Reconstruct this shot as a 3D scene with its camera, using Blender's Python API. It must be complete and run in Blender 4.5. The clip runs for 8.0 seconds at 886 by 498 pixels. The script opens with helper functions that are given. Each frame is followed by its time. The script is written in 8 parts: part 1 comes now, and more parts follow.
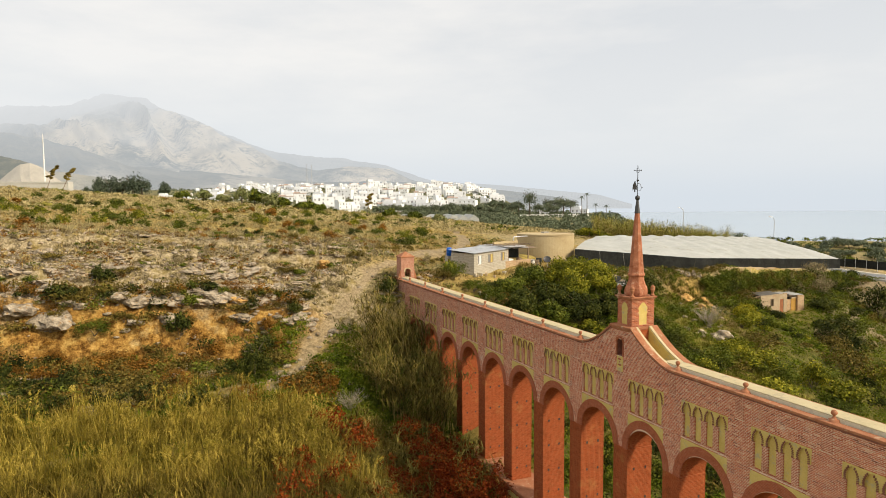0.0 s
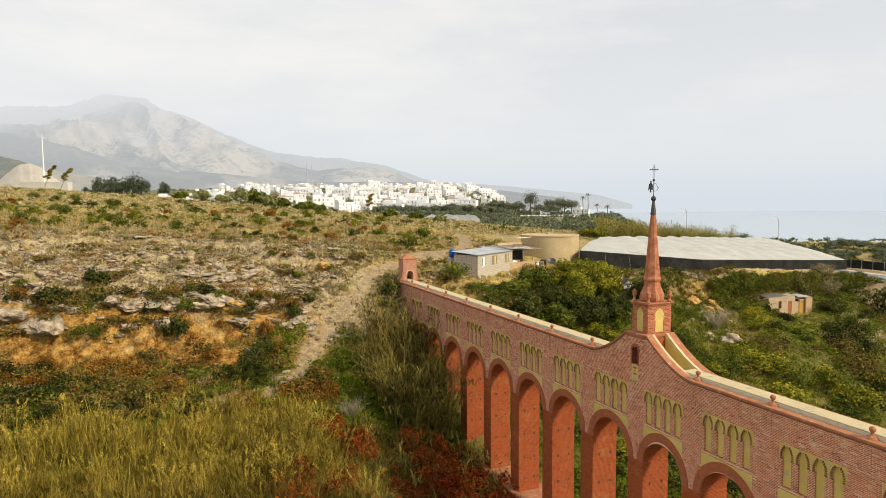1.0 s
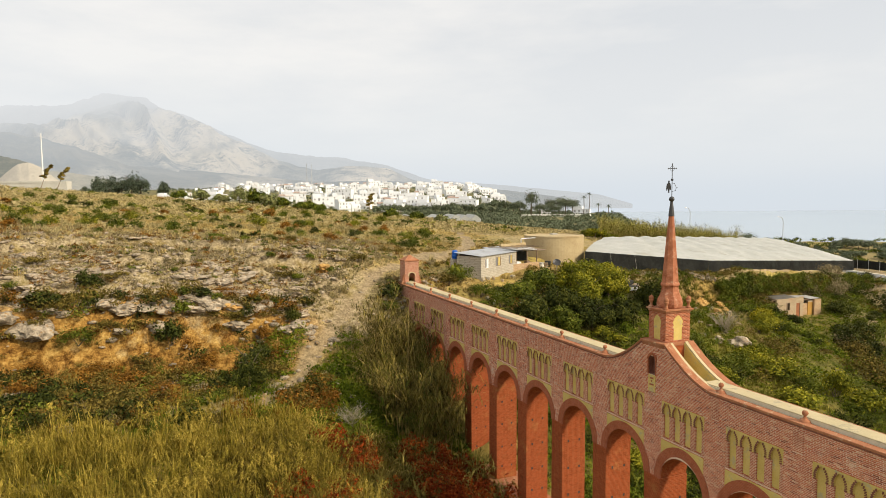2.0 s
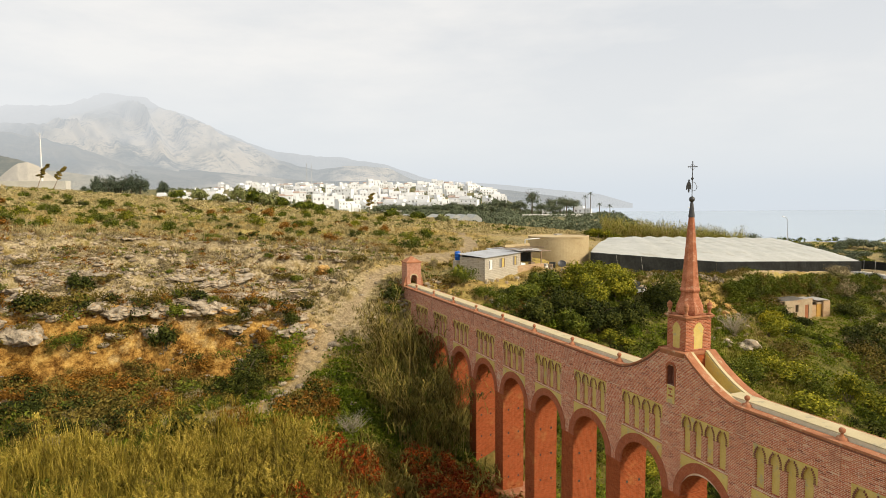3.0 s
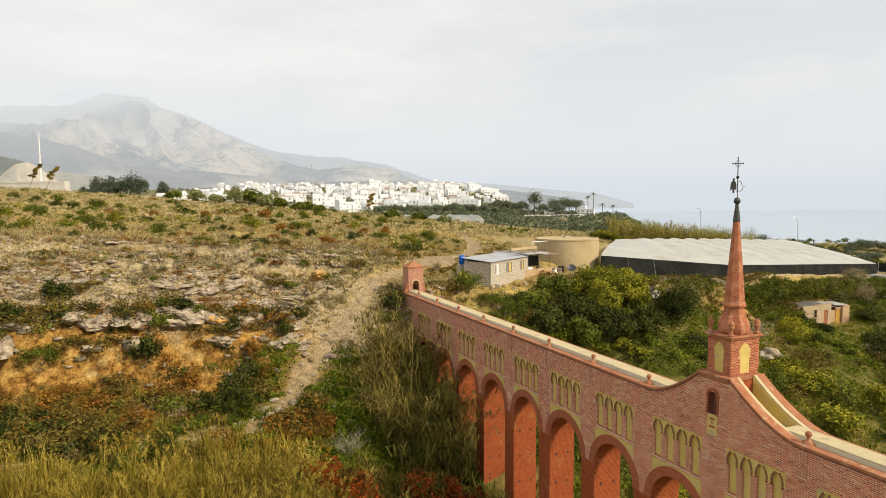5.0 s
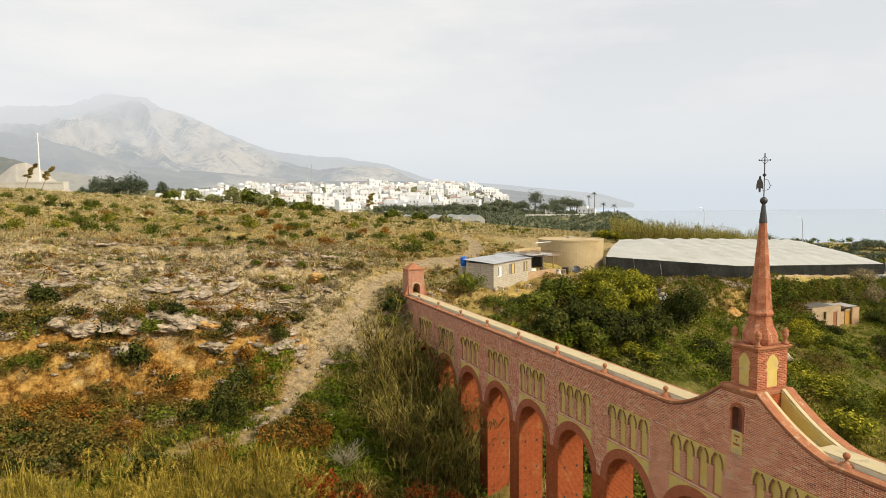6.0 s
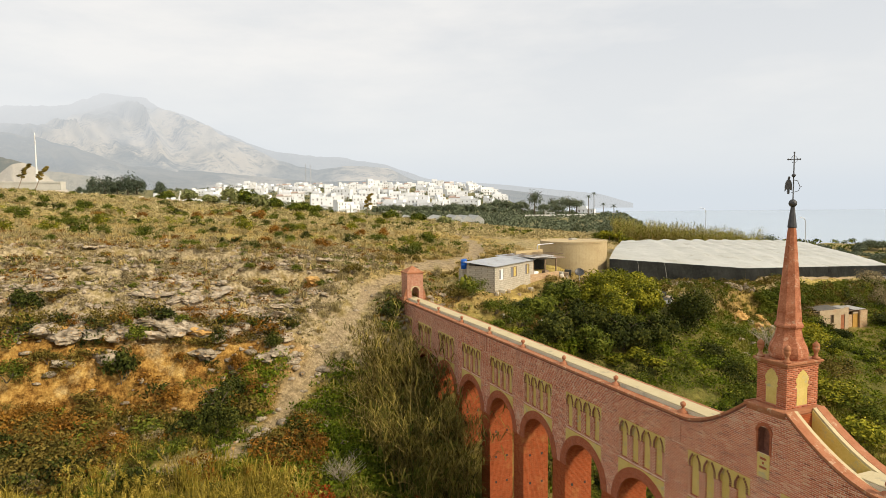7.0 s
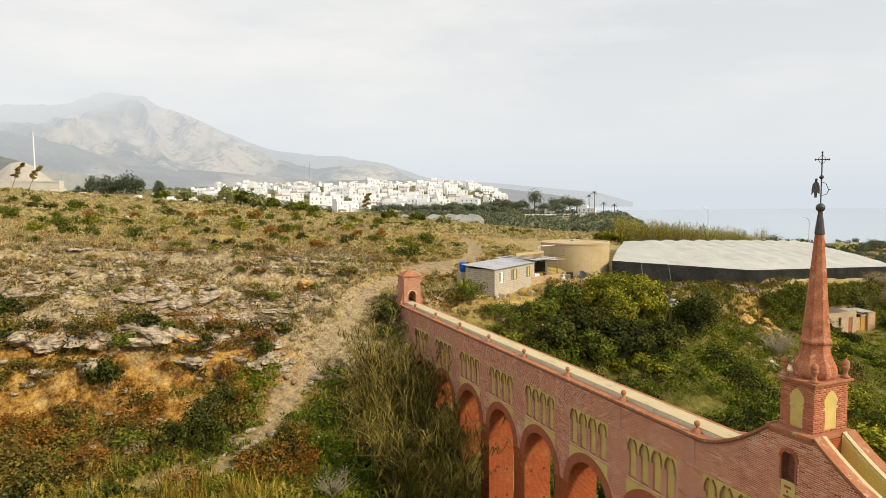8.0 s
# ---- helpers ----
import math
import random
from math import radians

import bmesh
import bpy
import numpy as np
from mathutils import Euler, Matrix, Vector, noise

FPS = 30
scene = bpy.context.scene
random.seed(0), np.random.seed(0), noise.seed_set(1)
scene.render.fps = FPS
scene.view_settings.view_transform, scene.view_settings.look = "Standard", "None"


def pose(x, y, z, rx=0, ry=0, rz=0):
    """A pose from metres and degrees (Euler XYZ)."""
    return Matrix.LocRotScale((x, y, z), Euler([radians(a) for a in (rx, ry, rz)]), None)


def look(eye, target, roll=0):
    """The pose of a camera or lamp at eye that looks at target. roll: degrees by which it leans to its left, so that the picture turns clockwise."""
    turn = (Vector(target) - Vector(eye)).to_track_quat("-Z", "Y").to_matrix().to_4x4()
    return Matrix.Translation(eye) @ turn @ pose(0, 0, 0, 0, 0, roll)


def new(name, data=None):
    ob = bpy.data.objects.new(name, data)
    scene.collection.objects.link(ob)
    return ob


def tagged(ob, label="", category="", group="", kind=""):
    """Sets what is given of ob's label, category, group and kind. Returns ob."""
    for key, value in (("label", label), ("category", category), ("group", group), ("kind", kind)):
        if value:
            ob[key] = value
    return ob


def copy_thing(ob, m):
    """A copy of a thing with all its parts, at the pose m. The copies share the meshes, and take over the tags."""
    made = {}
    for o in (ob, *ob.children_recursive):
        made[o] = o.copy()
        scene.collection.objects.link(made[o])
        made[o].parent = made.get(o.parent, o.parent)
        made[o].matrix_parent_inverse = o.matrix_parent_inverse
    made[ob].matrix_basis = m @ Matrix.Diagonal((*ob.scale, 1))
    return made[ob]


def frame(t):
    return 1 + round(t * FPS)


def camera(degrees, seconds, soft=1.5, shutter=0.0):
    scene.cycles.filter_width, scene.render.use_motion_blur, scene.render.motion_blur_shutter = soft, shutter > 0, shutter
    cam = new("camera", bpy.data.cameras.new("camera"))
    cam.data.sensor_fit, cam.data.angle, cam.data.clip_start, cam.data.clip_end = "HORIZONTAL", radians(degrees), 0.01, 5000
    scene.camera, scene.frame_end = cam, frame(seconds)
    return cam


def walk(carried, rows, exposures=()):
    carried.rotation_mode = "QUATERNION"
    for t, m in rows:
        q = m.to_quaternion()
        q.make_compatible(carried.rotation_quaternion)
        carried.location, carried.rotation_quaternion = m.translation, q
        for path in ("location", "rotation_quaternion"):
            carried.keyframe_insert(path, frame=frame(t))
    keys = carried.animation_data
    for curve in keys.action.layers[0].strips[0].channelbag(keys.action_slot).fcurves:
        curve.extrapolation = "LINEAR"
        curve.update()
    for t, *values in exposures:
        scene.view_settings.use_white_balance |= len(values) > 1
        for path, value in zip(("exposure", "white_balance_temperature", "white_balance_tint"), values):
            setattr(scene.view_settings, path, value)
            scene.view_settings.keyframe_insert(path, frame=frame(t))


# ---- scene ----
cam = camera(68.0, 8.0, soft=0.85)
PATH = [
    (0, (-24.532, -30.671, 9.288), (-23.756, -28.834, 9.136), -0.4),
    (0.5, (-24.328, -29.798, 9.305), (-23.552, -27.961, 9.154), -0.4),
    (1, (-24.134, -28.841, 9.31), (-23.358, -27.004, 9.159), -0.4),
    (1.5, (-23.884, -27.861, 9.357), (-23.108, -26.024, 9.205), -0.4),
    (3, (-23.161, -24.949, 9.402), (-22.385, -23.112, 9.248), -0.4),
    (3.5, (-22.818, -23.945, 9.425), (-22.044, -22.108, 9.272), -0.4),
    (4, (-22.466, -22.965, 9.444), (-21.692, -21.127, 9.291), -0.4),
    (4.5, (-22.131, -21.945, 9.458), (-21.357, -20.107, 9.305), -0.4),
    (6, (-21.044, -18.947, 9.472), (-20.271, -17.108, 9.318), -0.5),
    (6.5, (-20.694, -17.943, 9.503), (-19.919, -16.106, 9.348), -0.5),
    (7, (-20.326, -16.985, 9.562), (-19.55, -15.148, 9.408), -0.5),
    (7.5, (-19.868, -16.065, 9.653), (-19.091, -14.228, 9.497), -0.5),
    (8, (-19.329, -15.123, 9.724), (-18.553, -13.286, 9.567), -0.5),
]
walk(cam, [(t, look(eye, aim, roll)) for t, eye, aim, roll in PATH])

# ---------------------------------------------------------------- light
SUN_DIR = Vector((0.50, -0.72, 0.62)).normalized()


def make_world():
    w = bpy.data.worlds.new("sky")
    scene.world = w
    w.use_nodes = True
    nt = w.node_tree
    nt.nodes.clear()
    N = nt.nodes.new
    out, bg, sky = N("ShaderNodeOutputWorld"), N("ShaderNodeBackground"), N("ShaderNodeTexSky")
    sky.sky_type, sky.sun_disc = "NISHITA", False
    sky.sun_elevation = math.asin(SUN_DIR.z)
    sky.sun_rotation = math.atan2(SUN_DIR.x, SUN_DIR.y)
    sky.air_density, sky.dust_density = 1.2, 3.0
    tc, sep, mp = N("ShaderNodeTexCoord"), N("ShaderNodeSeparateXYZ"), N("ShaderNodeMapping")
    mp.inputs["Scale"].default_value = (1.4, 1.4, 5.0)
    n1 = N("ShaderNodeTexNoise")
    n1.inputs["Scale"].default_value, n1.inputs["Detail"].default_value = 1.7, 6.0
    n1.inputs["Roughness"].default_value = 0.55
    nt.links.new(tc.outputs["Generated"], sep.inputs[0])
    nt.links.new(tc.outputs["Generated"], mp.inputs[0])
    nt.links.new(mp.outputs[0], n1.inputs["Vector"])
    # pale cloud deck, thinner and bluer towards the sea horizon
    cl = N("ShaderNodeValToRGB")
    cl.color_ramp.elements[0].position, cl.color_ramp.elements[0].color = 0.38, (7.55, 7.7, 7.85, 1)
    cl.color_ramp.elements[1].position, cl.color_ramp.elements[1].color = 0.64, (9.4, 9.15, 8.8, 1)
    nt.links.new(n1.outputs["Fac"], cl.inputs[0])
    hz = N("ShaderNodeValToRGB")
    hz.color_ramp.elements[0].position, hz.color_ramp.elements[0].color = 0.0, (7.3, 7.9, 8.5, 1)
    hz.color_ramp.elements[1].position, hz.color_ramp.elements[1].color = 0.16, (8.5, 8.6, 8.7, 1)
    nt.links.new(sep.outputs["Z"], hz.inputs[0])
    fz = N("ShaderNodeMapRange")
    fz.inputs["From Min"].default_value, fz.inputs["From Max"].default_value = 0.02, 0.24
    nt.links.new(sep.outputs["Z"], fz.inputs["Value"])
    mx = N("ShaderNodeMix")
    mx.data_type = "RGBA"
    nt.links.new(fz.outputs[0], mx.inputs["Factor"])
    nt.links.new(hz.outputs[0], mx.inputs["A"])
    nt.links.new(cl.outputs[0], mx.inputs["B"])
    m2 = N("ShaderNodeMix")
    m2.data_type = "RGBA"
    m2.inputs["Factor"].default_value = 0.9
    nt.links.new(sky.outputs[0], m2.inputs["A"])
    nt.links.new(mx.outputs["Result"], m2.inputs["B"])
    bg.inputs["Strength"].default_value = 0.105
    nt.links.new(m2.outputs["Result"], bg.inputs["Color"])
    nt.links.new(bg.outputs[0], out.inputs["Surface"])


make_world()
sun_data = bpy.data.lights.new("sun", "SUN")
sun_data.energy, sun_data.angle, sun_data.color = 4.0, radians(6), (1.0, 0.87, 0.67)
sun = new("sun", sun_data)
sun.matrix_world = look((0, 0, 60), Vector((0, 0, 60)) - SUN_DIR)


# ---------------------------------------------------------------- materials
def base_mat(name, rough=0.8, metal=0.0):
    m = bpy.data.materials.new(name)
    m.use_nodes = True
    b = m.node_tree.nodes["Principled BSDF"]
    b.inputs["Roughness"].default_value, b.inputs["Metallic"].default_value = rough, metal
    b.inputs["Specular IOR Level"].default_value = 0.1 if rough > 0.75 else 0.25
    return m, m.node_tree, b


def noise_tex(nt, vec, scale, detail=4.0, rough=0.55):
    n = nt.nodes.new("ShaderNodeTexNoise")
    n.inputs["Scale"].default_value, n.inputs["Detail"].default_value, n.inputs["Roughness"].default_value = scale, detail, rough
    if vec is not None:
        nt.links.new(vec, n.inputs["Vector"])
    return n.outputs["Fac"]


def ramp(nt, fac, stops):
    r = nt.nodes.new("ShaderNodeValToRGB")
    e = r.color_ramp.elements
    for i, (p, c) in enumerate(stops):
        k = e[i] if i < 2 else e.new(p)
        k.position, k.color = p, (*c, 1)
    nt.links.new(fac, r.inputs[0])
    return r.outputs[0]


def mix(nt, fac, a, b, mode="MIX"):
    m = nt.nodes.new("ShaderNodeMix")
    m.data_type, m.blend_type = "RGBA", mode
    for v, s in ((fac, "Factor"), (a, "A"), (b, "B")):
        if isinstance(v, (int, float)):
            m.inputs[s].default_value = v
        elif isinstance(v, tuple):
            m.inputs[s].default_value = (*v, 1)
        else:
            nt.links.new(v, m.inputs[s])
    return m.outputs["Result"]


def math_node(nt, op, a, b=0.0):
    m = nt.nodes.new("ShaderNodeMath")
    m.operation = op
    for i, v in enumerate((a, b)):
        if isinstance(v, (int, float)):
            m.inputs[i].default_value = v
        else:
            nt.links.new(v, m.inputs[i])
    return m.outputs[0]


def bump(nt, b, height, strength=0.4, dist=0.02):
    k = nt.nodes.new("ShaderNodeBump")
    k.inputs["Strength"].default_value, k.inputs["Distance"].default_value = strength, dist
    nt.links.new(height, k.inputs["Height"])
    nt.links.new(k.outputs[0], b.inputs["Normal"])


def place_vec(nt):
    return nt.nodes.new("ShaderNodeNewGeometry").outputs["Position"]


def two_tone(name, a, b, scale=1.5, rough=0.8, fine=14.0, bump_d=0.01, metal=0.0, wear=None, lo=0.35, hi=0.68):
    """Plain surface: two colours mixed at a coarse and a fine scale, optional worn patches."""
    m, nt, p = base_mat(name, rough, metal)
    v = place_vec(nt)
    n1, n2 = noise_tex(nt, v, scale), noise_tex(nt, v, fine, 5)
    c = ramp(nt, math_node(nt, "ADD", math_node(nt, "MULTIPLY", n1, 0.6), math_node(nt, "MULTIPLY", n2, 0.4)), [(lo, a), (hi, b)])
    if wear:
        c = mix(nt, ramp(nt, noise_tex(nt, v, scale * 1.7, 6, 0.7), [(0.56, (0, 0, 0)), (0.66, (1, 1, 1))]), c, wear)
    nt.links.new(c, p.inputs["Base Color"])
    bump(nt, p, n2, 0.35, bump_d)
    return m


def brick_mat(name, a, b, mortar, stain, row=0.068, width=0.27, joint=0.014, patch=0.55):
    m, nt, p = base_mat(name, 0.88)
    v = place_vec(nt)
    s = nt.nodes.new("ShaderNodeSeparateXYZ")
    nt.links.new(v, s.inputs[0])
    c = nt.nodes.new("ShaderNodeCombineXYZ")
    nt.links.new(math_node(nt, "ADD", s.outputs[0], s.outputs[1]), c.inputs[0])
    nt.links.new(s.outputs[2], c.inputs[1])
    t = nt.nodes.new("ShaderNodeTexBrick")
    t.inputs["Scale"].default_value = 1.0
    t.inputs["Brick Width"].default_value, t.inputs["Row Height"].default_value, t.inputs["Mortar Size"].default_value = width, row, joint
    t.inputs["Mortar Smooth"].default_value = 0.3
    for k, col in (("Color1", a), ("Color2", b), ("Mortar", mortar)):
        t.inputs[k].default_value = (*col, 1)
    nt.links.new(c.outputs[0], t.inputs["Vector"])
    n1, n2 = noise_tex(nt, v, 0.7, 6, 0.65), noise_tex(nt, v, 5.0, 5)
    col = mix(nt, ramp(nt, n1, [(patch, (0, 0, 0)), (patch + 0.2, (0.8, 0.8, 0.8))]), t.outputs["Color"], stain)
    col = mix(nt, ramp(nt, n2, [(0.3, (0, 0, 0)), (0.75, (0.55, 0.55, 0.55))]), col, tuple(x * 0.55 for x in a))
    n5 = noise_tex(nt, v, 1.9, 7, 0.72)
    col = mix(nt, ramp(nt, n5, [(0.52, (0, 0, 0)), (0.72, (0.42, 0.42, 0.42))]), col, tuple(x * 0.42 for x in b))
    nt.links.new(col, p.inputs["Base Color"])
    bump(nt, p, math_node(nt, "SUBTRACT", n2, math_node(nt, "MULTIPLY", t.outputs["Fac"], 0.8)), 0.6, 0.015)
    return m


def leaf_mat(name, a, b, c, rough=0.8):
    """Foliage: each leaf takes its own tone between three greens."""
    m, nt, p = base_mat(name, rough)
    g = nt.nodes.new("ShaderNodeNewGeometry")
    o = nt.nodes.new("ShaderNodeObjectInfo")
    n = ramp(nt, noise_tex(nt, g.outputs["Position"], 0.55, 3, 0.6), [(0.36, (0, 0, 0)), (0.64, (1, 1, 1))])
    f = math_node(nt, "ADD", math_node(nt, "MULTIPLY", g.outputs["Random Per Island"], 0.5), math_node(nt, "MULTIPLY", o.outputs["Random"], 0.14))
    f = math_node(nt, "ADD", f, math_node(nt, "MULTIPLY", n, 0.36))
    nt.links.new(ramp(nt, f, [(0.05, a), (0.95, c), (0.5, b)]), p.inputs["Base Color"])
    return m


def laid_brick_mat(name, dark, a, b, pale, bloom, patch=0.6):
    """Single bricks: each takes its own tone; lime bloom in patches over many of them."""
    m, nt, p = base_mat(name, 0.88)
    g, o = nt.nodes.new("ShaderNodeNewGeometry"), nt.nodes.new("ShaderNodeObjectInfo")
    v = g.outputs["Position"]
    f = math_node(nt, "FRACT", math_node(nt, "ADD", g.outputs["Random Per Island"], o.outputs["Random"]))
    c = ramp(nt, f, [(0.0, dark), (1.0, pale), (0.18, a), (0.86, b)])
    n1, n2, n3 = noise_tex(nt, v, 0.55, 7, 0.72), noise_tex(nt, v, 22.0, 5, 0.7), noise_tex(nt, v, 1.7, 6, 0.7)
    c = mix(nt, ramp(nt, n1, [(patch, (0, 0, 0)), (patch + 0.12, (0.62, 0.62, 0.62))]), c, bloom)
    c = mix(nt, ramp(nt, n3, [(0.52, (0, 0, 0)), (0.74, (0.5, 0.5, 0.5))]), c, dark)
    c = mix(nt, 1.0, c, ramp(nt, n2, [(0.3, (0.7, 0.7, 0.7)), (0.7, (1.2, 1.2, 1.2))]), "MULTIPLY")
    nt.links.new(c, p.inputs["Base Color"])
    bump(nt, p, n2, 0.4, 0.008)
    return m


M = {}
M["laid_brick"] = laid_brick_mat("laid_brick", (0.26, 0.075, 0.042), (0.53, 0.16, 0.082), (0.64, 0.25, 0.135), (0.72, 0.45, 0.29), (0.66, 0.53, 0.4))
M["turret_brick"] = laid_brick_mat("turret_brick", (0.28, 0.085, 0.042), (0.45, 0.14, 0.066), (0.5, 0.18, 0.09), (0.56, 0.26, 0.15), (0.5, 0.3, 0.19), 0.62)
M["brick"] = brick_mat("brick_wall", (0.56, 0.17, 0.09), (0.36, 0.1, 0.058), (0.76, 0.54, 0.38), (0.6, 0.34, 0.23), row=0.07, width=0.25, joint=0.018, patch=0.6)
M["orange"] = brick_mat("orange_brick", (0.39, 0.087, 0.027), (0.25, 0.053, 0.017), (0.42, 0.15, 0.06), (0.48, 0.24, 0.08), joint=0.012, patch=0.57)
M["terracotta"] = two_tone("terracotta", (0.3, 0.115, 0.055), (0.44, 0.2, 0.105), 2.0, 0.85, wear=(0.47, 0.32, 0.2))
M["ring"] = brick_mat("arch_brick", (0.44, 0.135, 0.062), (0.35, 0.1, 0.05), (0.46, 0.2, 0.12), (0.42, 0.17, 0.1), joint=0.008)
M["mortar"] = two_tone("lime_mortar", (0.68, 0.5, 0.36), (0.82, 0.66, 0.5), 1.1, 0.95, 9.0, wear=(0.56, 0.38, 0.27))
M["red_mortar"] = two_tone("red_mortar", (0.42, 0.2, 0.12), (0.54, 0.3, 0.19), 1.1, 0.95, 9.0)
# paler than the cream top: colour lifted against the shade on this side
M["channel_side"] = two_tone("weathered_screed", (0.6, 0.54, 0.38), (0.72, 0.65, 0.47), 0.8, 0.92, 7.0, wear=(0.5, 0.46, 0.34))
M["spire"] = two_tone("spire_brick", (0.31, 0.105, 0.052), (0.5, 0.21, 0.115), 2.2, 0.88, 16.0, wear=(0.54, 0.33, 0.22), lo=0.4, hi=0.6)
M["dark_brick"] = two_tone("edge_brick", (0.16, 0.07, 0.05), (0.3, 0.13, 0.09), 6, 0.9)
M["yellow"] = two_tone("yellow_render", (0.52, 0.385, 0.105), (0.67, 0.525, 0.19), 1.3, 0.85, wear=(0.44, 0.3872, 0.2288))
M["gate_brick"] = brick_mat("pink_brick", (0.52, 0.235, 0.145), (0.42, 0.17, 0.1), (0.6, 0.38, 0.27), (0.58, 0.36, 0.25), joint=0.014)
M["cream"] = two_tone("cream_screed", (0.47, 0.39, 0.225), (0.58, 0.49, 0.3), 0.9, 0.9, wear=(0.38, 0.33, 0.22))
M["grey"] = two_tone("grey_concrete", (0.36, 0.33, 0.28), (0.5, 0.47, 0.4), 1.2, 0.9, wear=(0.3, 0.27, 0.22))
M["iron"] = two_tone("black_iron", (0.05, 0.05, 0.052), (0.12, 0.115, 0.11), 8, 0.5, metal=0.6)
M["white"] = two_tone("white_render", (0.74, 0.72, 0.69), (0.84, 0.83, 0.8), 0.2, 0.85, 1.0)
M["concrete_far"] = two_tone("distant_concrete", (0.5, 0.47, 0.41), (0.62, 0.59, 0.52), 0.1, 0.9, 1.0)
# worn village whitewash, with distance haze put into its bluish pale tone
M["village"] = two_tone("aged_hazed_whitewash", (0.74, 0.75, 0.76), (0.88, 0.885, 0.89), 0.06, 0.85, 0.5, wear=(0.68, 0.67, 0.65))
M["cream_wall"] = two_tone("cream_render", (0.68, 0.62, 0.5), (0.78, 0.73, 0.62), 0.2, 0.85, 1.0)
M["tile"] = two_tone("roof_tile", (0.34, 0.25, 0.2), (0.46, 0.36, 0.3), 0.5, 0.85, 3.0)
# pane grey is raised: haze before the village put into the colour
M["glass_dark"] = two_tone("dark_window", (0.16, 0.16, 0.16), (0.28, 0.27, 0.26), 0.3, 0.25, 1.0)
M["block"] = brick_mat("concrete_block", (0.6, 0.54, 0.43), (0.5, 0.445, 0.35), (0.34, 0.3, 0.23), (0.45, 0.37, 0.26), row=0.21, width=0.42, joint=0.02)
M["tank"] = two_tone("ochre_tank_render", (0.41, 0.31, 0.165), (0.53, 0.425, 0.25), 0.35, 0.9, 5.0, wear=(0.4048, 0.2992, 0.1672))
M["tin"] = two_tone("zinc_sheet", (0.38, 0.395, 0.41), (0.54, 0.545, 0.545), 0.8, 0.5, 6.0, metal=0.3, wear=(0.34, 0.3, 0.26))
M["blue"] = two_tone("blue_plastic", (0.01, 0.09, 0.42), (0.02, 0.14, 0.55), 2, 0.4)
M["net_white"] = two_tone("white_net", (0.3696, 0.3696, 0.3344), (0.4928, 0.4928, 0.4576), 0.16, 0.8, 1.5, wear=(0.352, 0.3432, 0.2904))
M["net_dark"] = two_tone("dark_net", (0.028, 0.03, 0.028), (0.07, 0.07, 0.062), 0.4, 0.8, 3.0)
M["stone"] = two_tone("limestone", (0.15, 0.12, 0.083), (0.49, 0.405, 0.29), 1.6, 0.95, 7.0, 0.1, wear=(0.36, 0.21, 0.075), lo=0.4, hi=0.6)
M["ochre_rock"] = two_tone("ochre_rock", (0.42, 0.209, 0.0518), (0.56, 0.38, 0.148), 0.9, 0.95, 5.0, 0.05)
M["wood"] = two_tone("weathered_wood", (0.2, 0.14, 0.09), (0.36, 0.27, 0.18), 2.5, 0.85)
M["bark"] = two_tone("bark", (0.1, 0.075, 0.05), (0.2, 0.16, 0.11), 3.0, 0.95)
M["dead"] = two_tone("dead_twig", (0.3, 0.25, 0.18), (0.45, 0.38, 0.28), 3.0, 0.95)
M["asphalt"] = two_tone("asphalt", (0.2, 0.2, 0.2), (0.27, 0.27, 0.26), 0.5, 0.9, 8.0)
M["steel"] = two_tone("galvanised_steel", (0.5, 0.51, 0.52), (0.62, 0.62, 0.62), 2.0, 0.45, metal=0.5)
M["ruin_plaster"] = two_tone("flaking_plaster", (0.37, 0.275, 0.17), (0.5, 0.395, 0.26), 0.9, 0.92, 6.0, wear=(0.42, 0.25, 0.14))
M["dark_sheet"] = two_tone("dark_sheet", (0.16, 0.15, 0.135), (0.26, 0.25, 0.23), 1.0, 0.7, 6.0, wear=(0.32, 0.28, 0.22))
M["ruin_brick"] = brick_mat("rough_block", (0.56, 0.37, 0.2), (0.46, 0.29, 0.16), (0.58, 0.46, 0.31), (0.62, 0.47, 0.3), row=0.2, width=0.3, joint=0.02)
M["gate_wood"] = two_tone("yellow_brown_sheet", (0.4, 0.22, 0.05), (0.52, 0.3, 0.08), 2.0, 0.8)
M["bare_earth"] = two_tone("bare_earth", (0.33, 0.23, 0.12), (0.52, 0.41, 0.25), 0.8, 0.95, 5.0)
M["old_sheet"] = two_tone("faded_sheet", (0.4, 0.38, 0.34), (0.56, 0.54, 0.5), 0.8, 0.7, 6.0, wear=(0.3, 0.25, 0.2))
M["rust"] = two_tone("rusty_door", (0.26, 0.1, 0.05), (0.4, 0.17, 0.08), 2.0, 0.8)
M["leaf_dark"] = leaf_mat("leaf_dark", (0.007, 0.01, 0.002), (0.036, 0.045, 0.007), (0.13, 0.13, 0.021))
M["leaf_mid"] = leaf_mat("leaf_mid", (0.013, 0.019, 0.0025), (0.084, 0.105, 0.0105), (0.22, 0.215, 0.025))
M["leaf_lime"] = leaf_mat("leaf_lime", (0.025, 0.032, 0.003), (0.14, 0.145, 0.01), (0.42, 0.365, 0.026))
M["leaf_olive"] = leaf_mat("leaf_olive", (0.03, 0.024, 0.005), (0.1411, 0.1055, 0.0208), (0.247, 0.1758, 0.037))
M["leaf_rust"] = leaf_mat("leaf_rust", (0.04, 0.018, 0.003), (0.194, 0.0859, 0.0116), (0.3175, 0.1562, 0.0231))
M["leaf_red"] = leaf_mat("leaf_red", (0.05, 0.01, 0.002), (0.2, 0.03, 0.004), (0.44, 0.12, 0.016))
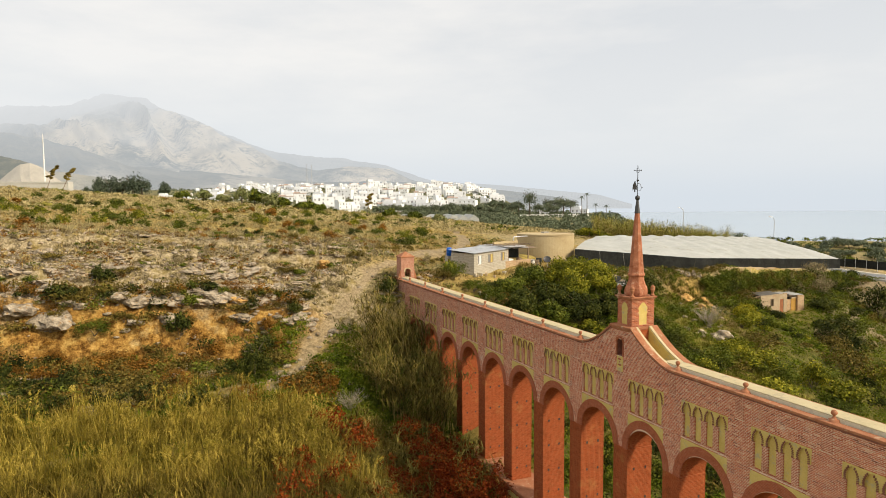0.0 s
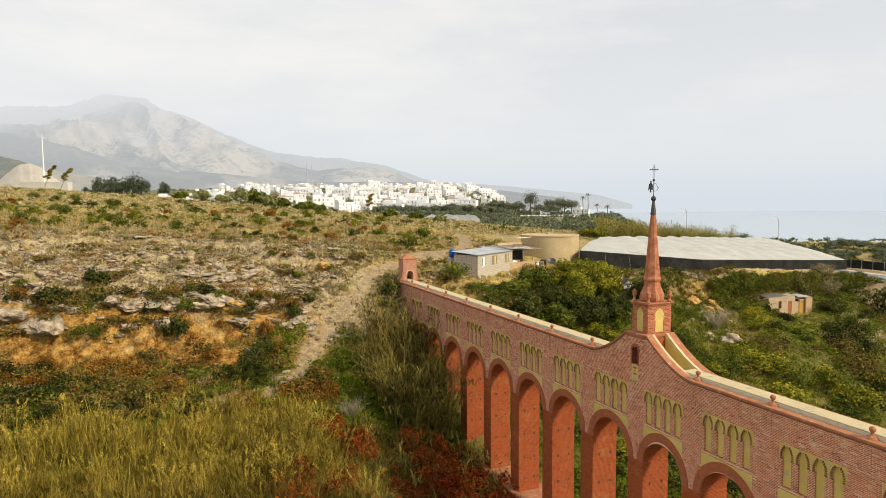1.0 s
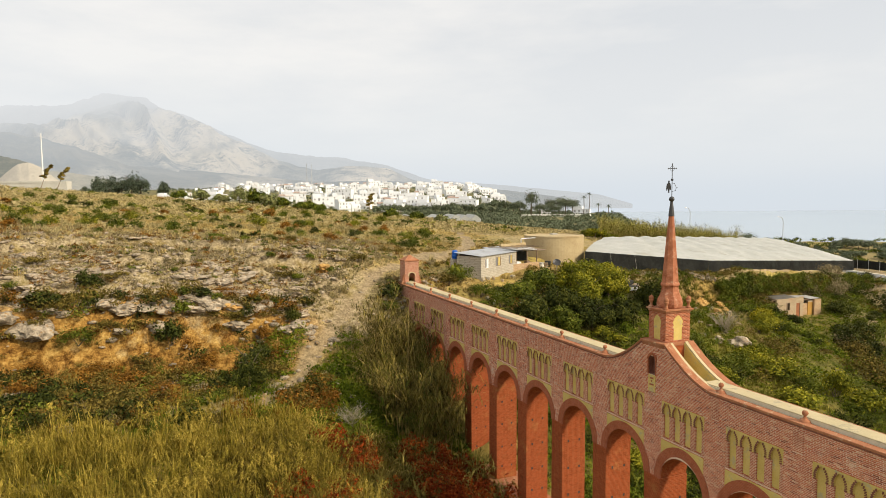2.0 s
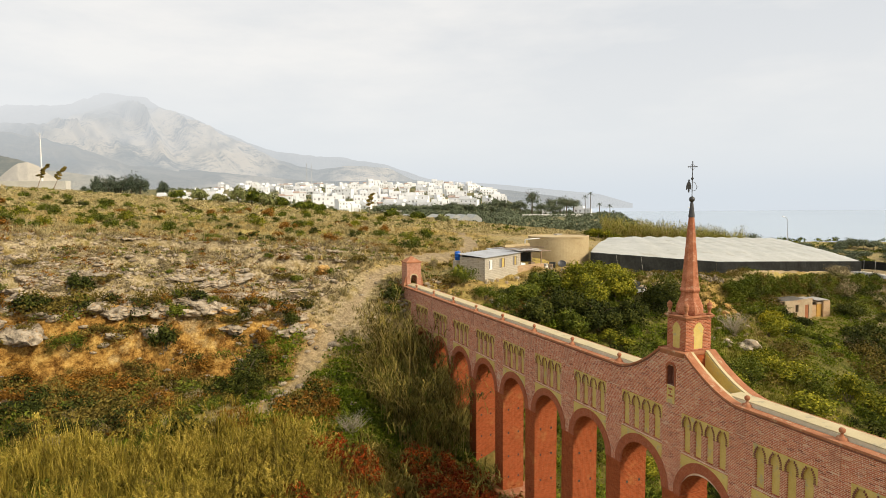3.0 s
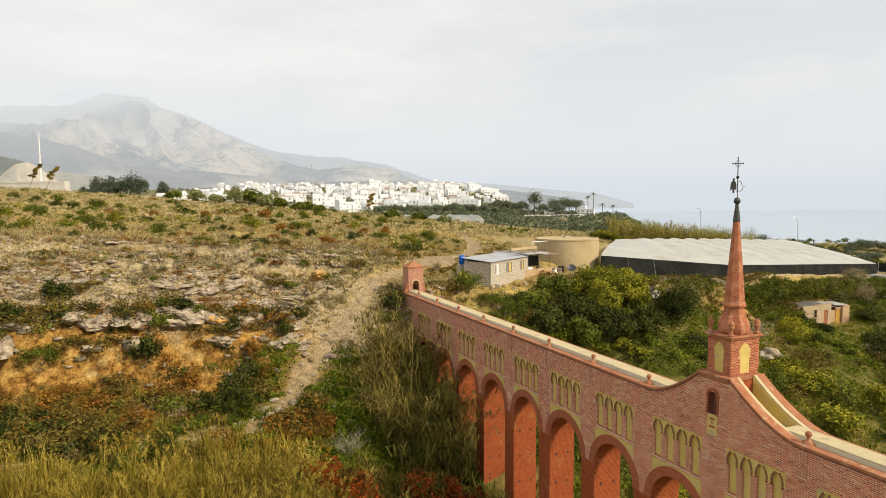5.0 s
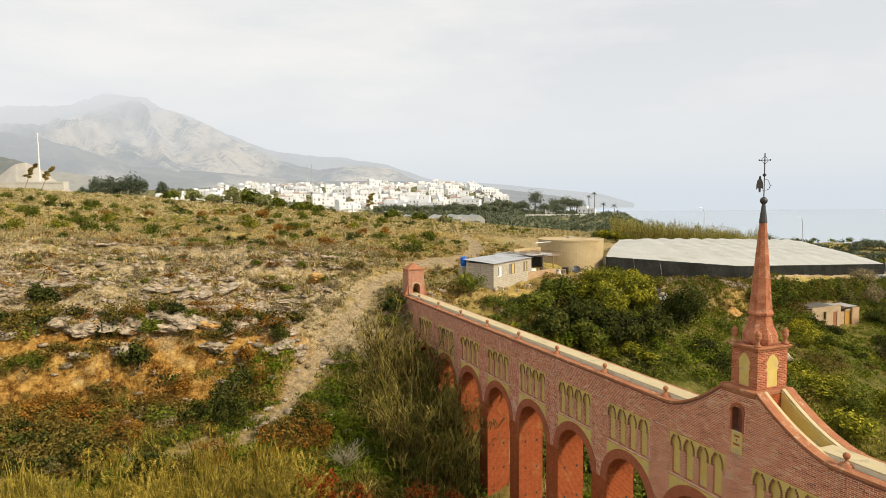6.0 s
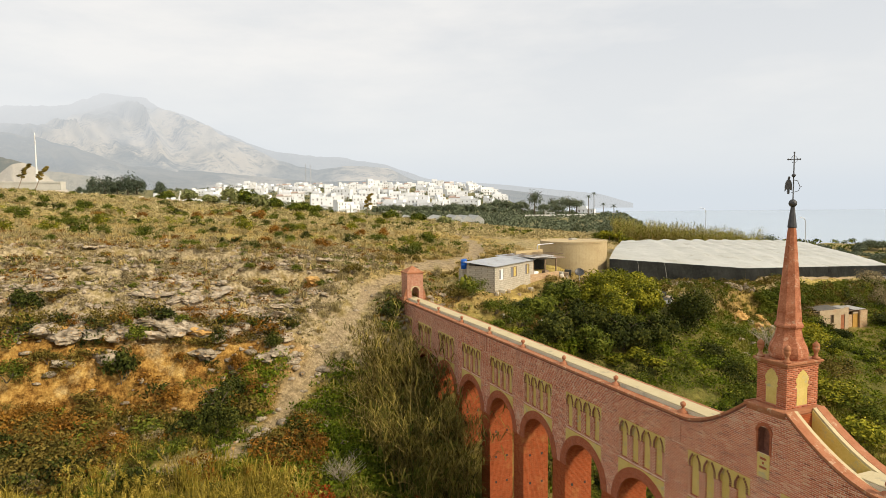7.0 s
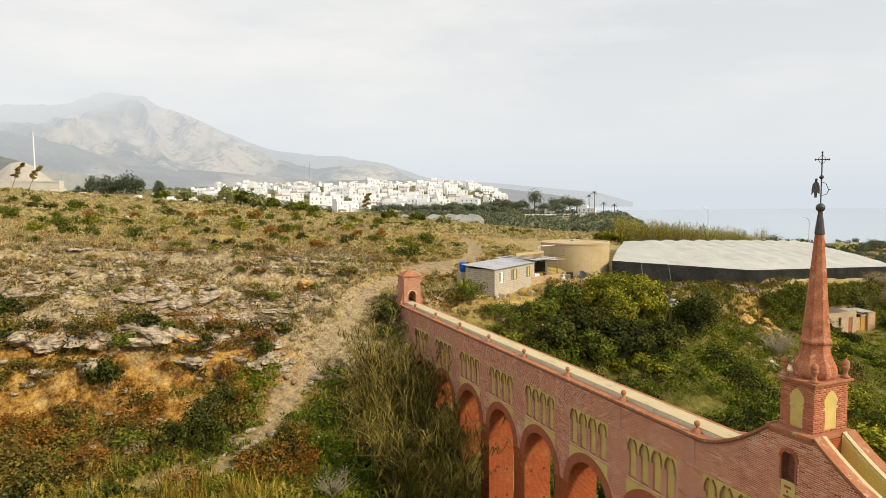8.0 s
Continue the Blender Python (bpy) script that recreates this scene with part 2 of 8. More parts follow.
M["leaf_grey"] = leaf_mat("leaf_grey", (0.1, 0.076, 0.036), (0.24, 0.188, 0.094), (0.4, 0.32, 0.17))
M["grass_gold"] = leaf_mat("grass_gold", (0.035, 0.03, 0.003), (0.25, 0.19, 0.022), (0.58, 0.43, 0.085))
M["grass_dry"] = leaf_mat("grass_dry", (0.25, 0.18, 0.065), (0.45, 0.335, 0.125), (0.63, 0.49, 0.21))
M["grass_green"] = leaf_mat("grass_green", (0.0265, 0.0586, 0.0037), (0.075, 0.125, 0.0074), (0.1676, 0.1953, 0.0162))
M["reed"] = leaf_mat("reed_leaf", (0.02, 0.019, 0.003), (0.14, 0.112, 0.018), (0.46, 0.35, 0.085))
M["reed_dry"] = leaf_mat("reed_dry", (0.18, 0.135, 0.045), (0.36, 0.27, 0.09), (0.58, 0.45, 0.19))
M["brown_grass"] = leaf_mat("brown_grass", (0.025, 0.02, 0.003), (0.14, 0.1, 0.015), (0.4, 0.29, 0.07))
M["lush"] = leaf_mat("lush_leaf", (0.018, 0.028, 0.002), (0.098, 0.135, 0.007), (0.235, 0.235, 0.017))
M["pale_scrub"] = leaf_mat("pale_scrub", (0.19, 0.155, 0.07), (0.38, 0.31, 0.14), (0.54, 0.45, 0.225))
M["fresh_grass"] = leaf_mat("fresh_grass", (0.06, 0.066, 0.01), (0.24, 0.225, 0.036), (0.45, 0.39, 0.085))
M["yellow_leaf"] = leaf_mat("yellow_leaf", (0.1, 0.09, 0.006), (0.3, 0.26, 0.012), (0.58, 0.46, 0.03))
# far foliage: distance haze is put into these paler, greyer leaf colours
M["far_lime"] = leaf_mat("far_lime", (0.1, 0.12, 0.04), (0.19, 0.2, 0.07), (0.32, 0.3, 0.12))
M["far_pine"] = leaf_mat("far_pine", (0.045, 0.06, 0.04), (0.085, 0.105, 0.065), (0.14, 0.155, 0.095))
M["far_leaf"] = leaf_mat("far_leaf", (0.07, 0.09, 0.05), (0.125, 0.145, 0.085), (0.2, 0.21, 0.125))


def ground_mat():
    m, nt, p = base_mat("scrub_ground", 0.95)
    v = place_vec(nt)

    def attr(n):
        a = nt.nodes.new("ShaderNodeAttribute")
        a.attribute_name = n
        return a.outputs["Fac"]
    n1, n2, n3, n4 = noise_tex(nt, v, 0.09, 6, 0.6), noise_tex(nt, v, 0.8, 6, 0.65), noise_tex(nt, v, 5.0, 6, 0.7), noise_tex(nt, v, 0.28, 6, 0.7)
    soil = ramp(nt, n2, [(0.3, (0.22, 0.13, 0.038)), (0.72, (0.44, 0.285, 0.09)), (0.5, (0.33, 0.2, 0.06))])
    veg = ramp(nt, n4, [(0.3, (0.22, 0.19, 0.05)), (0.75, (0.58, 0.46, 0.17)), (0.55, (0.42, 0.34, 0.105))])
    c = mix(nt, ramp(nt, n1, [(0.35, (0.25, 0.25, 0.25)), (0.65, (0.85, 0.85, 0.85))]), soil, veg)
    rock = ramp(nt, n3, [(0.36, (0.15, 0.115, 0.065)), (0.66, (0.5, 0.41, 0.255)), (0.5, (0.33, 0.26, 0.15))])
    c = mix(nt, math_node(nt, "MULTIPLY", attr("rocky"), ramp(nt, n2, [(0.34, (0.15, 0.15, 0.15)), (0.5, (1, 1, 1))])), c, rock)
    och = ramp(nt, math_node(nt, "ADD", math_node(nt, "MULTIPLY", n2, 0.6), math_node(nt, "MULTIPLY", n3, 0.4)), [(0.4, (0.12, 0.05, 0.011)), (0.66, (0.54, 0.37, 0.12)), (0.52, (0.35, 0.19, 0.045))])
    c = mix(nt, math_node(nt, "MULTIPLY", attr("ochre"), ramp(nt, n4, [(0.32, (0.2, 0.2, 0.2)), (0.46, (1, 1, 1))])), c, och)
    grn = ramp(nt, n3, [(0.3, (0.0306, 0.0372, 0.0066)), (0.7, (0.1326, 0.1209, 0.0231)), (0.5, (0.0663, 0.0744, 0.0132))])
    c = mix(nt, math_node(nt, "MULTIPLY", attr("green"), ramp(nt, n4, [(0.3, (0.45, 0.45, 0.45)), (0.6, (1, 1, 1))])), c, grn)
    dirt = ramp(nt, n3, [(0.32, (0.21, 0.15, 0.08)), (0.7, (0.43, 0.335, 0.205))])
    c = mix(nt, attr("dirt"), c, dirt)
    n6 = noise_tex(nt, v, 1.6, 9, 0.78)
    c = mix(nt, 1.0, c, ramp(nt, n6, [(0.36, (0.42, 0.4, 0.36)), (0.62, (1.25, 1.25, 1.25)), (0.48, (0.92, 0.92, 0.9))]), "MULTIPLY")
    far = ramp(nt, n4, [(0.4, (0.1224, 0.1256, 0.0561)), (0.65, (0.306, 0.2511, 0.1188))])
    c = mix(nt, attr("far"), c, far)
    nt.links.new(c, p.inputs["Base Color"])
    bump(nt, p, math_node(nt, "ADD", math_node(nt, "MULTIPLY", n3, 0.5), n2), 0.7, 0.25)
    return m


M["ground"] = ground_mat()


def backdrop_mat(name, a, b, bare, air, top, f_lo, f_hi, z_lo, z_hi):
    """Far ridge, haze painted in as emission, thickening to cloud at the crest."""
    m, nt, p = base_mat(name, 1.0)
    g = nt.nodes.new("ShaderNodeNewGeometry")
    v = g.outputs["Position"]
    n1, n2, n3 = noise_tex(nt, v, 0.005, 8, 0.66), noise_tex(nt, v, 0.045, 9, 0.85), noise_tex(nt, v, 0.0016, 5, 0.6)
    f = math_node(nt, "ADD", math_node(nt, "MULTIPLY", n1, 0.55), math_node(nt, "MULTIPLY", n2, 0.45))
    c = ramp(nt, f, [(0.43, a), (0.57, b)])
    at = nt.nodes.new("ShaderNodeAttribute")
    at.attribute_name = "bare"
    c = mix(nt, math_node(nt, "MULTIPLY", at.outputs["Fac"], ramp(nt, f, [(0.42, (0, 0, 0)), (0.51, (1, 1, 1))])), c, bare)
    nt.links.new(c, p.inputs["Base Color"])
    bump(nt, p, n2, 1.0, (z_hi - z_lo) / 12)
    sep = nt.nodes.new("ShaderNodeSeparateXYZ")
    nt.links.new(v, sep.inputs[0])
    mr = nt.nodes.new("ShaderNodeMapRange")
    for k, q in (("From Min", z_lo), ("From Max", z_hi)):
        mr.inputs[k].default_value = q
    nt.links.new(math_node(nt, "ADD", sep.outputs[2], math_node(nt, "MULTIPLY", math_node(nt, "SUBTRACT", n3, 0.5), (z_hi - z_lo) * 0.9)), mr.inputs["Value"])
    # haze colour glows over the slope, from low tint to crest tint
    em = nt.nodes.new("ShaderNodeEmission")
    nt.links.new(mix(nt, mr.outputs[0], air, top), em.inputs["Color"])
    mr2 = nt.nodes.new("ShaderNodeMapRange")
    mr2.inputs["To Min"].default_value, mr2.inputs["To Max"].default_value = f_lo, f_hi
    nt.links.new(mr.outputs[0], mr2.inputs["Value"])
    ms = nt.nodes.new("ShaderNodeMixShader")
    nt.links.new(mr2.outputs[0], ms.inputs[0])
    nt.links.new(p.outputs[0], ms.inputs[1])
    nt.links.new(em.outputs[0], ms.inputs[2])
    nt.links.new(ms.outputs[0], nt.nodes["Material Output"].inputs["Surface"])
    return m


# ---------------------------------------------------------------- mesh helpers
def np_mesh(name, V, F):
    """A mesh from arrays of vertices and of faces with one number of corners."""
    V, F = np.asarray(V, np.float32), np.asarray(F, np.int32)
    me = bpy.data.meshes.new(name)
    me.vertices.add(len(V))
    me.vertices.foreach_set("co", V.ravel())
    me.loops.add(F.size)
    me.loops.foreach_set("vertex_index", F.ravel())
    me.polygons.add(len(F))
    me.polygons.foreach_set("loop_start", np.arange(0, F.size, F.shape[1], dtype=np.int32))
    me.update(calc_edges=True)
    return me


def bm_mesh(name, bm, material, smooth=False):
    bmesh.ops.recalc_face_normals(bm, faces=bm.faces)
    me = bpy.data.meshes.new(name)
    bm.to_mesh(me)
    bm.free()
    for mt in material if isinstance(material, (list, tuple)) else [material]:
        me.materials.append(mt)
    if smooth:
        me.polygons.foreach_set("use_smooth", [True] * len(me.polygons))
    return me


def part(name, bm, material, parent, label="", smooth=False, m=None):
    """One mesh object under a thing or under a part; bm may be a bmesh or a mesh that parts share."""
    me = bm if isinstance(bm, bpy.types.Mesh) else bm_mesh(name, bm, material, smooth)
    ob = new(name, me)
    ob.parent = parent
    if m is not None:
        ob.matrix_basis = m
    return tagged(ob, label)


def thing(name, m, label, category, group="", kind=""):
    ob = new(name)
    ob.matrix_basis = m
    return tagged(ob, label, category, group, kind)


def box(bm, x0, x1, y0, y1, z0, z1, slot=0, bevel=0.0):
    r = bmesh.ops.create_cube(bm, size=1)
    bmesh.ops.transform(bm, matrix=Matrix.Translation(((x0 + x1) / 2, (y0 + y1) / 2, (z0 + z1) / 2)) @ Matrix.Diagonal((x1 - x0, y1 - y0, z1 - z0, 1)), verts=r["verts"])
    fs = {f for v in r["verts"] for f in v.link_faces}
    for f in fs:
        f.material_index = slot
    if bevel:
        bmesh.ops.bevel(bm, geom=list({e for f in fs for e in f.edges}), offset=bevel, segments=1, affect="EDGES")
    return bm


def boxes(*args, bevel=0.0):
    bm = bmesh.new()
    for a in args:
        box(bm, *a, bevel=bevel)
    return bm


def lathe(bm, prof, n=12, cx=0.0, cy=0.0, turn=0.0, sx=1.0, sy=1.0, slot=0):
    """A turned body from (radius, height) rows."""
    rings = []
    for r, z in prof:
        rings.append([bm.verts.new((cx + sx * r * math.cos(turn + 2 * math.pi * i / n), cy + sy * r * math.sin(turn + 2 * math.pi * i / n), z)) for i in range(n)])
    for a, b in zip(rings, rings[1:]):
        for i in range(n):
            f = bm.faces.new((a[i], a[(i + 1) % n], b[(i + 1) % n], b[i]))
            f.material_index = slot
    for ring in (rings[0][::-1], rings[-1]):
        f = bm.faces.new(ring)
        f.material_index = slot
    return bm


def tube(bm, pts, radii, n=6):
    rings = []
    pts = [Vector(p) for p in pts]
    for i, p in enumerate(pts):
        d = (pts[min(i + 1, len(pts) - 1)] - pts[max(i - 1, 0)]).normalized()
        a = d.orthogonal().normalized()
        b = d.cross(a)
        r = radii[i] if isinstance(radii, (list, tuple)) else radii
        rings.append([bm.verts.new(p + r * (a * math.cos(2 * math.pi * k / n) + b * math.sin(2 * math.pi * k / n))) for k in range(n)])
    for i in range(len(rings) - 1):
        # keep the rings aligned
        best = min(range(n), key=lambda s: sum((rings[i][k].co - rings[i + 1][(k + s) % n].co).length for k in range(n)))
        rings[i + 1] = rings[i + 1][best:] + rings[i + 1][:best]
        for k in range(n):
            bm.faces.new((rings[i][k], rings[i][(k + 1) % n], rings[i + 1][(k + 1) % n], rings[i + 1][k]))
    bm.faces.new(rings[0][::-1])
    bm.faces.new(rings[-1])
    return bm


def prism(bm, poly, x0, x1, slot=0):
    """A polygon of (y, z) pushed from x0 to x1."""
    a = [bm.verts.new((x0, y, z)) for y, z in poly]
    b = [bm.verts.new((x1, y, z)) for y, z in poly]
    fs = [bm.faces.new(a), bm.faces.new(b[::-1])]
    k = len(poly)
    for i in range(k):
        fs.append(bm.faces.new((a[i], b[i], b[(i + 1) % k], a[(i + 1) % k])))
    for f in fs:
        f.material_index = slot
    return bm


# ---------------------------------------------------------------- ground
def ss(a, b, x):
    t = np.clip((np.asarray(x, float) - a) / (b - a), 0, 1)
    return t * t * (3 - 2 * t)


def lattice(ix, iy, seed):
    h = (ix * 374761393 + iy * 668265263 + seed * 1442695041) & 0x7FFFFFFF
    h = ((h ^ (h >> 13)) * 1274126177) & 0x7FFFFFFF
    return ((h ^ (h >> 16)) & 0xFFFF) / 65535.0


def vnoise(x, y, seed=0):
    x, y = np.asarray(x, float), np.asarray(y, float)
    ix, iy = np.floor(x).astype(np.int64), np.floor(y).astype(np.int64)
    fx, fy = x - ix, y - iy
    fx, fy = fx * fx * (3 - 2 * fx), fy * fy * (3 - 2 * fy)
    a, b = lattice(ix, iy, seed), lattice(ix + 1, iy, seed)
    c, d = lattice(ix, iy + 1, seed), lattice(ix + 1, iy + 1, seed)
    return (a + (b - a) * fx) * (1 - fy) + (c + (d - c) * fx) * fy


def fbm(x, y, seed=0, octaves=4):
    s, amp, tot = 0.0, 1.0, 0.0
    for k in range(octaves):
        s = s + amp * vnoise(x * 2 ** k, y * 2 ** k, seed + k)
        tot, amp = tot + amp, amp * 0.5
    return s / tot - 0.5


FWD, SIDE = (0.389, 0.921), (0.921, -0.389)      # the valley's long axis and the way to the sea
EYE0 = (-22.0, -22.0)


def track_dist(x, y):
    """Distance from the middle of the dirt track, by straight pieces."""
    pts = [(-23, 24.6), (-17.0, 27.0), (-14, 30.2), (-11.6, 33.6), (-9.5, 36.0), (-6.8, 38.6), (-4.7, 40.8), (-2, 44.5), (1.5, 47.5), (9, 54.5), (18, 63), (26, 79), (32.5, 97), (36, 112)]
    d = np.full(np.shape(x), 1e9)
    for (ax, ay), (bx, by) in zip(pts, pts[1:]):
        t = np.clip(((x - ax) * (bx - ax) + (y - ay) * (by - ay)) / ((bx - ax) ** 2 + (by - ay) ** 2), 0, 1)
        d = np.minimum(d, np.hypot(x - ax - t * (bx - ax), y - ay - t * (by - ay)))
    return d


def east_edge(x):
    """Where the seaward terrace breaks off into the ravine."""
    return np.interp(x, [0, 20, 35, 53, 112, 220], [39.5, 43.6, 46.3, 46.6, 65.4, 100.0])


def yard(x, y):
    """1 at the rim of the levelled yard of the ruined shed."""
    dx, dy = np.asarray(x, float) - 69.0, np.asarray(y, float) - 47.4
    return np.hypot((dx * 0.9986 - dy * 0.052) / 6.6, (dx * 0.052 + dy * 0.9986) / 3.4)


def glade(x, y):
    """1 in the open grassy part of the seaward slope."""
    x, y = np.asarray(x, float), np.asarray(y, float)
    return np.maximum(ss(1.25, 0.7, np.hypot((x - 43.0) / 8.0, (y - 33.0) / 10.0) + 0.7 * fbm(x * 0.16, y * 0.16, 131)), ss(1.2, 0.8, np.hypot((x - 42.0) / 9.0, (y - 43.5) / 3.2)))


ROAD = [(121, 86), (117.5, 76), (115, 66.5), (115.8, 58), (119, 42), (126, 20)]


def road_dist(x, y):
    d = np.full(np.shape(x), 1e9)
    for (ax, ay), (bx, by) in zip(ROAD, ROAD[1:]):
        t = np.clip(((x - ax) * (bx - ax) + (y - ay) * (by - ay)) / ((bx - ax) ** 2 + (by - ay) ** 2), 0, 1)
        d = np.minimum(d, np.hypot(x - ax - t * (bx - ax), y - ay - t * (by - ay)))
    return d


def height(x, y, rough=True):
    x, y = np.asarray(x, float), np.asarray(y, float)
    u = (x - EYE0[0]) * FWD[0] + (y - EYE0[1]) * FWD[1]
    v = (x - EYE0[0]) * SIDE[0] + (y - EYE0[1]) * SIDE[1]
    plat = 2.9 - np.where(x < 0, 0.07, 0.078) * np.clip(x, -90, 160) + 0.05 * (np.clip(y, -60, 170) - 60)
    # west side of the aqueduct: rim, bank and the valley floor below it
    wob = 2.2 * fbm(x * 0.13, y * 0.0, 11)
    rim = plat - 3.3 * ss(50, 38, y)
    edge = 37.0 + wob + np.clip((x + 14) * 0.10, 0, 1.2)
    steep = ss(-12, -19, x)
    bank = ss(edge + 0.5, edge - 2.6, y) * 6.2 * steep + ss(edge + 3.0, edge - 5.5, y) * 4.2 * (1 - steep)
    floor = -np.clip(edge - 1.5 - y, 0, 60) * 0.235 * (1 - steep) - np.clip(edge - 12.5 - y, 0, 60) * 0.235 * steep - ss(-16, -2, x) * ss(35, 20, y) * 2.6
    west = rim - bank + np.where(y < edge - 1.5, floor, 0)
    west = np.maximum(west, -22 + 0 * x)
    # east side: terrace edge, slope to the ravine
    e_edge = east_edge(x)
    s = np.clip(e_edge - y, 0, 80)
    plat = plat - 1.3 * ss(27, 17, x) * ss(54, 45, y) - 0.02 * np.clip(x - 50, 0, 120)
    east = plat - 0.52 * s - (0.8 + 1.7 * ss(33, 42, x)) * ss(0.0, 2.5, s) + 0.06 * np.clip(s - 30, 0, 60)
    # levelled strip below the tank and the nets
    east = east - 0.95 * ss(20, 25, x) * ss(58, 52, x) * ss(53.5, 51, y) * ss(e_edge - 4, e_edge - 0.5, y)
    east = np.maximum(east, -24.0)
    t = ss(-1.5, 4.0, x)
    z = west * (1 - t) + east * t
    # ledge for the ruined shed
    pad = ss(1.7, 1.05, yard(x, y)) * ss(east_edge(x) + 0.9, east_edge(x) + 0.1, y)
    z = z * (1 - pad) + (-9.6) * pad
    # beyond the plateau: a dip, then the rise to the village
    far = -3.0 + 27 * ss(320, 900, u) * ss(0.13, 0.05, v / np.maximum(u, 1)) - 60 * ss(930, 1250, u)
    f = ss(165, 270, u)
    z = z * (1 - f) + far * f
    # land ends at the sea
    sea = np.clip(np.minimum(u - 215, v - 0.262 * u), 0, 110) / 110
    sea = np.maximum(sea, ss(520, 640, u) * ss(0.10, 0.2, v / np.maximum(u, 1)))
    z = z * (1 - ss(0, 1, sea)) - 120 * ss(0, 1, sea)
    if rough:
        near = ss(190, 120, u)
        td = track_dist(x, y)
        calm = ss(0.8, 3.0, td) * 0.85 + 0.15
        amp = near * calm
        z = z + amp * (1.3 * fbm(x * 0.09, y * 0.12, 3) + 0.55 * fbm(x * 0.45, y * 0.6, 5, 3))
        rk = ss(39, 43, y) * ss(64, 52, y) * ss(2, -8, x)
        ledge = fbm(x * 0.16, y * 0.75, 21, 3)
        z = z + amp * rk * 0.9 * ss(-0.04, 0.06, ledge)
        face = ss(edge + 1.0, edge - 0.5, y) * ss(edge - 7.0, edge - 3.5, y) * ss(-11, -16, x)
        z = z + face * (1.5 * fbm(x * 0.55, y * 0.7, 71, 4) + 0.5 * fbm(x * 1.7, y * 1.9, 73, 3))
        z = z - 0.12 * ss(1.6, 0.4, td) * near
    bed = ss(14, 8, road_dist(x, y))
    z = z * (1 - bed) - 8.25 * bed
    return z


def graded(lo, hi, fine_lo, fine_hi, step, grow):
    a = list(np.arange(fine_lo, fine_hi + step * 0.5, step))
    d, p = step, fine_hi
    while p < hi:
        d *= grow
        p += d
        a.append(min(p, hi))
    d, p, left = step, fine_lo, []
    while p > lo:
        d *= grow
        p -= d
        left.append(max(p, lo))
    return np.array(left[::-1] + a)


def make_ground():
    xs = graded(-4000, 4000, -58, 70, 0.5, 1.09)
    ys = graded(-500, 4600, 6, 72, 0.42, 1.07)
    X, Y = np.meshgrid(xs, ys)
    Z = height(X, Y)
    nx, ny = len(xs), len(ys)
    i = np.arange(nx * ny).reshape(ny, nx)
    F = np.stack([i[:-1, :-1], i[:-1, 1:], i[1:, 1:], i[1:, :-1]], -1).reshape(-1, 4)
    me = np_mesh("ground", np.stack([X, Y, Z], -1).reshape(-1, 3), F)
    me.polygons.foreach_set("use_smooth", [True] * len(me.polygons))
    x, y = X.ravel(), Y.ravel()
    u = (x - EYE0[0]) * FWD[0] + (y - EYE0[1]) * FWD[1]
    td = track_dist(x, y)
    dirt = (0.85 + 0.15 * ss(36, 42, y)) * ss(1.0, 0.3, td * (1 - 0.45 * ss(47, 56, y)) + 1.8 * fbm(x * 0.5, y * 0.5, 31))
    dirt = np.maximum(dirt, 0.9 * ss(8, 4, np.hypot((x - 8) * 0.75, (y - 55.0) * 1.5) + 3 * fbm(x * 0.3, y * 0.3, 8)))
    dirt = np.maximum(dirt, 0.3 * ss(3.0, 1.2, np.hypot(x + 7.5, (y - 38.5) * 0.8) + 5 * fbm(x * 0.4, y * 0.4, 9)))
    dirt = np.maximum(dirt, 0.85 * ss(7, 3, np.hypot((x - 88) * 0.6, (y - 47) * 0.5) + 6 * fbm(x * 0.2, y * 0.2, 19)))
    dirt = np.maximum(dirt, ss(15, 9, road_dist(x, y)))
    edge = 37.0 + 2.2 * fbm(x * 0.13, y * 0.0, 11)
    ochre = ss(edge - 7.5, edge - 4, y + 3 * fbm(x * 0.2, y * 0.2, 4)) * ss(edge + 1.2, edge - 0.4, y) * ss(-8, -13, x)
    ochre = np.maximum(ochre, 0.7 * ss(7, 2, np.hypot(x - 47, (y - 43) * 1.4)))
    rocky = ss(33.5, 36.5, y) * ss(78, 48, y) * ss(2, -6, x)
    rocky = np.maximum(rocky, 0.7 * ss(0.3, 0.6, fbm(x * 0.07, y * 0.1, 14) + 0.42) * ss(36, 40, y))
    green = ss(36, 32, y) * ss(-18, -10, x) * ss(3, -1, x)
    green = np.maximum(green, ss(2, 6, x) * ss(0, 4, east_edge(x) - y) * (1 - 0.3 * glade(x, y)))
    green = np.maximum(green, 0.5 * ss(36, 30, y) * ss(3, -1, x))
    green = green * (1 - 0.8 * ss(1.1, 2.0, yard(x, y)) * 0) * (0.6 + 0.4 * ss(0.9, 1.4, yard(x, y)))
    for n, a in (("dirt", dirt), ("ochre", ochre), ("rocky", rocky), ("green", green), ("far", ss(150, 260, u))):
        me.attributes.new(n, "FLOAT", "POINT").data.foreach_set("value", np.asarray(a, np.float32))
    me.materials.append(M["ground"])
    return tagged(new("ground", me), "dry scrubby limestone hillside with an ochre bank and a dirt track", "ground", kind="structure")


ground = make_ground()


def gz(x, y):
    return float(height(np.array([x]), np.array([y]))[0])


def on(x, y, rz=0.0, s=1.0, sink=0.0, sz=None):
    return Matrix.Translation((x, y, gz(x, y) - sink)) @ Matrix.Rotation(radians(rz), 4, "Z") @ Matrix.Diagonal((s, s, sz or s, 1))


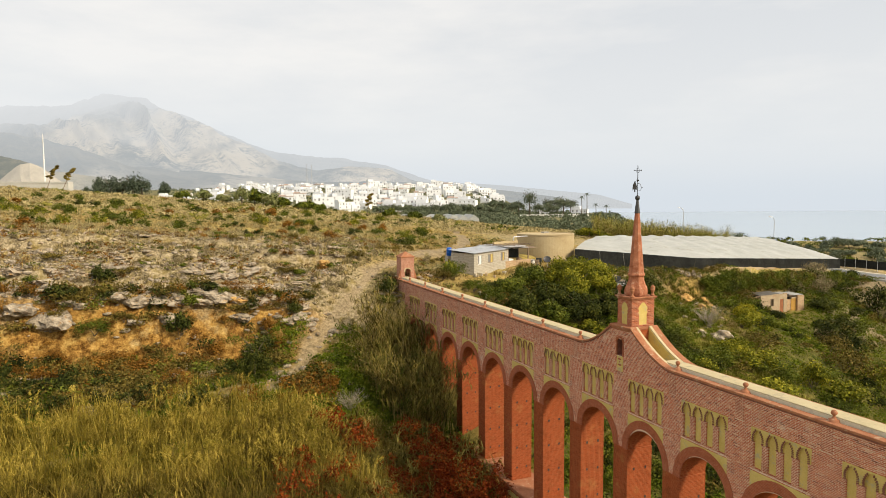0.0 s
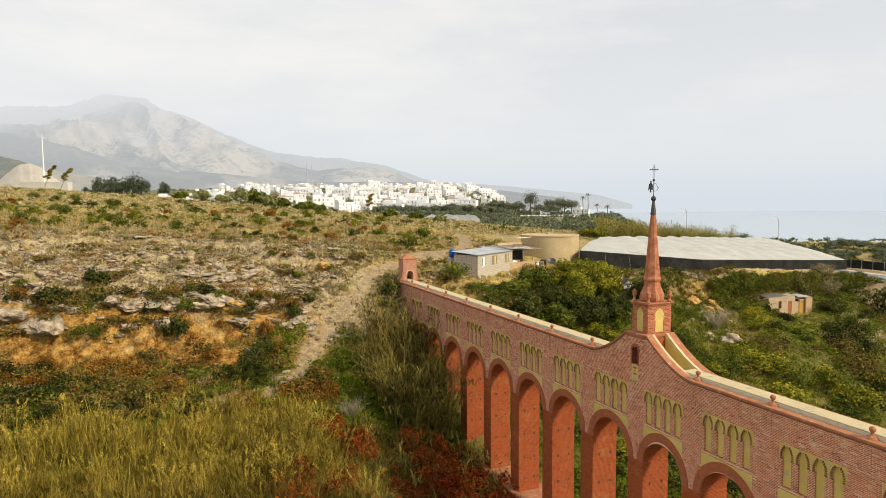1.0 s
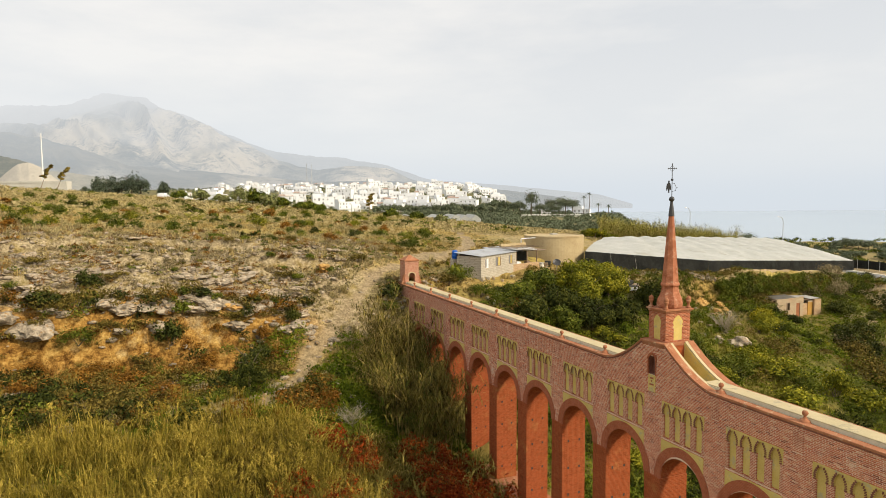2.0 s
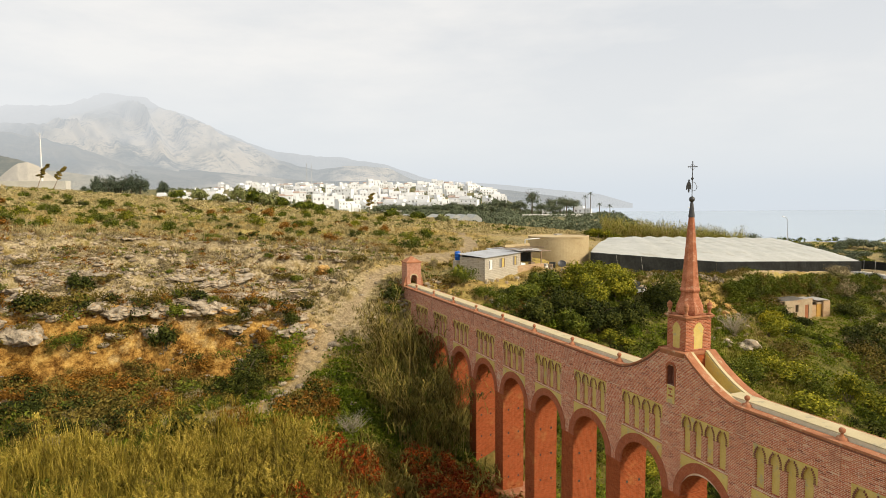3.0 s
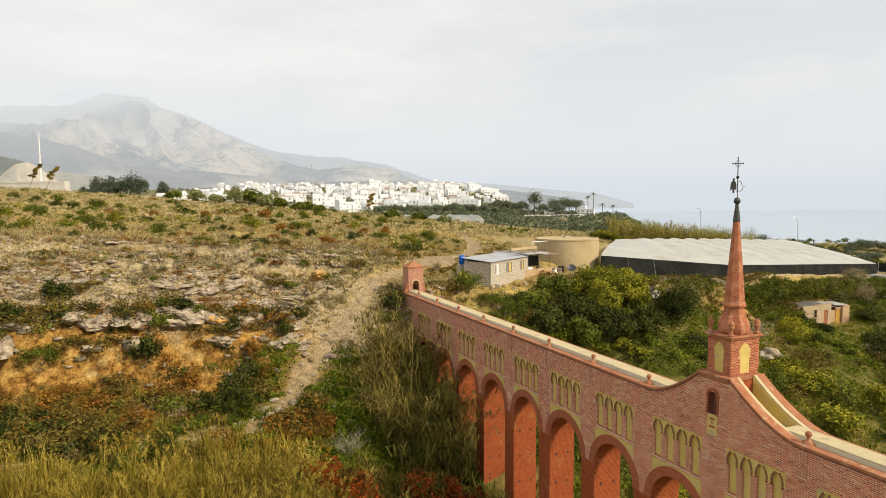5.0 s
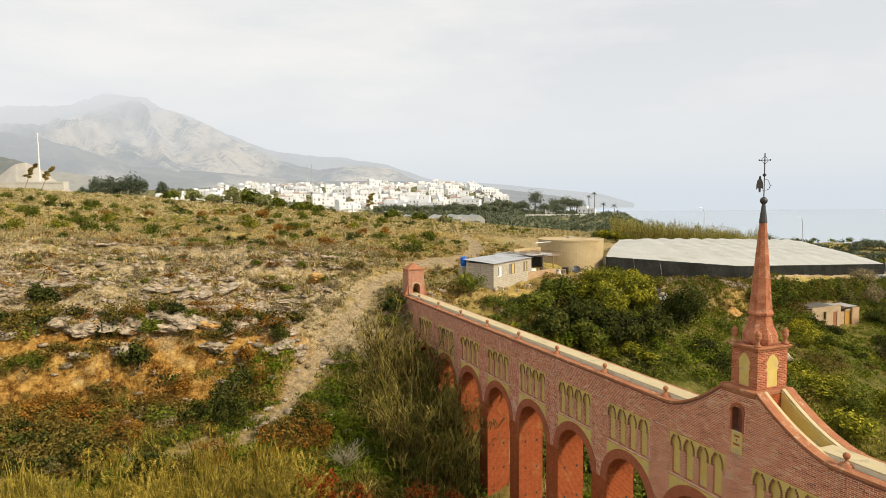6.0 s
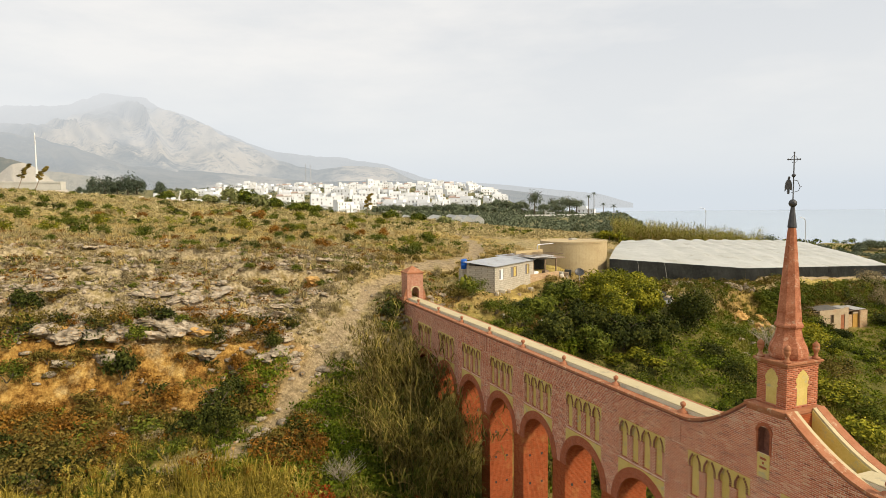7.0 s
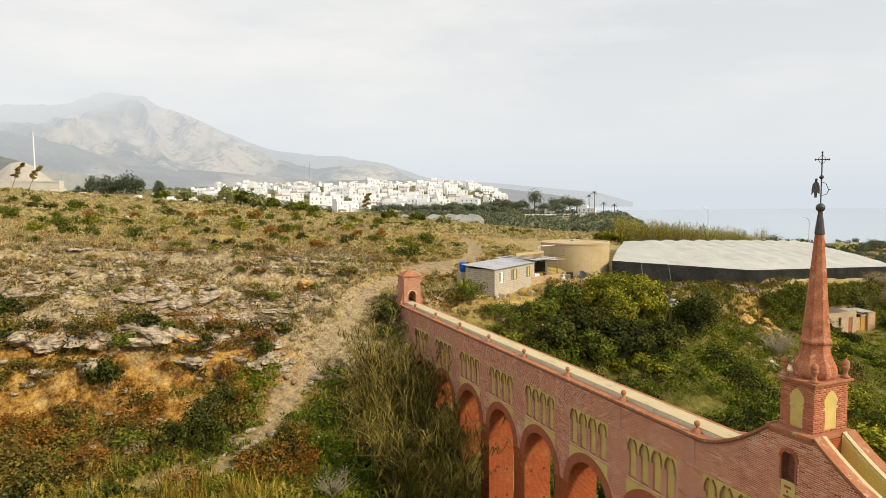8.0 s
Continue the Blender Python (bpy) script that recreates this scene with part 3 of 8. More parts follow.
def make_water():
    m, nt, p = base_mat("sea_water", 0.14)
    p.inputs["Base Color"].default_value = (0.12, 0.2, 0.28, 1)
    v = place_vec(nt)
    n = noise_tex(nt, v, 0.05, 5, 0.7)
    # pale blues with the haze over the water put into them
    nt.links.new(ramp(nt, noise_tex(nt, v, 0.002, 4), [(0.35, (0.23, 0.31, 0.39)), (0.65, (0.31, 0.39, 0.46))]), p.inputs["Base Color"])
    bump(nt, p, n, 0.12, 0.6)
    p.inputs["Specular IOR Level"].default_value = 0.5
    k = 40
    g = np.linspace(-1, 1, k)
    X, Y = np.meshgrid(g * 4900, g * 4900)
    i = np.arange(k * k).reshape(k, k)
    F = np.stack([i[:-1, :-1], i[:-1, 1:], i[1:, 1:], i[1:, :-1]], -1).reshape(-1, 4)
    me = np_mesh("water", np.stack([X - 22, Y - 22, np.full_like(X, -100.0)], -1).reshape(-1, 3), F)
    me.materials.append(m)
    tagged(new("water", me), "pale blue hazy sea far below the hill", "sea", kind="structure")


make_water()


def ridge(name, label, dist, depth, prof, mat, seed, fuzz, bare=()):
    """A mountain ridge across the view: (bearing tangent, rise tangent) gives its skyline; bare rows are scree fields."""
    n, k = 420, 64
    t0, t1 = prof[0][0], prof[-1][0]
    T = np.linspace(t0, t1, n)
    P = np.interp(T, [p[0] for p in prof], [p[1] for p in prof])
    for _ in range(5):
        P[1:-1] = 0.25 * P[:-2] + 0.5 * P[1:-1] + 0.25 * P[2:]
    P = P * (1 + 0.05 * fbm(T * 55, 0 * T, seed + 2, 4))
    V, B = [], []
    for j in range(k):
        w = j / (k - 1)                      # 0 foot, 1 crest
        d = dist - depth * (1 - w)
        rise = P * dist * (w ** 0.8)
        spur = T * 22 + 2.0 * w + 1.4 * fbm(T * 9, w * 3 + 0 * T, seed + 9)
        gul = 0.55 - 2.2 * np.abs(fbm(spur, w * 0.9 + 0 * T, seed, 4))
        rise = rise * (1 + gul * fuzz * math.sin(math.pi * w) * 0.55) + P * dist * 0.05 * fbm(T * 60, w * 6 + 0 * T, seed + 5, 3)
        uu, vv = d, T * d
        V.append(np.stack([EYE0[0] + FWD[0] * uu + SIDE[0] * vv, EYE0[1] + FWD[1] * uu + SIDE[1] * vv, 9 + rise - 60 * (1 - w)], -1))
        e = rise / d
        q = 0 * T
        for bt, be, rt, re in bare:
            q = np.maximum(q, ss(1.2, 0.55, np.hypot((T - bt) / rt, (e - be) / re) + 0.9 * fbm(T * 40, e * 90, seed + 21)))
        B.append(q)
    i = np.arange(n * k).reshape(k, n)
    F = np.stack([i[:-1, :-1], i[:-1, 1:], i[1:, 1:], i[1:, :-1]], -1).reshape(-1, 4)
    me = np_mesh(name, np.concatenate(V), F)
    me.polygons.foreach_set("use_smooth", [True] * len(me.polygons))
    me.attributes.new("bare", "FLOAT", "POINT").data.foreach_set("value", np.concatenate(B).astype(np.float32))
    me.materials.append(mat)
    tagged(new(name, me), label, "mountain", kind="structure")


# crest tint of the haze glow painted over the ridges
HAZE_TOP = (0.76, 0.775, 0.785)
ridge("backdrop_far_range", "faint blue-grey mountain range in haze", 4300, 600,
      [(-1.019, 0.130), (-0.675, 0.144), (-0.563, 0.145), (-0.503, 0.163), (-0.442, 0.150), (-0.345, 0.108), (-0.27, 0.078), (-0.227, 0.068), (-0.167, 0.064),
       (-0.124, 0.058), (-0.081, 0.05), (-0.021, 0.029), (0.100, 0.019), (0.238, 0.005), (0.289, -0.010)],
      backdrop_mat("far_range_air", (0.06, 0.08, 0.1), (0.3, 0.3, 0.28), (0.5, 0.47, 0.4), (0.66, 0.685, 0.7), HAZE_TOP, 0.88, 0.985, 250, 690), 3, 0.5)
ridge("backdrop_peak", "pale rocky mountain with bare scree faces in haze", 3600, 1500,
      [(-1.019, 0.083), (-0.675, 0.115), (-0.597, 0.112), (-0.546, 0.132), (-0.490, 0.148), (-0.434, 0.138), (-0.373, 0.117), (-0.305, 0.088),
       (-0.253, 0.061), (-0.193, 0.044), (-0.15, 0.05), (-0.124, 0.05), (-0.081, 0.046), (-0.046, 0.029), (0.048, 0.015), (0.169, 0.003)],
      backdrop_mat("peak_air", (0.07, 0.1, 0.11), (0.34, 0.32, 0.26), (1.0, 0.86, 0.66), (0.655, 0.685, 0.7), HAZE_TOP, 0.64, 0.96, 180, 620), 7, 1.0,
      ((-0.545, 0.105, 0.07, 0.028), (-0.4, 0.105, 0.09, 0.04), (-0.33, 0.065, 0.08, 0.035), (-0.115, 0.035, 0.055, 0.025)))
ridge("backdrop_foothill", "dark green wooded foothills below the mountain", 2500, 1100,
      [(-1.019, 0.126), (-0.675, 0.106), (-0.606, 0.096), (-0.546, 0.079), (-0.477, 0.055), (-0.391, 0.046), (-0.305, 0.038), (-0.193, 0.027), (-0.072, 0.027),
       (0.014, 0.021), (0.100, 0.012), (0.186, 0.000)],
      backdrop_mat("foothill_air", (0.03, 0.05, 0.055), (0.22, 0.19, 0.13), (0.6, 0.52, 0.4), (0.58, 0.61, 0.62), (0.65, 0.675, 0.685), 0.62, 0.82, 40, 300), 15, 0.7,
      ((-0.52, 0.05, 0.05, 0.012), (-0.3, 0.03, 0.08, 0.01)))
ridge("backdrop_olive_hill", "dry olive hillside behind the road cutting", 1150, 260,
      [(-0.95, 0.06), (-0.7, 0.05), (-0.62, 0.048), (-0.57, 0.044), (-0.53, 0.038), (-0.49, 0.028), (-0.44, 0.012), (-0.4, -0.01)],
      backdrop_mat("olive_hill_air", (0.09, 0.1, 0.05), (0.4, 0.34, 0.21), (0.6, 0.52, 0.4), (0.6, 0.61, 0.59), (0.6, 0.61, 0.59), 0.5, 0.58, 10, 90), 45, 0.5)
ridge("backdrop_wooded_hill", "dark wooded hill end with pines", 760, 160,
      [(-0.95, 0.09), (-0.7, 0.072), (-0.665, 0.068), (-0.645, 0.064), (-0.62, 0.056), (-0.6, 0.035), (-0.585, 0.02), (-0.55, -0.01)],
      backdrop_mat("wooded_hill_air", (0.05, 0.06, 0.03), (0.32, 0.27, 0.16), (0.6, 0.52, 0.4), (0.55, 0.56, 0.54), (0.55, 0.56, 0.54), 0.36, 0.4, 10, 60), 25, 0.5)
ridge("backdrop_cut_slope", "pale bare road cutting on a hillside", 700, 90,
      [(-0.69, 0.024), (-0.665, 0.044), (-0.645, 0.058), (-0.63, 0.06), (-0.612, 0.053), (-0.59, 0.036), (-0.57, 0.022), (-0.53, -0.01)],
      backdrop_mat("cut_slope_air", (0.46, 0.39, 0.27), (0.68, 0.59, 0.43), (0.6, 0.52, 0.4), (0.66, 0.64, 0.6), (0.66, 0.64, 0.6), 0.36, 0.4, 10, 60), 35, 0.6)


# ---------------------------------------------------------------- aqueduct
FACE, BACK = -0.33, 1.45              # the two faces of the upper wall
SPRING, DECK = -5.3, -12.7            # arch springing, top of the tier below
R_IN, R_OUT = 1.67, 2.12
NORTH, SOUTH = 4.6, 4.38              # bay widths on either side of the turret
PIERS = [k * NORTH for k in range(9, 0, -1)] + [0.0] + [-4.2 - k * SOUTH for k in range(0, 7)]
PANEL_T, PANEL_B = -1.07, -3.02
TY = 0.13                             # the turret stands a little off the pier's middle


LAID_LO, LAID_HI = -17.34, 27.6        # stretch of the wall laid brick by brick


def crest(y):
    """Top of the parapet: level, sweeping up to the turret."""
    a = abs(y - 0.03)
    return 0.15 + 1.66 * max(0.0, min(1.0, (4.15 - a) / 3.32)) ** 1.65


aqueduct = thing("aqueduct", pose(0, 0, 0), "tall red brick aqueduct with arches, yellow panels and a spired turret", "aqueduct")


def upper_wall():
    """The wall above the piers with its vaults; openings for the blind panels."""
    bm = bmesh.new()
    rows = []                          # y, underside, in a panel's stretch
    for a, b in zip(PIERS, PIERS[1:]):
        c, h = (a + b) / 2, (a - b) / 2
        k = (a - b) / NORTH
        r = R_IN * k
        seq = [(a, SPRING)]
        n = 24
        for i in range(n + 1):
            t = math.pi * i / n
            seq.append((c + r * math.cos(t), SPRING + r * math.sin(t)))
        for e in (c + 1.6 * k, c - 1.6 * k):
            seq.append((e, SPRING + math.sqrt(max(r * r - (e - c) ** 2, 0))))
        if abs(c) < 6:
            seq += [(e, SPRING) for e in (TY + 0.26, TY - 0.26) if a > e > b]
            for i in range(1, 12):
                e = a + (b - a) * i / 12
                seq.append((e, SPRING + math.sqrt(max(r * r - (e - c) ** 2, 0)) if abs(e - c) < r else SPRING))
        seq = sorted(set((round(p, 4), round(q, 4)) for p, q in seq), key=lambda p: -p[0])
        rows += [(p, q, c, k) for p, q in seq]
    for (y0, z0, c0, k0), (y1, z1, c1, k1) in zip(rows, rows[1:]):
        if y0 - y1 < 1e-4:
            continue
        ym = (y0 + y1) / 2
        t0, t1 = crest(y0), crest(y1)
        panel = abs(ym - c0) < 1.6 * k0
        nook = abs(ym - TY) < 0.26
        bands = [(t0, t1, 1.06, 1.06), (0.08, 0.08, z0, z1)] if nook else [(t0, t1, PANEL_T, PANEL_T), (PANEL_B, PANEL_B, z0, z1)] if panel else [(t0, t1, z0, z1)]
        for x, flip in ((FACE, False), (BACK, True)):
            for a0, a1, b0, b1 in bands if x == FACE else [(t0, t1, z0, z1)]:
                q = [(x, y0, a0), (x, y0, b0), (x, y1, b1), (x, y1, a1)]
                f = bm.faces.new([bm.verts.new(p) for p in (q[::-1] if flip else q)])
                f.material_index = 2 if x == FACE and LAID_LO < ym < LAID_HI else 0
        f = bm.faces.new([bm.verts.new(p) for p in ((FACE, y0, z0), (BACK, y0, z0), (BACK, y1, z1), (FACE, y1, z1))])
        f.material_index = 1
    bmesh.ops.remove_doubles(bm, verts=bm.verts, dist=0.001)
    me = bpy.data.meshes.new("wall")
    bm.to_mesh(me)
    bm.free()
    me.materials.append(M["brick"])
    me.materials.append(M["orange"])
    me.materials.append(M["mortar"])
    return part("wall", me, None, aqueduct, "mauve brick wall with pale joints")


upper_wall()
# the channel floor between the parapets closes the wall from above
part("channel_floor", boxes((0.0, 1.15, PIERS[-1], PIERS[0] + 2.0, -0.1, 0.1)), M["grey"], aqueduct)


def strip_top(y0, y1, n, x0, x1, lo, hi, slot=0):
    """A capping that follows the crest between two stations."""
    bm = bmesh.new()
    ys = [y0 + (y1 - y0) * i / n for i in range(n + 1)]
    rings = [[bm.verts.new((x, y, crest(y) + dz)) for x, dz in ((x0, lo), (x1, lo), (x1, hi), (x0, hi))] for y in ys]
    for a, b in zip(rings, rings[1:]):
        for i in range(4):
            bm.faces.new((a[i], b[i], b[(i + 1) % 4], a[(i + 1) % 4]))
    bm.faces.new(rings[0])
    bm.faces.new(rings[-1][::-1])
    return bm


def parapet(y0, y1, n, x0, x1):
    """Upright inner face of a parapet that sweeps up."""
    bm = bmesh.new()
    ys = [y0 + (y1 - y0) * i / n for i in range(n + 1)]
    rings = [[bm.verts.new(p) for p in ((x0, y, 0.0), (x1, y, 0.0), (x1, y, crest(y)), (x0, y, crest(y)))] for y in ys]
    for a, b in zip(rings, rings[1:]):
        for i in range(4):
            bm.faces.new((a[i], b[i], b[(i + 1) % 4], a[(i + 1) % 4]))
    bm.faces.new(rings[0])
    bm.faces.new(rings[-1][::-1])
    return bm


for side in (1, -1):
    lo, hi = (0.85, 4.3) if side > 0 else (-0.8, -4.25)
    end = PIERS[0] + 2.0 if side > 0 else PIERS[-1]
    for x0, x1 in ((FACE - 0.09, 0.0), (1.15, BACK + 0.09)):
        part("coping", strip_top(lo, hi, 16, x0, x1, 0.0, 0.1), M["terracotta"], aqueduct, "terracotta tile coping")
        part("coping", strip_top(hi, end, 1, x0, x1, 0.0, 0.1), M["terracotta"], aqueduct, "terracotta tile coping")
        part("drip_course", strip_top(lo, hi, 16, x0 + 0.04 if x0 < 0 else x0, x1 if x0 < 0 else x1 - 0.04, -0.08, -0.003), M["dark_brick"], aqueduct)
        part("drip_course", strip_top(hi, end, 1, x0 + 0.04 if x0 < 0 else x0, x1 if x0 < 0 else x1 - 0.04, -0.08, -0.003), M["dark_brick"], aqueduct)
    for x0, x1 in ((0.0, 0.16), (0.97, 1.15)):
        part("coping_edge", strip_top(lo, hi, 16, x0, x1, 0.0, 0.085), M["cream"], aqueduct, "pale edge strip of the coping")
    part("parapet_lining", parapet(lo, hi, 16, 0.1, 0.2), M["yellow"], aqueduct, "yellow rendered inner face of the parapet")
    part("parapet_lining", parapet(lo, hi, 16, 0.93, 1.03), M["yellow"], aqueduct, "yellow rendered inner face of the parapet")
    a, b = sorted((hi * 0.7, end))
    part("channel_side", boxes((0.08, 1.0, a, b, 0.05, 0.38)), M["channel_side"], aqueduct, "stained screed side of the covered water channel, paled against its shade")
    part("channel_cover", boxes((0.1, 0.98, a, b, 0.38, 0.43), bevel=0.02), M["cream"], aqueduct, "cream screed cover of the water channel")


def ring_mesh():
    bm = bmesh.new()
    n = 28
    pts = []
    for i in range(n + 1):
        t = math.pi * i / n
        pts.append((((R_IN - 0.03) * math.cos(t), SPRING + (R_IN - 0.03) * math.sin(t)), (R_OUT * math.cos(t), SPRING + R_OUT * math.sin(t) * 1.0)))
    for (a, b), (c, d) in zip(pts, pts[1:]):
        prism(bm, [a, b, d, c], FACE - 0.04, FACE + 0.05)
    bmesh.ops.remove_doubles(bm, verts=bm.verts, dist=0.001)
    return bm_mesh("arch_ring", bm, M["ring"])


def spandrel_mesh():
    """Yellow field between the panel and the arch ring."""
    bm = bmesh.new()
    n = 20
    for i in range(n):
        y0, y1 = -1.6 + 3.2 * i / n, -1.6 + 3.2 * (i + 1) / n
        f = [SPRING + math.sqrt(max(R_OUT ** 2 - y * y, 0)) - 0.02 for y in (y0, y1)]
        prism(bm, [(y0, PANEL_B - 0.1), (y0, min(f[0], PANEL_B - 0.11)), (y1, min(f[1], PANEL_B - 0.11)), (y1, PANEL_B - 0.1)], FACE - 0.012, FACE + 0.02)
    return bm_mesh("spandrel", bm, M["yellow"])


LANCETS = [-1.2, -0.4, 0.4, 1.2]
CAP = -1.78


def lancet_half(z):
    """Half width of the horseshoe lancet at a height."""
    if z < CAP:
        return 0.235
    t = (z - CAP) / (-1.17 - CAP)
    return 0.29 * max(0.0, 1 - t ** 1.9) ** 0.62 * (0.84 + 0.5 * t * (1 - t))


def head_mesh():
    """Yellow plate over the lancets, cut to their pointed heads."""
    bm = bmesh.new()
    n = 9
    zs = [CAP + (-1.17 - CAP) * i / n for i in range(n + 1)]
    for c in LANCETS:
        for s in (-1, 1):
            for z0, z1 in zip(zs, zs[1:]):
                a, b = lancet_half(z0) * s, lancet_half(z1) * s
                e = s * 0.4
                prism(bm, [(c + a, z0), (c + e, z0), (c + e, z1), (c + b, z1)], FACE - 0.004, FACE + 0.1)
    box(bm, FACE - 0.004, FACE + 0.1, -1.6, 1.6, -1.17, PANEL_T)
    bmesh.ops.remove_doubles(bm, verts=bm.verts, dist=0.0008)
    return bm_mesh("panel_head", bm, M["yellow"])


def mullion_mesh(w):
    bm = bmesh.new()
    box(bm, FACE, FACE + 0.1, -w, w, PANEL_B + 0.05, CAP)
    box(bm, FACE - 0.02, FACE + 0.1, -w - 0.012 * (w > 0.1), w + 0.012 * (w > 0.1), CAP - 0.07, CAP - 0.005)
    return bm_mesh("mullion", bm, M["brick"])


def voussoir_mesh():
    bm = bmesh.new()
    n = 7
    for c in LANCETS:
        for s in (-1, 1):
            for i in range(n):
                z = CAP + 0.02 + (-1.2 - CAP) * (i / (n - 0.2))
                a = lancet_half(z)
                ang = math.atan2(z - CAP + 0.03, a + 0.02)
                r = bmesh.ops.create_cube(bm, size=1)
                mt = Matrix.Translation((FACE - 0.015, c + s * (a + 0.03), z + 0.02)) @ Matrix.Rotation(s * ang, 4, "X") @ Matrix.Diagonal((0.07, 0.1, 0.042, 1))
                bmesh.ops.transform(bm, matrix=mt, verts=r["verts"])
    return bm_mesh("edge_brickwork", bm, M["dark_brick"])


ring_me, span_me, head_me, mull_me, half_me, vous_me = ring_mesh(), spandrel_mesh(), head_mesh(), mullion_mesh(0.165), mullion_mesh(0.0825), voussoir_mesh()
sill_me = bm_mesh("sill", boxes((FACE, FACE + 0.1, -1.6, 1.6, PANEL_B - 0.02, PANEL_B + 0.05)), M["brick"])
field_me = bm_mesh("panel_field", boxes((FACE + 0.1, FACE + 0.16, -1.6, 1.6, PANEL_B, PANEL_T)), M["yellow"])
pier_bm = bmesh.new()
box(pier_bm, FACE + 0.004, BACK - 0.004, -0.63, 0.63, DECK, SPRING - 0.003)
pier_me = bm_mesh("pier", pier_bm, M["orange"])
# no recess: the shade in each putlog hole is a dark plate
hole_me = bm_mesh("putlog_hole", boxes((-0.06, 0.06, -0.636, -0.6, 0, 0.15)), M["net_dark"])
for i, (a, b) in enumerate(zip(PIERS, PIERS[1:])):
    k = Matrix.Translation((0, (a + b) / 2, 0)) @ Matrix.Diagonal((1, (a - b) / NORTH, 1, 1))
    part("arch_ring", ring_me, None, aqueduct, "dark red brick arch ring", m=k)
    part("spandrel", span_me, None, aqueduct, "yellow rendered spandrel", m=k)
    panel = part("panel", field_me, None, aqueduct, "yellow panel with four blind lancets", m=k)
    part("panel_head", head_me, None, panel)
    for q in (-1.5175, -0.8, 0.0, 0.8, 1.5175):
        part("mullion", half_me if abs(q) > 1 else mull_me, None, panel, m=pose(0, q, 0))
    part("sill", sill_me, None, panel)
    tagged(part("edge_brickwork", vous_me, None, panel, "dark edge bricks round the lancet heads"), kind="stuff")
for y in PIERS:
    p = part("pier", pier_me, None, aqueduct, "orange-red brick pier", m=pose(0, y, 0))
    for x in (0.15, 1.0):
        for z in (-6.6, -8.4, -10.2, -11.8):
            part("putlog_hole", hole_me, None, p, m=pose(x, 0, z))

# pilasters and ball finials over the piers
fin = lathe(bmesh.new(), [(0.3, 0.2), (0.22, 0.27), (0.2, 0.33), (0.12, 0.34), (0.06, 0.42), (0.045, 0.48), (0.07, 0.5), (0.11, 0.54), (0.125, 0.6), (0.11, 0.66), (0.06, 0.71), (0.01, 0.72)], 14)
box(fin, -0.33, 0.33, -0.33, 0.33, 0.1, 0.21)
fin_me = bm_mesh("ball_finial", fin, M["terracotta"], True)
pil_me = bm_mesh("pilaster", boxes((FACE - 0.035, FACE + 0.05, -0.24, 0.24, -1.0, 0.06)), M["brick"])
for y in PIERS:
    if abs(y) > 0.1 and y < 40:
        part("ball_finial", fin_me, None, aqueduct, "round terracotta ball finial", m=pose(0, y, 0.0))
        part("pilaster", pil_me, None, aqueduct, m=pose(0, y, 0))

# lower tier: a thicker wall with a ledge
low = bmesh.new()
for a, b in zip(PIERS[::2], PIERS[2::2]):
    c, h = (a + b) / 2, (a - b) / 2
    r = h - 1.3
    ys = [a] + [c + r * math.cos(math.pi * i / 18) for i in range(19)] + [b]
    zs = [-26.0] + [DECK - 2.4 - r + r * math.sin(math.pi * i / 18) for i in range(19)] + [-26.0]
    for (y0, z0), (y1, z1) in zip(zip(ys, zs), zip(ys[1:], zs[1:])):
        if y0 - y1 > 1e-4:
            z0b, z1b = (-26.0, -26.0) if y0 == a or y1 == b else (z0, z1)
            prism(low, [(y0, DECK - 0.3), (y0, z0b), (y1, z1b), (y1, DECK - 0.3)], -0.72, 1.85)
part("lower_tier", low, M["orange"], aqueduct, "thicker red brick lower tier of arches")
for a, b in zip(PIERS, PIERS[1:]):
    part("lower_panel", boxes((-0.735, -0.71, b + 0.75, a - 0.75, DECK - 2.2, DECK - 0.5)), M["yellow"], aqueduct, "yellow rendered band under the ledge")
part("ledge", boxes((-0.86, 1.99, PIERS[-1], PIERS[0], DECK - 0.3, DECK - 0.02), bevel=0.02), M["terracotta"], aqueduct, "pale terracotta ledge at the foot of the piers")

# turret
TX, HX, HY = 0.75, 0.8, 0.63
part("turret_pedestal", boxes((FACE + 0.45, BACK - 0.05, -0.8, 0.85, -0.1, 1.7)), M["orange"], aqueduct)
part("turret_slab", boxes((FACE - 0.1, BACK + 0.14, TY - 0.9, TY + 0.9, 1.72, 1.86), (FACE - 0.04, BACK + 0.08, TY - 0.84, TY + 0.84, 1.6, 1.72), bevel=0.015), M["terracotta"], aqueduct)
turret = part("turret", boxes((TX - HX, TX + HX, TY - HY, TY + HY, 1.86, 3.46)), M["red_mortar"], aqueduct, "square orange brick turret")
part("cornice", boxes((TX - HX - 0.06, TX + HX + 0.06, TY - HY - 0.06, TY + HY + 0.06, 3.4, 3.49), (TX - HX - 0.13, TX + HX + 0.13, TY - HY - 0.13, TY + HY + 0.13, 3.49, 3.57), bevel=0.012), M["terracotta"], turret)


FOIL_W, FOIL_B, FOIL_T = (0.225, 0.265), 1.95, 3.24
FOIL = [(0.5, 1.0), (0.53, 1.22), (0.57, 1.22), (0.6, 0.95), (0.65, 1.12), (0.73, 1.24), (0.81, 1.12), (0.84, 0.9), (0.9, 0.82), (0.94, 0.55), (0.965, 0.42), (1.0, 0.1)]


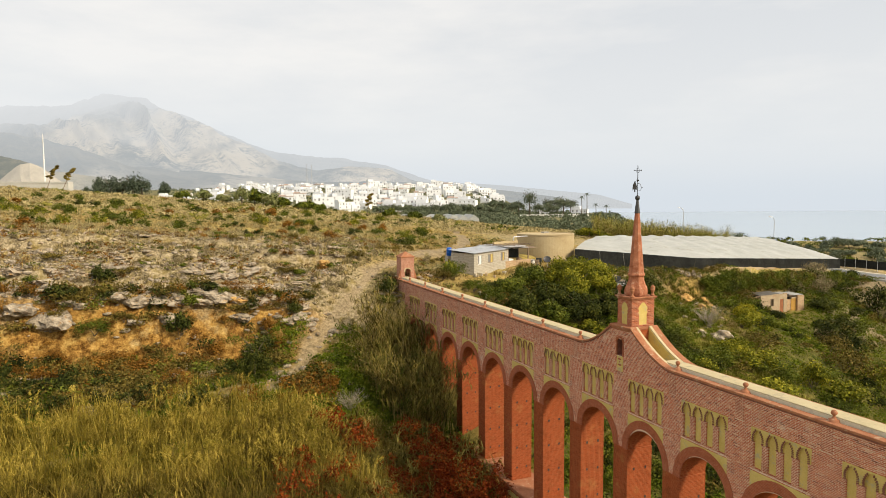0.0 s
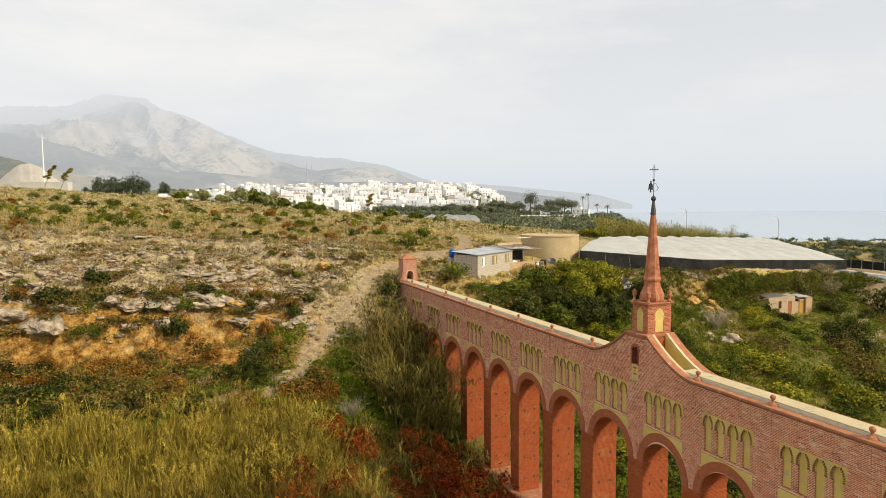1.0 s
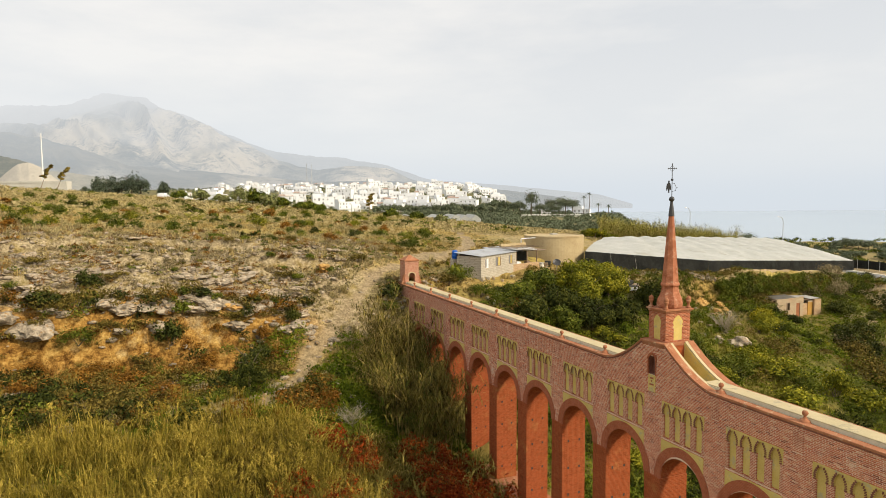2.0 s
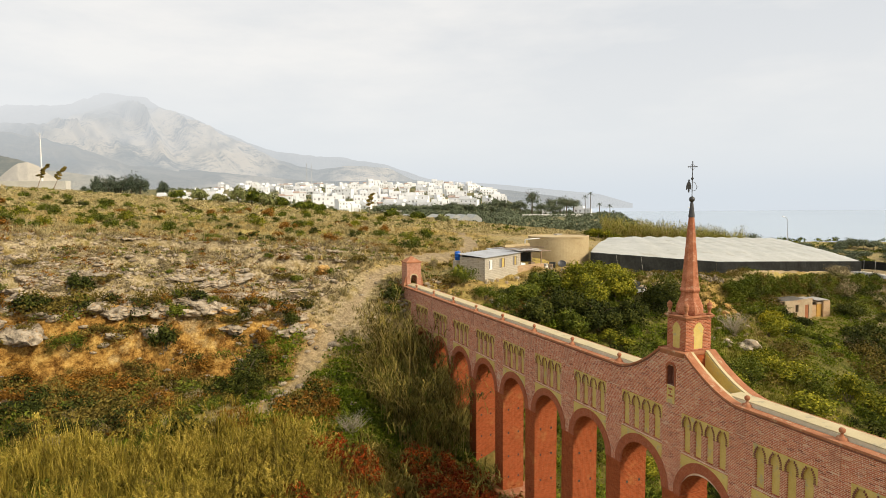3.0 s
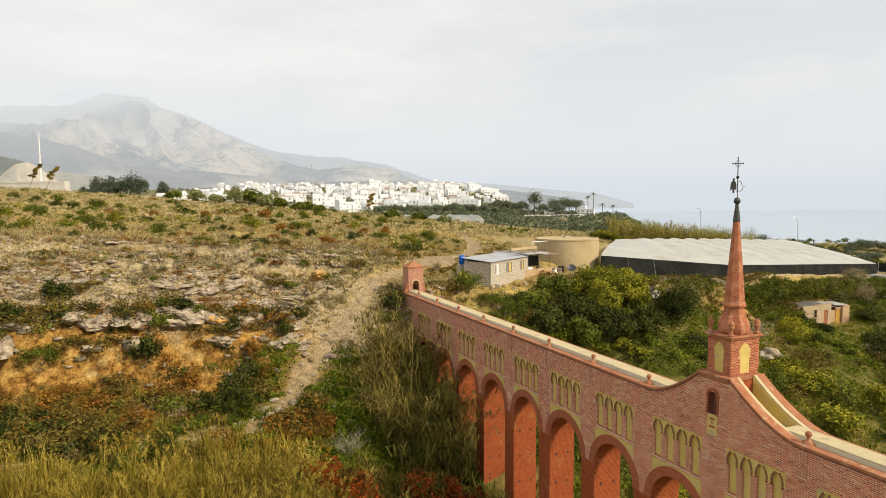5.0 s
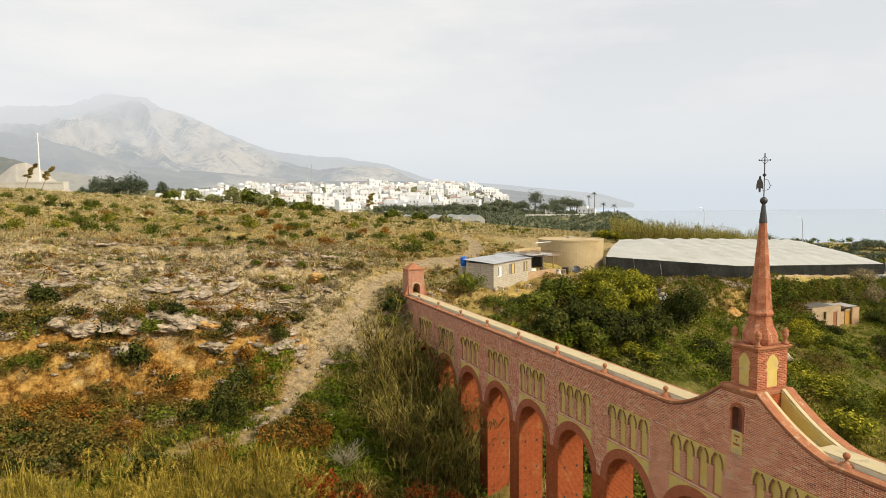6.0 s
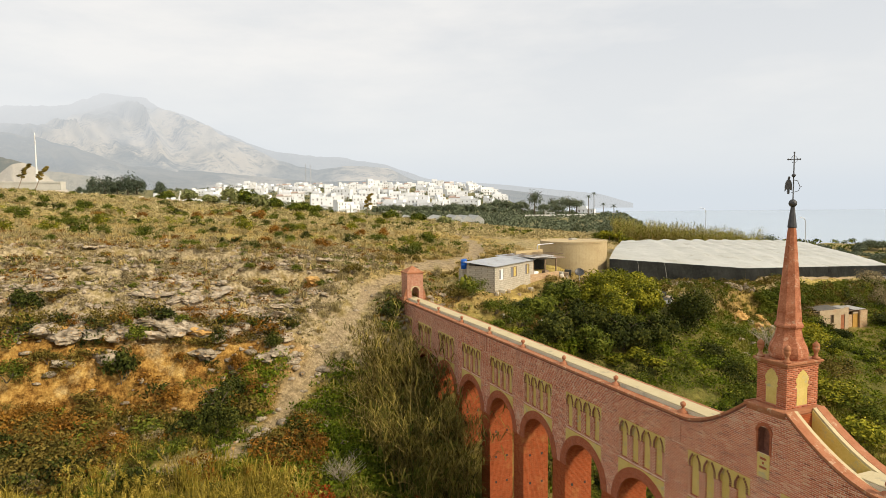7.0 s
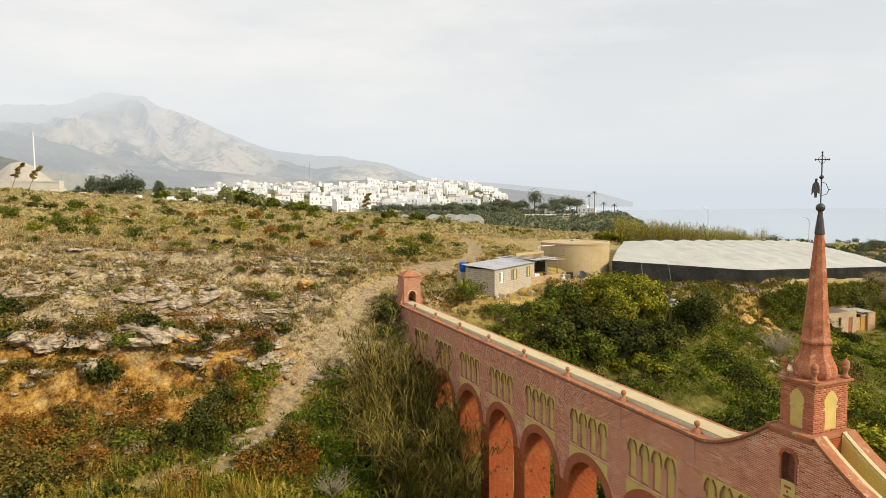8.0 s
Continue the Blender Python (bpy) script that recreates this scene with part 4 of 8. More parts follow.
def foil_panel(bm, w, zb, zt, depth):
    """Yellow niche with a scalloped head, drawn in (y, z)."""
    pts = [(-w, zb), (w, zb)]
    h = zt - zb
    pts += [(w * s, zb + h * t) for t, s in FOIL] + [(-w * s, zb + h * t) for t, s in FOIL[::-1]]
    prism(bm, pts, -depth, depth)
    return bm


for rz, dx, dy in ((0, -HX, 0), (180, HX, 0), (90, 0, -HY), (270, 0, HY)):
    wide = FOIL_W[dy != 0]
    part("turret_niche", foil_panel(bmesh.new(), wide, FOIL_B, FOIL_T, 0.006), M["yellow"], turret, "yellow niche with a scalloped head", m=pose(TX + dx, TY + dy, 0, 0, 0, rz))
urn = lathe(bmesh.new(), [(0.17, 3.57), (0.17, 3.63), (0.1, 3.66), (0.075, 3.78), (0.11, 3.86), (0.15, 3.93), (0.15, 3.98), (0.12, 4.0), (0.15, 4.03), (0.15, 4.1), (0.08, 4.17), (0.03, 4.2), (0.02, 4.24)], 10)
bmesh.ops.scale(urn, vec=(0.86, 0.86, 1.0), verts=urn.verts)
urn_me = bm_mesh("urn", urn, M["terracotta"], True)
for sx in (-1, 1):
    for sy in (-1, 1):
        part("urn", urn_me, None, turret, "small terracotta urn", m=pose(TX + sx * (HX - 0.06), TY + sy * (HY - 0.06), 0))
def coursed(prof, row=0.066, joint=0.012, deep=0.009):
    """A turned profile cut into brick courses with recessed joints."""
    zs = [z for _, z in prof]
    out, z = [], zs[0]
    rad = lambda q: float(np.interp(q, zs, [r for r, _ in prof]))
    while z < zs[-1] - row:
        out += [(rad(z), z), (rad(z + row - joint), z + row - joint), (rad(z + row - joint) - deep, z + row - joint + 0.001), (rad(z + row) - deep, z + row - 0.001)]
        z += row
    return out + [(prof[-1][0], zs[-1])]


SPIRE = [(0.62, 3.57), (0.69, 3.66), (0.7, 3.82), (0.66, 4.02), (0.55, 4.24), (0.475, 4.44), (0.445, 4.62), (0.445, 4.72), (0.51, 4.76), (0.51, 4.86), (0.45, 4.9), (0.145, 8.38)]
spire = part("spire", lathe(bmesh.new(), coursed(SPIRE), 8, TX, TY, math.pi / 8), M["spire"], aqueduct, "eight-sided orange brick spire with a bell foot")
part("spire_cap", lathe(bmesh.new(), [(0.15, 8.38), (0.165, 8.4), (0.07, 9.14), (0.07, 9.2)], 8, TX, TY, math.pi / 8), M["iron"], spire, "black metal cap of the spire")
part("spire_ball", lathe(bmesh.new(), [(0.02, 9.14)] + [(0.145 * math.sin(math.pi * i / 8), 9.27 - 0.145 * math.cos(math.pi * i / 8)) for i in range(1, 8)] + [(0.02, 9.42)], 12, TX, TY), M["iron"], spire, "black metal ball", True)
vane = part("weather_vane", tube(bmesh.new(), [(TX, TY, 9.3), (TX, TY, 11.12)], 0.022), M["iron"], aqueduct, "black iron weather vane with an eagle and a cross")
cross_bm = bmesh.new()
V1 = Vector((0.75, -0.66, 0))
c0 = Vector((TX, TY, 10.86))
tube(cross_bm, [c0 - V1 * 0.2, c0 + V1 * 0.2], 0.016)
for e in (c0 - V1 * 0.2, c0 + V1 * 0.2, c0 + Vector((0, 0, 0.24))):
    lathe(cross_bm, [(0.01, e.z - 0.035), (0.035, e.z), (0.01, e.z + 0.035)], 6, e.x, e.y)
for s in (-1, 1):
    for q in (-1, 1):
        tube(cross_bm, [c0 + V1 * 0.13 * s, c0 + Vector((0, 0, 0.11 * q)) + V1 * 0.05 * s, c0 + Vector((0, 0, 0.15 * q))], 0.008, 4)
part("cross", cross_bm, M["iron"], vane)
part("knob", lathe(bmesh.new(), [(0.01, 10.2), (0.07, 10.26), (0.07, 10.3), (0.01, 10.36)], 8, TX, TY), M["iron"], vane)
arrow = bmesh.new()
tube(arrow, [(TX + V1.x * d, TY + V1.y * d, z) for d, z in ((-0.06, 9.66), (0.05, 9.68), (0.17, 9.72), (0.22, 9.86), (0.28, 9.88))], 0.012, 4)
tube(arrow, [(TX + V1.x * d, TY + V1.y * d, z) for d, z in ((0.0, 10.12), (0.13, 10.08), (0.22, 9.86))], 0.012, 4)
part("vane_arm", arrow, M["iron"], vane)
eagle = bmesh.new()
prof = [(-0.05, -0.42), (0.06, -0.42), (0.07, -0.2), (0.2, -0.26), (0.19, 0.05), (0.13, 0.2), (0.05, 0.27), (0.09, 0.33), (0.05, 0.4), (-0.02, 0.4), (-0.06, 0.33), (-0.05, 0.26), (-0.15, 0.17), (-0.2, -0.02), (-0.21, -0.3), (-0.08, -0.18)]
prism(eagle, [(a * 0.6, b * 0.78) for a, b in prof], -0.015, 0.015)
eb = part("eagle", eagle, M["iron"], vane, "flat dark metal eagle with folded wings", m=Matrix.Translation(Vector((TX, TY, 9.93)) - V1 * 0.16) @ Matrix.Rotation(math.atan2(V1.y, V1.x) - math.pi / 2, 4, "Z"))

# niche and plaque under the turret
niche = boxes((FACE + 0.3, FACE + 0.4, TY - 0.3, TY + 0.3, 0.0, 1.17), (FACE + 0.001, FACE + 0.3, TY - 0.32, TY - 0.26, 0.0, 1.17), (FACE + 0.001, FACE + 0.3, TY + 0.26, TY + 0.32, 0.0, 1.17), (FACE + 0.001, FACE + 0.3, TY - 0.26, TY + 0.26, 0.0, 0.08))
for i in range(10):
    a0, a1 = math.pi * i / 10, math.pi * (i + 1) / 10
    prism(niche, [(TY + 0.26 * math.cos(a0), 0.84 + 0.26 * math.sin(a0)), (TY + 0.26 * math.cos(a0), 1.18), (TY + 0.26 * math.cos(a1), 1.18), (TY + 0.26 * math.cos(a1), 0.84 + 0.26 * math.sin(a1))], FACE - 0.002, FACE + 0.3)
part("niche", niche, M["dark_brick"], aqueduct, "dark arched niche")
nr = bmesh.new()
for i in range(10):
    a0, a1 = math.pi * i / 10, math.pi * (i + 1) / 10
    prism(nr, [(TY + q * math.cos(t), 0.86 + q * math.sin(t)) for t, q in ((a0, 0.26), (a0, 0.38), (a1, 0.38), (a1, 0.26))], FACE - 0.05, FACE + 0.05)
for s in (-1, 1):
    a, b = sorted((TY + s * 0.26, TY + s * 0.33))
    box(nr, FACE - 0.045, FACE + 0.05, a, b, 0.08, 0.86)
part("niche_surround", nr, M["ring"], aqueduct)
plaque = part("plaque", boxes((FACE - 0.03, FACE + 0.02, TY - 0.27, TY + 0.27, -0.84, 0.06), bevel=0.01), M["yellow"], aqueduct, "yellow plaque with worn illegible lettering")
part("lettering", boxes(*[(FACE - 0.036, FACE - 0.02, TY - w, TY + w, z, z + 0.09) for z, w in ((-0.16, 0.14), (-0.32, 0.04), (-0.5, 0.16))]), M["ring"], plaque)

# gatehouse at the hill end of the water channel
EY = PIERS[0] - 1.0
gate = thing("channel_gatehouse", pose(0.76, EY, -0.1), "small terracotta gatehouse with a pyramid roof and an arch", "gatehouse")
gb = bmesh.new()
w = 0.78
pts = [(-w, -0.3), (-0.36, -0.3)] + [(-0.36 * math.cos(math.pi * i / 14), 1.14 + 0.36 * math.sin(math.pi * i / 14)) for i in range(15)] + [(0.36, -0.3), (w, -0.3), (w, 2.75), (-w, 2.75)]
rings = [[gb.verts.new((x, y, z)) for x, z in pts] for y in (-0.8, 0.8)]
gb.faces.new(rings[0])
gb.faces.new(rings[1][::-1])
for i in range(len(pts)):
    j = (i + 1) % len(pts)
    gb.faces.new((rings[0][i], rings[1][i], rings[1][j], rings[0][j]))
gb.normal_update()
bmesh.ops.triangulate(gb, faces=[f for f in gb.faces if len(f.verts) > 4])
part("body", gb, M["gate_brick"], gate)
arch = bmesh.new()
for i in range(10):
    a0, a1 = math.pi * i / 10, math.pi * (i + 1) / 10
    bmv = [arch.verts.new((x, y, z)) for y in (-0.83, -0.7) for x, z in ((0.365 * math.cos(a0), 1.14 + 0.365 * math.sin(a0)), (0.47 * math.cos(a0), 1.14 + 0.47 * math.sin(a0)), (0.47 * math.cos(a1), 1.14 + 0.47 * math.sin(a1)), (0.365 * math.cos(a1), 1.14 + 0.365 * math.sin(a1)))]
    for f in ((0, 1, 2, 3), (7, 6, 5, 4), (0, 4, 5, 1), (1, 5, 6, 2), (2, 6, 7, 3), (3, 7, 4, 0)):
        arch.faces.new([bmv[j] for j in f])
part("arch", arch, M["cream"], gate, "pale arch surround")
rf = boxes((-w - 0.07, w + 0.07, -0.87, 0.87, 2.75, 2.85))
ap = rf.verts.new((0, 0, 3.42))
q = [rf.verts.new(p) for p in ((-w - 0.05, -0.85, 2.85), (w + 0.05, -0.85, 2.85), (w + 0.05, 0.85, 2.85), (-w - 0.05, 0.85, 2.85))]
for i in range(4):
    rf.faces.new((q[i], q[(i + 1) % 4], ap))
part("roof", rf, M["terracotta"], gate, "low pyramid of terracotta tiles")
for k in (-1, 1):
    bt = bmesh.new()
    pts = [(k * w, -0.3), (k * (w + 0.5), -0.3), (k * (w + 0.42), 0.1), (k * (w + 0.1), 1.25), (k * w, 1.35)]
    a = [bt.verts.new((x, -0.72, z)) for x, z in pts]
    b = [bt.verts.new((x, -0.42, z)) for x, z in pts]
    bt.faces.new(a)
    bt.faces.new(b[::-1])
    for i in range(5):
        bt.faces.new((a[i], b[i], b[(i + 1) % 5], a[(i + 1) % 5]))
    part("buttress", bt, M["terracotta"], gate)


# ---------------------------------------------------------------- plants: how they are made
def leaf_cloud(seed, n, radii, leaf, clumps=14, hollow=0.55, lift=0.0, clump_r=0.42, narrow=0.5, droop=0.0):
    """Leaves in clumps about an ellipsoid that stands on the ground; an uneven outline with gaps."""
    rng = np.random.default_rng(abs(seed))
    d = rng.normal(size=(clumps, 3))
    d /= np.linalg.norm(d, axis=1)[:, None]
    d[:, 2] = np.abs(d[:, 2]) * 1.1 - 0.25
    c = d * (hollow + (1 - hollow) * rng.random((clumps, 1))) * 0.72
    size = clump_r * (0.6 + 0.8 * rng.random(clumps))
    k = rng.integers(0, clumps, n)
    o = rng.normal(size=(n, 3))
    o /= np.linalg.norm(o, axis=1)[:, None]
    p = c[k] + o * (size[k] * rng.random(n) ** 0.45)[:, None]
    p = p * np.array(radii)
    p[:, 2] += radii[2] * 0.62 + lift
    p[:, 2] = np.maximum(p[:, 2], 0.02 + lift * 0.5)
    face = o + rng.normal(size=(n, 3)) * 0.55 + np.array([0, 0, 0.25])
    a = np.cross(face, rng.normal(size=(n, 3)))
    a[:, 2] -= droop
    a /= np.linalg.norm(a, axis=1)[:, None]
    b = np.cross(face, a)
    b /= np.linalg.norm(b, axis=1)[:, None]
    L = leaf * (0.6 + 0.8 * rng.random((n, 1)))
    V = np.stack([p - a * L * 0.5, p + b * L * narrow * 0.5, p + a * L * 0.5, p - b * L * narrow * 0.5], 1).reshape(-1, 3)
    return V, np.arange(4 * n).reshape(n, 4)


def blades(seed, n, length, width, spread, lean=0.5, curl=0.5):
    """A tuft of bent grass blades, three triangles each."""
    rng = np.random.default_rng(abs(seed))
    a = rng.random(n) * 2 * np.pi
    r = spread * np.sqrt(rng.random(n))
    b = np.stack([r * np.cos(a), r * np.sin(a), np.zeros(n)], 1)
    h = a + rng.normal(size=n) * 0.9
    out = np.stack([np.cos(h), np.sin(h), np.zeros(n)], 1)
    L = length * (0.55 + 0.6 * rng.random((n, 1)))
    tilt = (lean * rng.random((n, 1)) + 0.05)
    upv = np.array([0, 0, 1.0])
    m = b + L * 0.55 * (upv * (1 - 0.3 * tilt) + out * tilt * 0.6)
    t = m + L * 0.45 * (upv * (1 - tilt * (0.6 + curl)) + out * (tilt + 0.25 * curl))
    s = np.stack([-np.sin(h), np.cos(h), np.zeros(n)], 1) * width * 0.5
    V = np.stack([b - s, b + s, m + s * 0.8, m - s * 0.8, t], 1).reshape(-1, 3)
    i = np.arange(n)[:, None] * 5
    F = np.concatenate([i + np.array([[0, 1, 2]]), i + np.array([[0, 2, 3]]), i + np.array([[3, 2, 4]])], 0)
    return V, F


def scatter(name, templates, xs, ys, scales, seed, material, label, category, sink=0.03, slope=True, zs=None):
    """Many copies of small plants joined into one object that nobody could count."""
    rng = np.random.default_rng(abs(seed))
    n = len(xs)
    z = height(xs, ys) if zs is None else zs
    rot = rng.random(n) * 2 * np.pi
    which = rng.integers(0, len(templates), n)
    VV, FF, base = [], [], 0
    for k, (V, F) in enumerate(templates):
        idx = np.where(which == k)[0]
        if not len(idx):
            continue
        c, s, sc = np.cos(rot[idx])[:, None], np.sin(rot[idx])[:, None], np.asarray(scales)[idx][:, None]
        X = (V[None, :, 0] * c - V[None, :, 1] * s) * sc + xs[idx][:, None]
        Y = (V[None, :, 0] * s + V[None, :, 1] * c) * sc + ys[idx][:, None]
        Z = V[None, :, 2] * sc + (z[idx] - sink)[:, None]
        VV.append(np.stack([X, Y, Z], -1).reshape(-1, 3))
        FF.append((F[None] + (np.arange(len(idx)) * len(V))[:, None, None] + base).reshape(-1, F.shape[1]))
        base += len(idx) * len(V)
    me = np_mesh(name, np.concatenate(VV), np.concatenate(FF))
    me.materials.append(material)
    return tagged(new(name, me), label, category, kind="stuff")


def field(seed, n, x0, x1, y0, y1, keep):
    """n random places in a rectangle, thinned by keep(x, y) in 0..1."""
    rng = np.random.default_rng(abs(seed))
    x, y = x0 + (x1 - x0) * rng.random(n), y0 + (y1 - y0) * rng.random(n)
    k = rng.random(n) < keep(x, y)
    return x[k], y[k]


def plant_mesh(name, VF, mat):
    me = np_mesh(name, *VF)
    me.materials.append(mat)
    return me


def twig_mesh(name, seed, n, size, mat, thick=0.02):
    rng = random.Random(seed)
    bm = bmesh.new()
    for _ in range(n):
        a, t = rng.random() * 6.28, 0.3 + 0.8 * rng.random()
        p = [Vector((0, 0, -0.1))]
        for k in range(3):
            p.append(p[-1] + Vector((math.cos(a) * t, math.sin(a) * t, 1.0 - 0.15 * k)) * size / 3.2 * (0.7 + 0.5 * rng.random()))
            a += rng.uniform(-0.6, 0.6)
        tube(bm, p, [thick, thick * 0.8, thick * 0.5, thick * 0.2], 4)
    return bm_mesh(name, bm, mat)


def bare_bush(seed, n, size, mat):
    """Leafless bush: thin curving twigs that fork."""
    rng = random.Random(seed)
    bm = bmesh.new()
    for _ in range(n):
        a, t = rng.random() * 6.28, 0.15 + 0.9 * rng.random()
        p = [Vector((rng.uniform(-0.2, 0.2), rng.uniform(-0.2, 0.2), -0.1))]
        for k in range(4):
            p.append(p[-1] + Vector((math.cos(a) * t, math.sin(a) * t, 0.95 - 0.12 * k)) * size / 4.4 * (0.6 + 0.6 * rng.random()))
            a += rng.uniform(-0.9, 0.9)
            if k > 0:
                for _ in range(2):
                    b = a + rng.uniform(-1.4, 1.4)
                    q = p[-1] + Vector((math.cos(b) * 0.7, math.sin(b) * 0.7, rng.uniform(0.2, 0.9))) * size * 0.2
                    tube(bm, [p[-1], q], [size * 0.003, size * 0.001], 3)
        tube(bm, p, [size * s for s in (0.008, 0.006, 0.005, 0.003, 0.001)], 4)
    return bm_mesh("crown", bm, mat)


SHRUBS = {}


def shrub_kind(key, seeds, n, radii, leaf, mat, label, **kw):
    stems = twig_mesh("stem", len(SHRUBS) + 3, 6, radii[2] * 1.1, M["bark"], 0.03)
    sets = [[plant_mesh("foliage", leaf_cloud(s + 17 * b, n * (1 + b), radii, leaf * (1 - 0.42 * b), clumps=14 + 10 * b, **kw), M[mat]) for s in seeds] for b in (0, 1)]
    SHRUBS[key] = (sets, stems, label, "bush")


shrub_kind("dark", (1, 2, 3), 1100, (1.0, 1.0, 0.85), 0.17, "leaf_dark", "dense dark green evergreen shrub on the dry slope")
shrub_kind("mid", (4, 5, 6), 900, (1.0, 1.0, 0.8), 0.17, "leaf_mid", "mid-green leafy shrub on the slope")
shrub_kind("olive", (7, 8, 9), 800, (1.0, 1.0, 0.65), 0.13, "leaf_olive", "brownish olive scrub bush on stony ground")
shrub_kind("rust", (10, 11), 800, (1.0, 1.0, 0.7), 0.15, "leaf_rust", "rust-brown dry bush on the bank")
shrub_kind("red", (12, 13), 700, (1.0, 1.0, 0.75), 0.2, "leaf_red", "bush with bright red autumn leaves")
shrub_kind("grey", (14, 15), 800, (1.0, 1.0, 0.6), 0.12, "leaf_grey", "grey-brown dry cushion shrub among stones")
shrub_kind("lime", (16, 17), 900, (1.0, 1.0, 0.8), 0.2, "leaf_lime", "yellow-green leafy shrub on the slope")


def before_shed(x, y):
    """True on the cleared ground in front of the ruined shed."""
    t = np.clip(((x - 69.5) * -13.5 + (y - 46.0) * -11.5) / (13.5 ** 2 + 11.5 ** 2), 0, 1)
    return np.hypot(x - 69.5 + 13.5 * t, y - 46.0 + 11.5 * t) < 5.2


def shrub(key, x, y, s, sz=None, seed=0, group=""):
    if track_dist(np.array([x]), np.array([y]))[0] < 1.6:
        return None
    if before_shed(x, y):
        s, sz = min(s, 1.2), min(sz or s, 0.9)
    sets, stems, label, cat = SHRUBS[key]
    meshes = sets[s > 1.7]
    rng = random.Random(seed + int(x * 71) + int(y * 37))
    ob = thing("shrub", on(x, y, rng.random() * 360, s, 0.06 * s, sz), label, cat, group or key + " shrubs")
    part("foliage", meshes[rng.randrange(len(meshes))], None, ob)
    part("stem", stems, None, ob)
    return ob


def make_tree(name, x, y, h, crown_r, crown_h, mat, label, seed, leaf=0.3, n=2600, lean=0.0, flat=False, z=None):
    rng = random.Random(seed)
    ob = thing(name, Matrix.Translation((x, y, gz(x, y) - 0.15 if z is None else z)) @ Matrix.Rotation(rng.random() * 6.28, 4, "Z"), label, "tree")
    bm = bmesh.new()
    top = h - crown_h * 0.45
    mid = Vector((lean, rng.uniform(-0.2, 0.2), top * 0.55))
    end = Vector((lean * 1.6, 0, top))
    tube(bm, [(0, 0, -0.3), (0.02, 0, 0.2), mid, end], [h * 0.04, h * 0.03, h * 0.022, h * 0.012], 7)
    for k in range(6):
        a = k * 1.05 + rng.random()
        q = end + Vector((math.cos(a) * crown_r * 0.6, math.sin(a) * crown_r * 0.6, crown_h * rng.uniform(-0.1, 0.3)))
        s = mid.lerp(end, rng.uniform(0.2, 0.9))
        tube(bm, [s, s.lerp(q, 0.5) + Vector((0, 0, 0.2)), q], [h * 0.014, h * 0.009, h * 0.003], 5)
    part("trunk", bm, M["bark"], ob)
    V, F = leaf_cloud(seed, n, (crown_r, crown_r, crown_h * 0.62), leaf, clumps=22, hollow=0.45, clump_r=0.36)
    if flat:
        V[:, 2] *= 0.85
    V[:, 2] += h - crown_h
    V[:, 0] += lean
    part("crown", plant_mesh("crown", (V, F), mat), None, ob)
    return ob


def bearing(t, u):
    """A place at u metres along the valley and t times that to the side."""
    return EYE0[0] + FWD[0] * u + SIDE[0] * t * u, EYE0[1] + FWD[1] * u + SIDE[1] * t * u


# ---------------------------------------------------------------- hut, sheds and water tank
HUT = Matrix.Translation((10.7, 42.8, 0.1)) @ Matrix.Rotation(math.atan2(4.8, 7.4), 4, "Z") @ Matrix.Diagonal((1.19, 0.78, 1, 1))
hut = thing("block_hut", HUT, "low hut of bare concrete blocks with a corrugated metal roof", "hut")
hw = boxes((0, 7.4, 0, 0.22, -1.6, 0.9), (0, 0.8, 0, 0.22, 0.9, 2.35), (1.55, 2.9, 0, 0.22, 0.9, 2.35), (4.05, 5.75, 0, 0.22, 0.9, 2.35), (6.6, 7.4, 0, 0.22, 0.9, 2.35),
           (0.8, 1.55, 0, 0.22, 2.05, 2.35), (2.9, 4.05, 0, 0.22, 2.05, 2.35), (5.75, 6.6, 0, 0.22, 2.05, 2.35),
           (0, 0.22, 0.22, 4.4, -1.6, 2.35), (7.18, 7.4, 0.22, 4.4, -1.6, 2.35), (0.22, 7.18, 4.18, 4.4, -1.6, 2.6))
part("wall", hw, M["block"], hut)
part("floor_slab", boxes((0.22, 7.18, 0.22, 4.18, -0.4, -0.1)), M["grey"], hut)


def corrugated(x0, x1, y0, y1, za, zb, pitch=0.3, amp=0.025, t=0.02):
    """Corrugated sheet, waves across x, from height za at y0 to zb at y1."""
    bm = bmesh.new()
    n = max(4, int((x1 - x0) / pitch * 4))
    rows = []
    for y, z in ((y0, za), (y1, zb)):
        for dz in (0, t):
            rows.append([bm.verts.new((x0 + (x1 - x0) * i / n, y, z + dz + amp * math.sin(2 * math.pi * i / 4))) for i in range(n + 1)])
    for i in range(n):
        for a, b in ((0, 2), (3, 1), (1, 0), (2, 3)):
            bm.faces.new((rows[a][i], rows[a][i + 1], rows[b][i + 1], rows[b][i]))
    return bm


for k in range(4):
    part("roof_sheet", corrugated(-0.25 + k * 1.98, 1.75 + k * 1.98, -0.3, 4.7, 2.4 + 0.01 * (k % 2), 2.72 + 0.01 * (k % 2)), M["tin"], hut, "grey corrugated metal roof sheet")
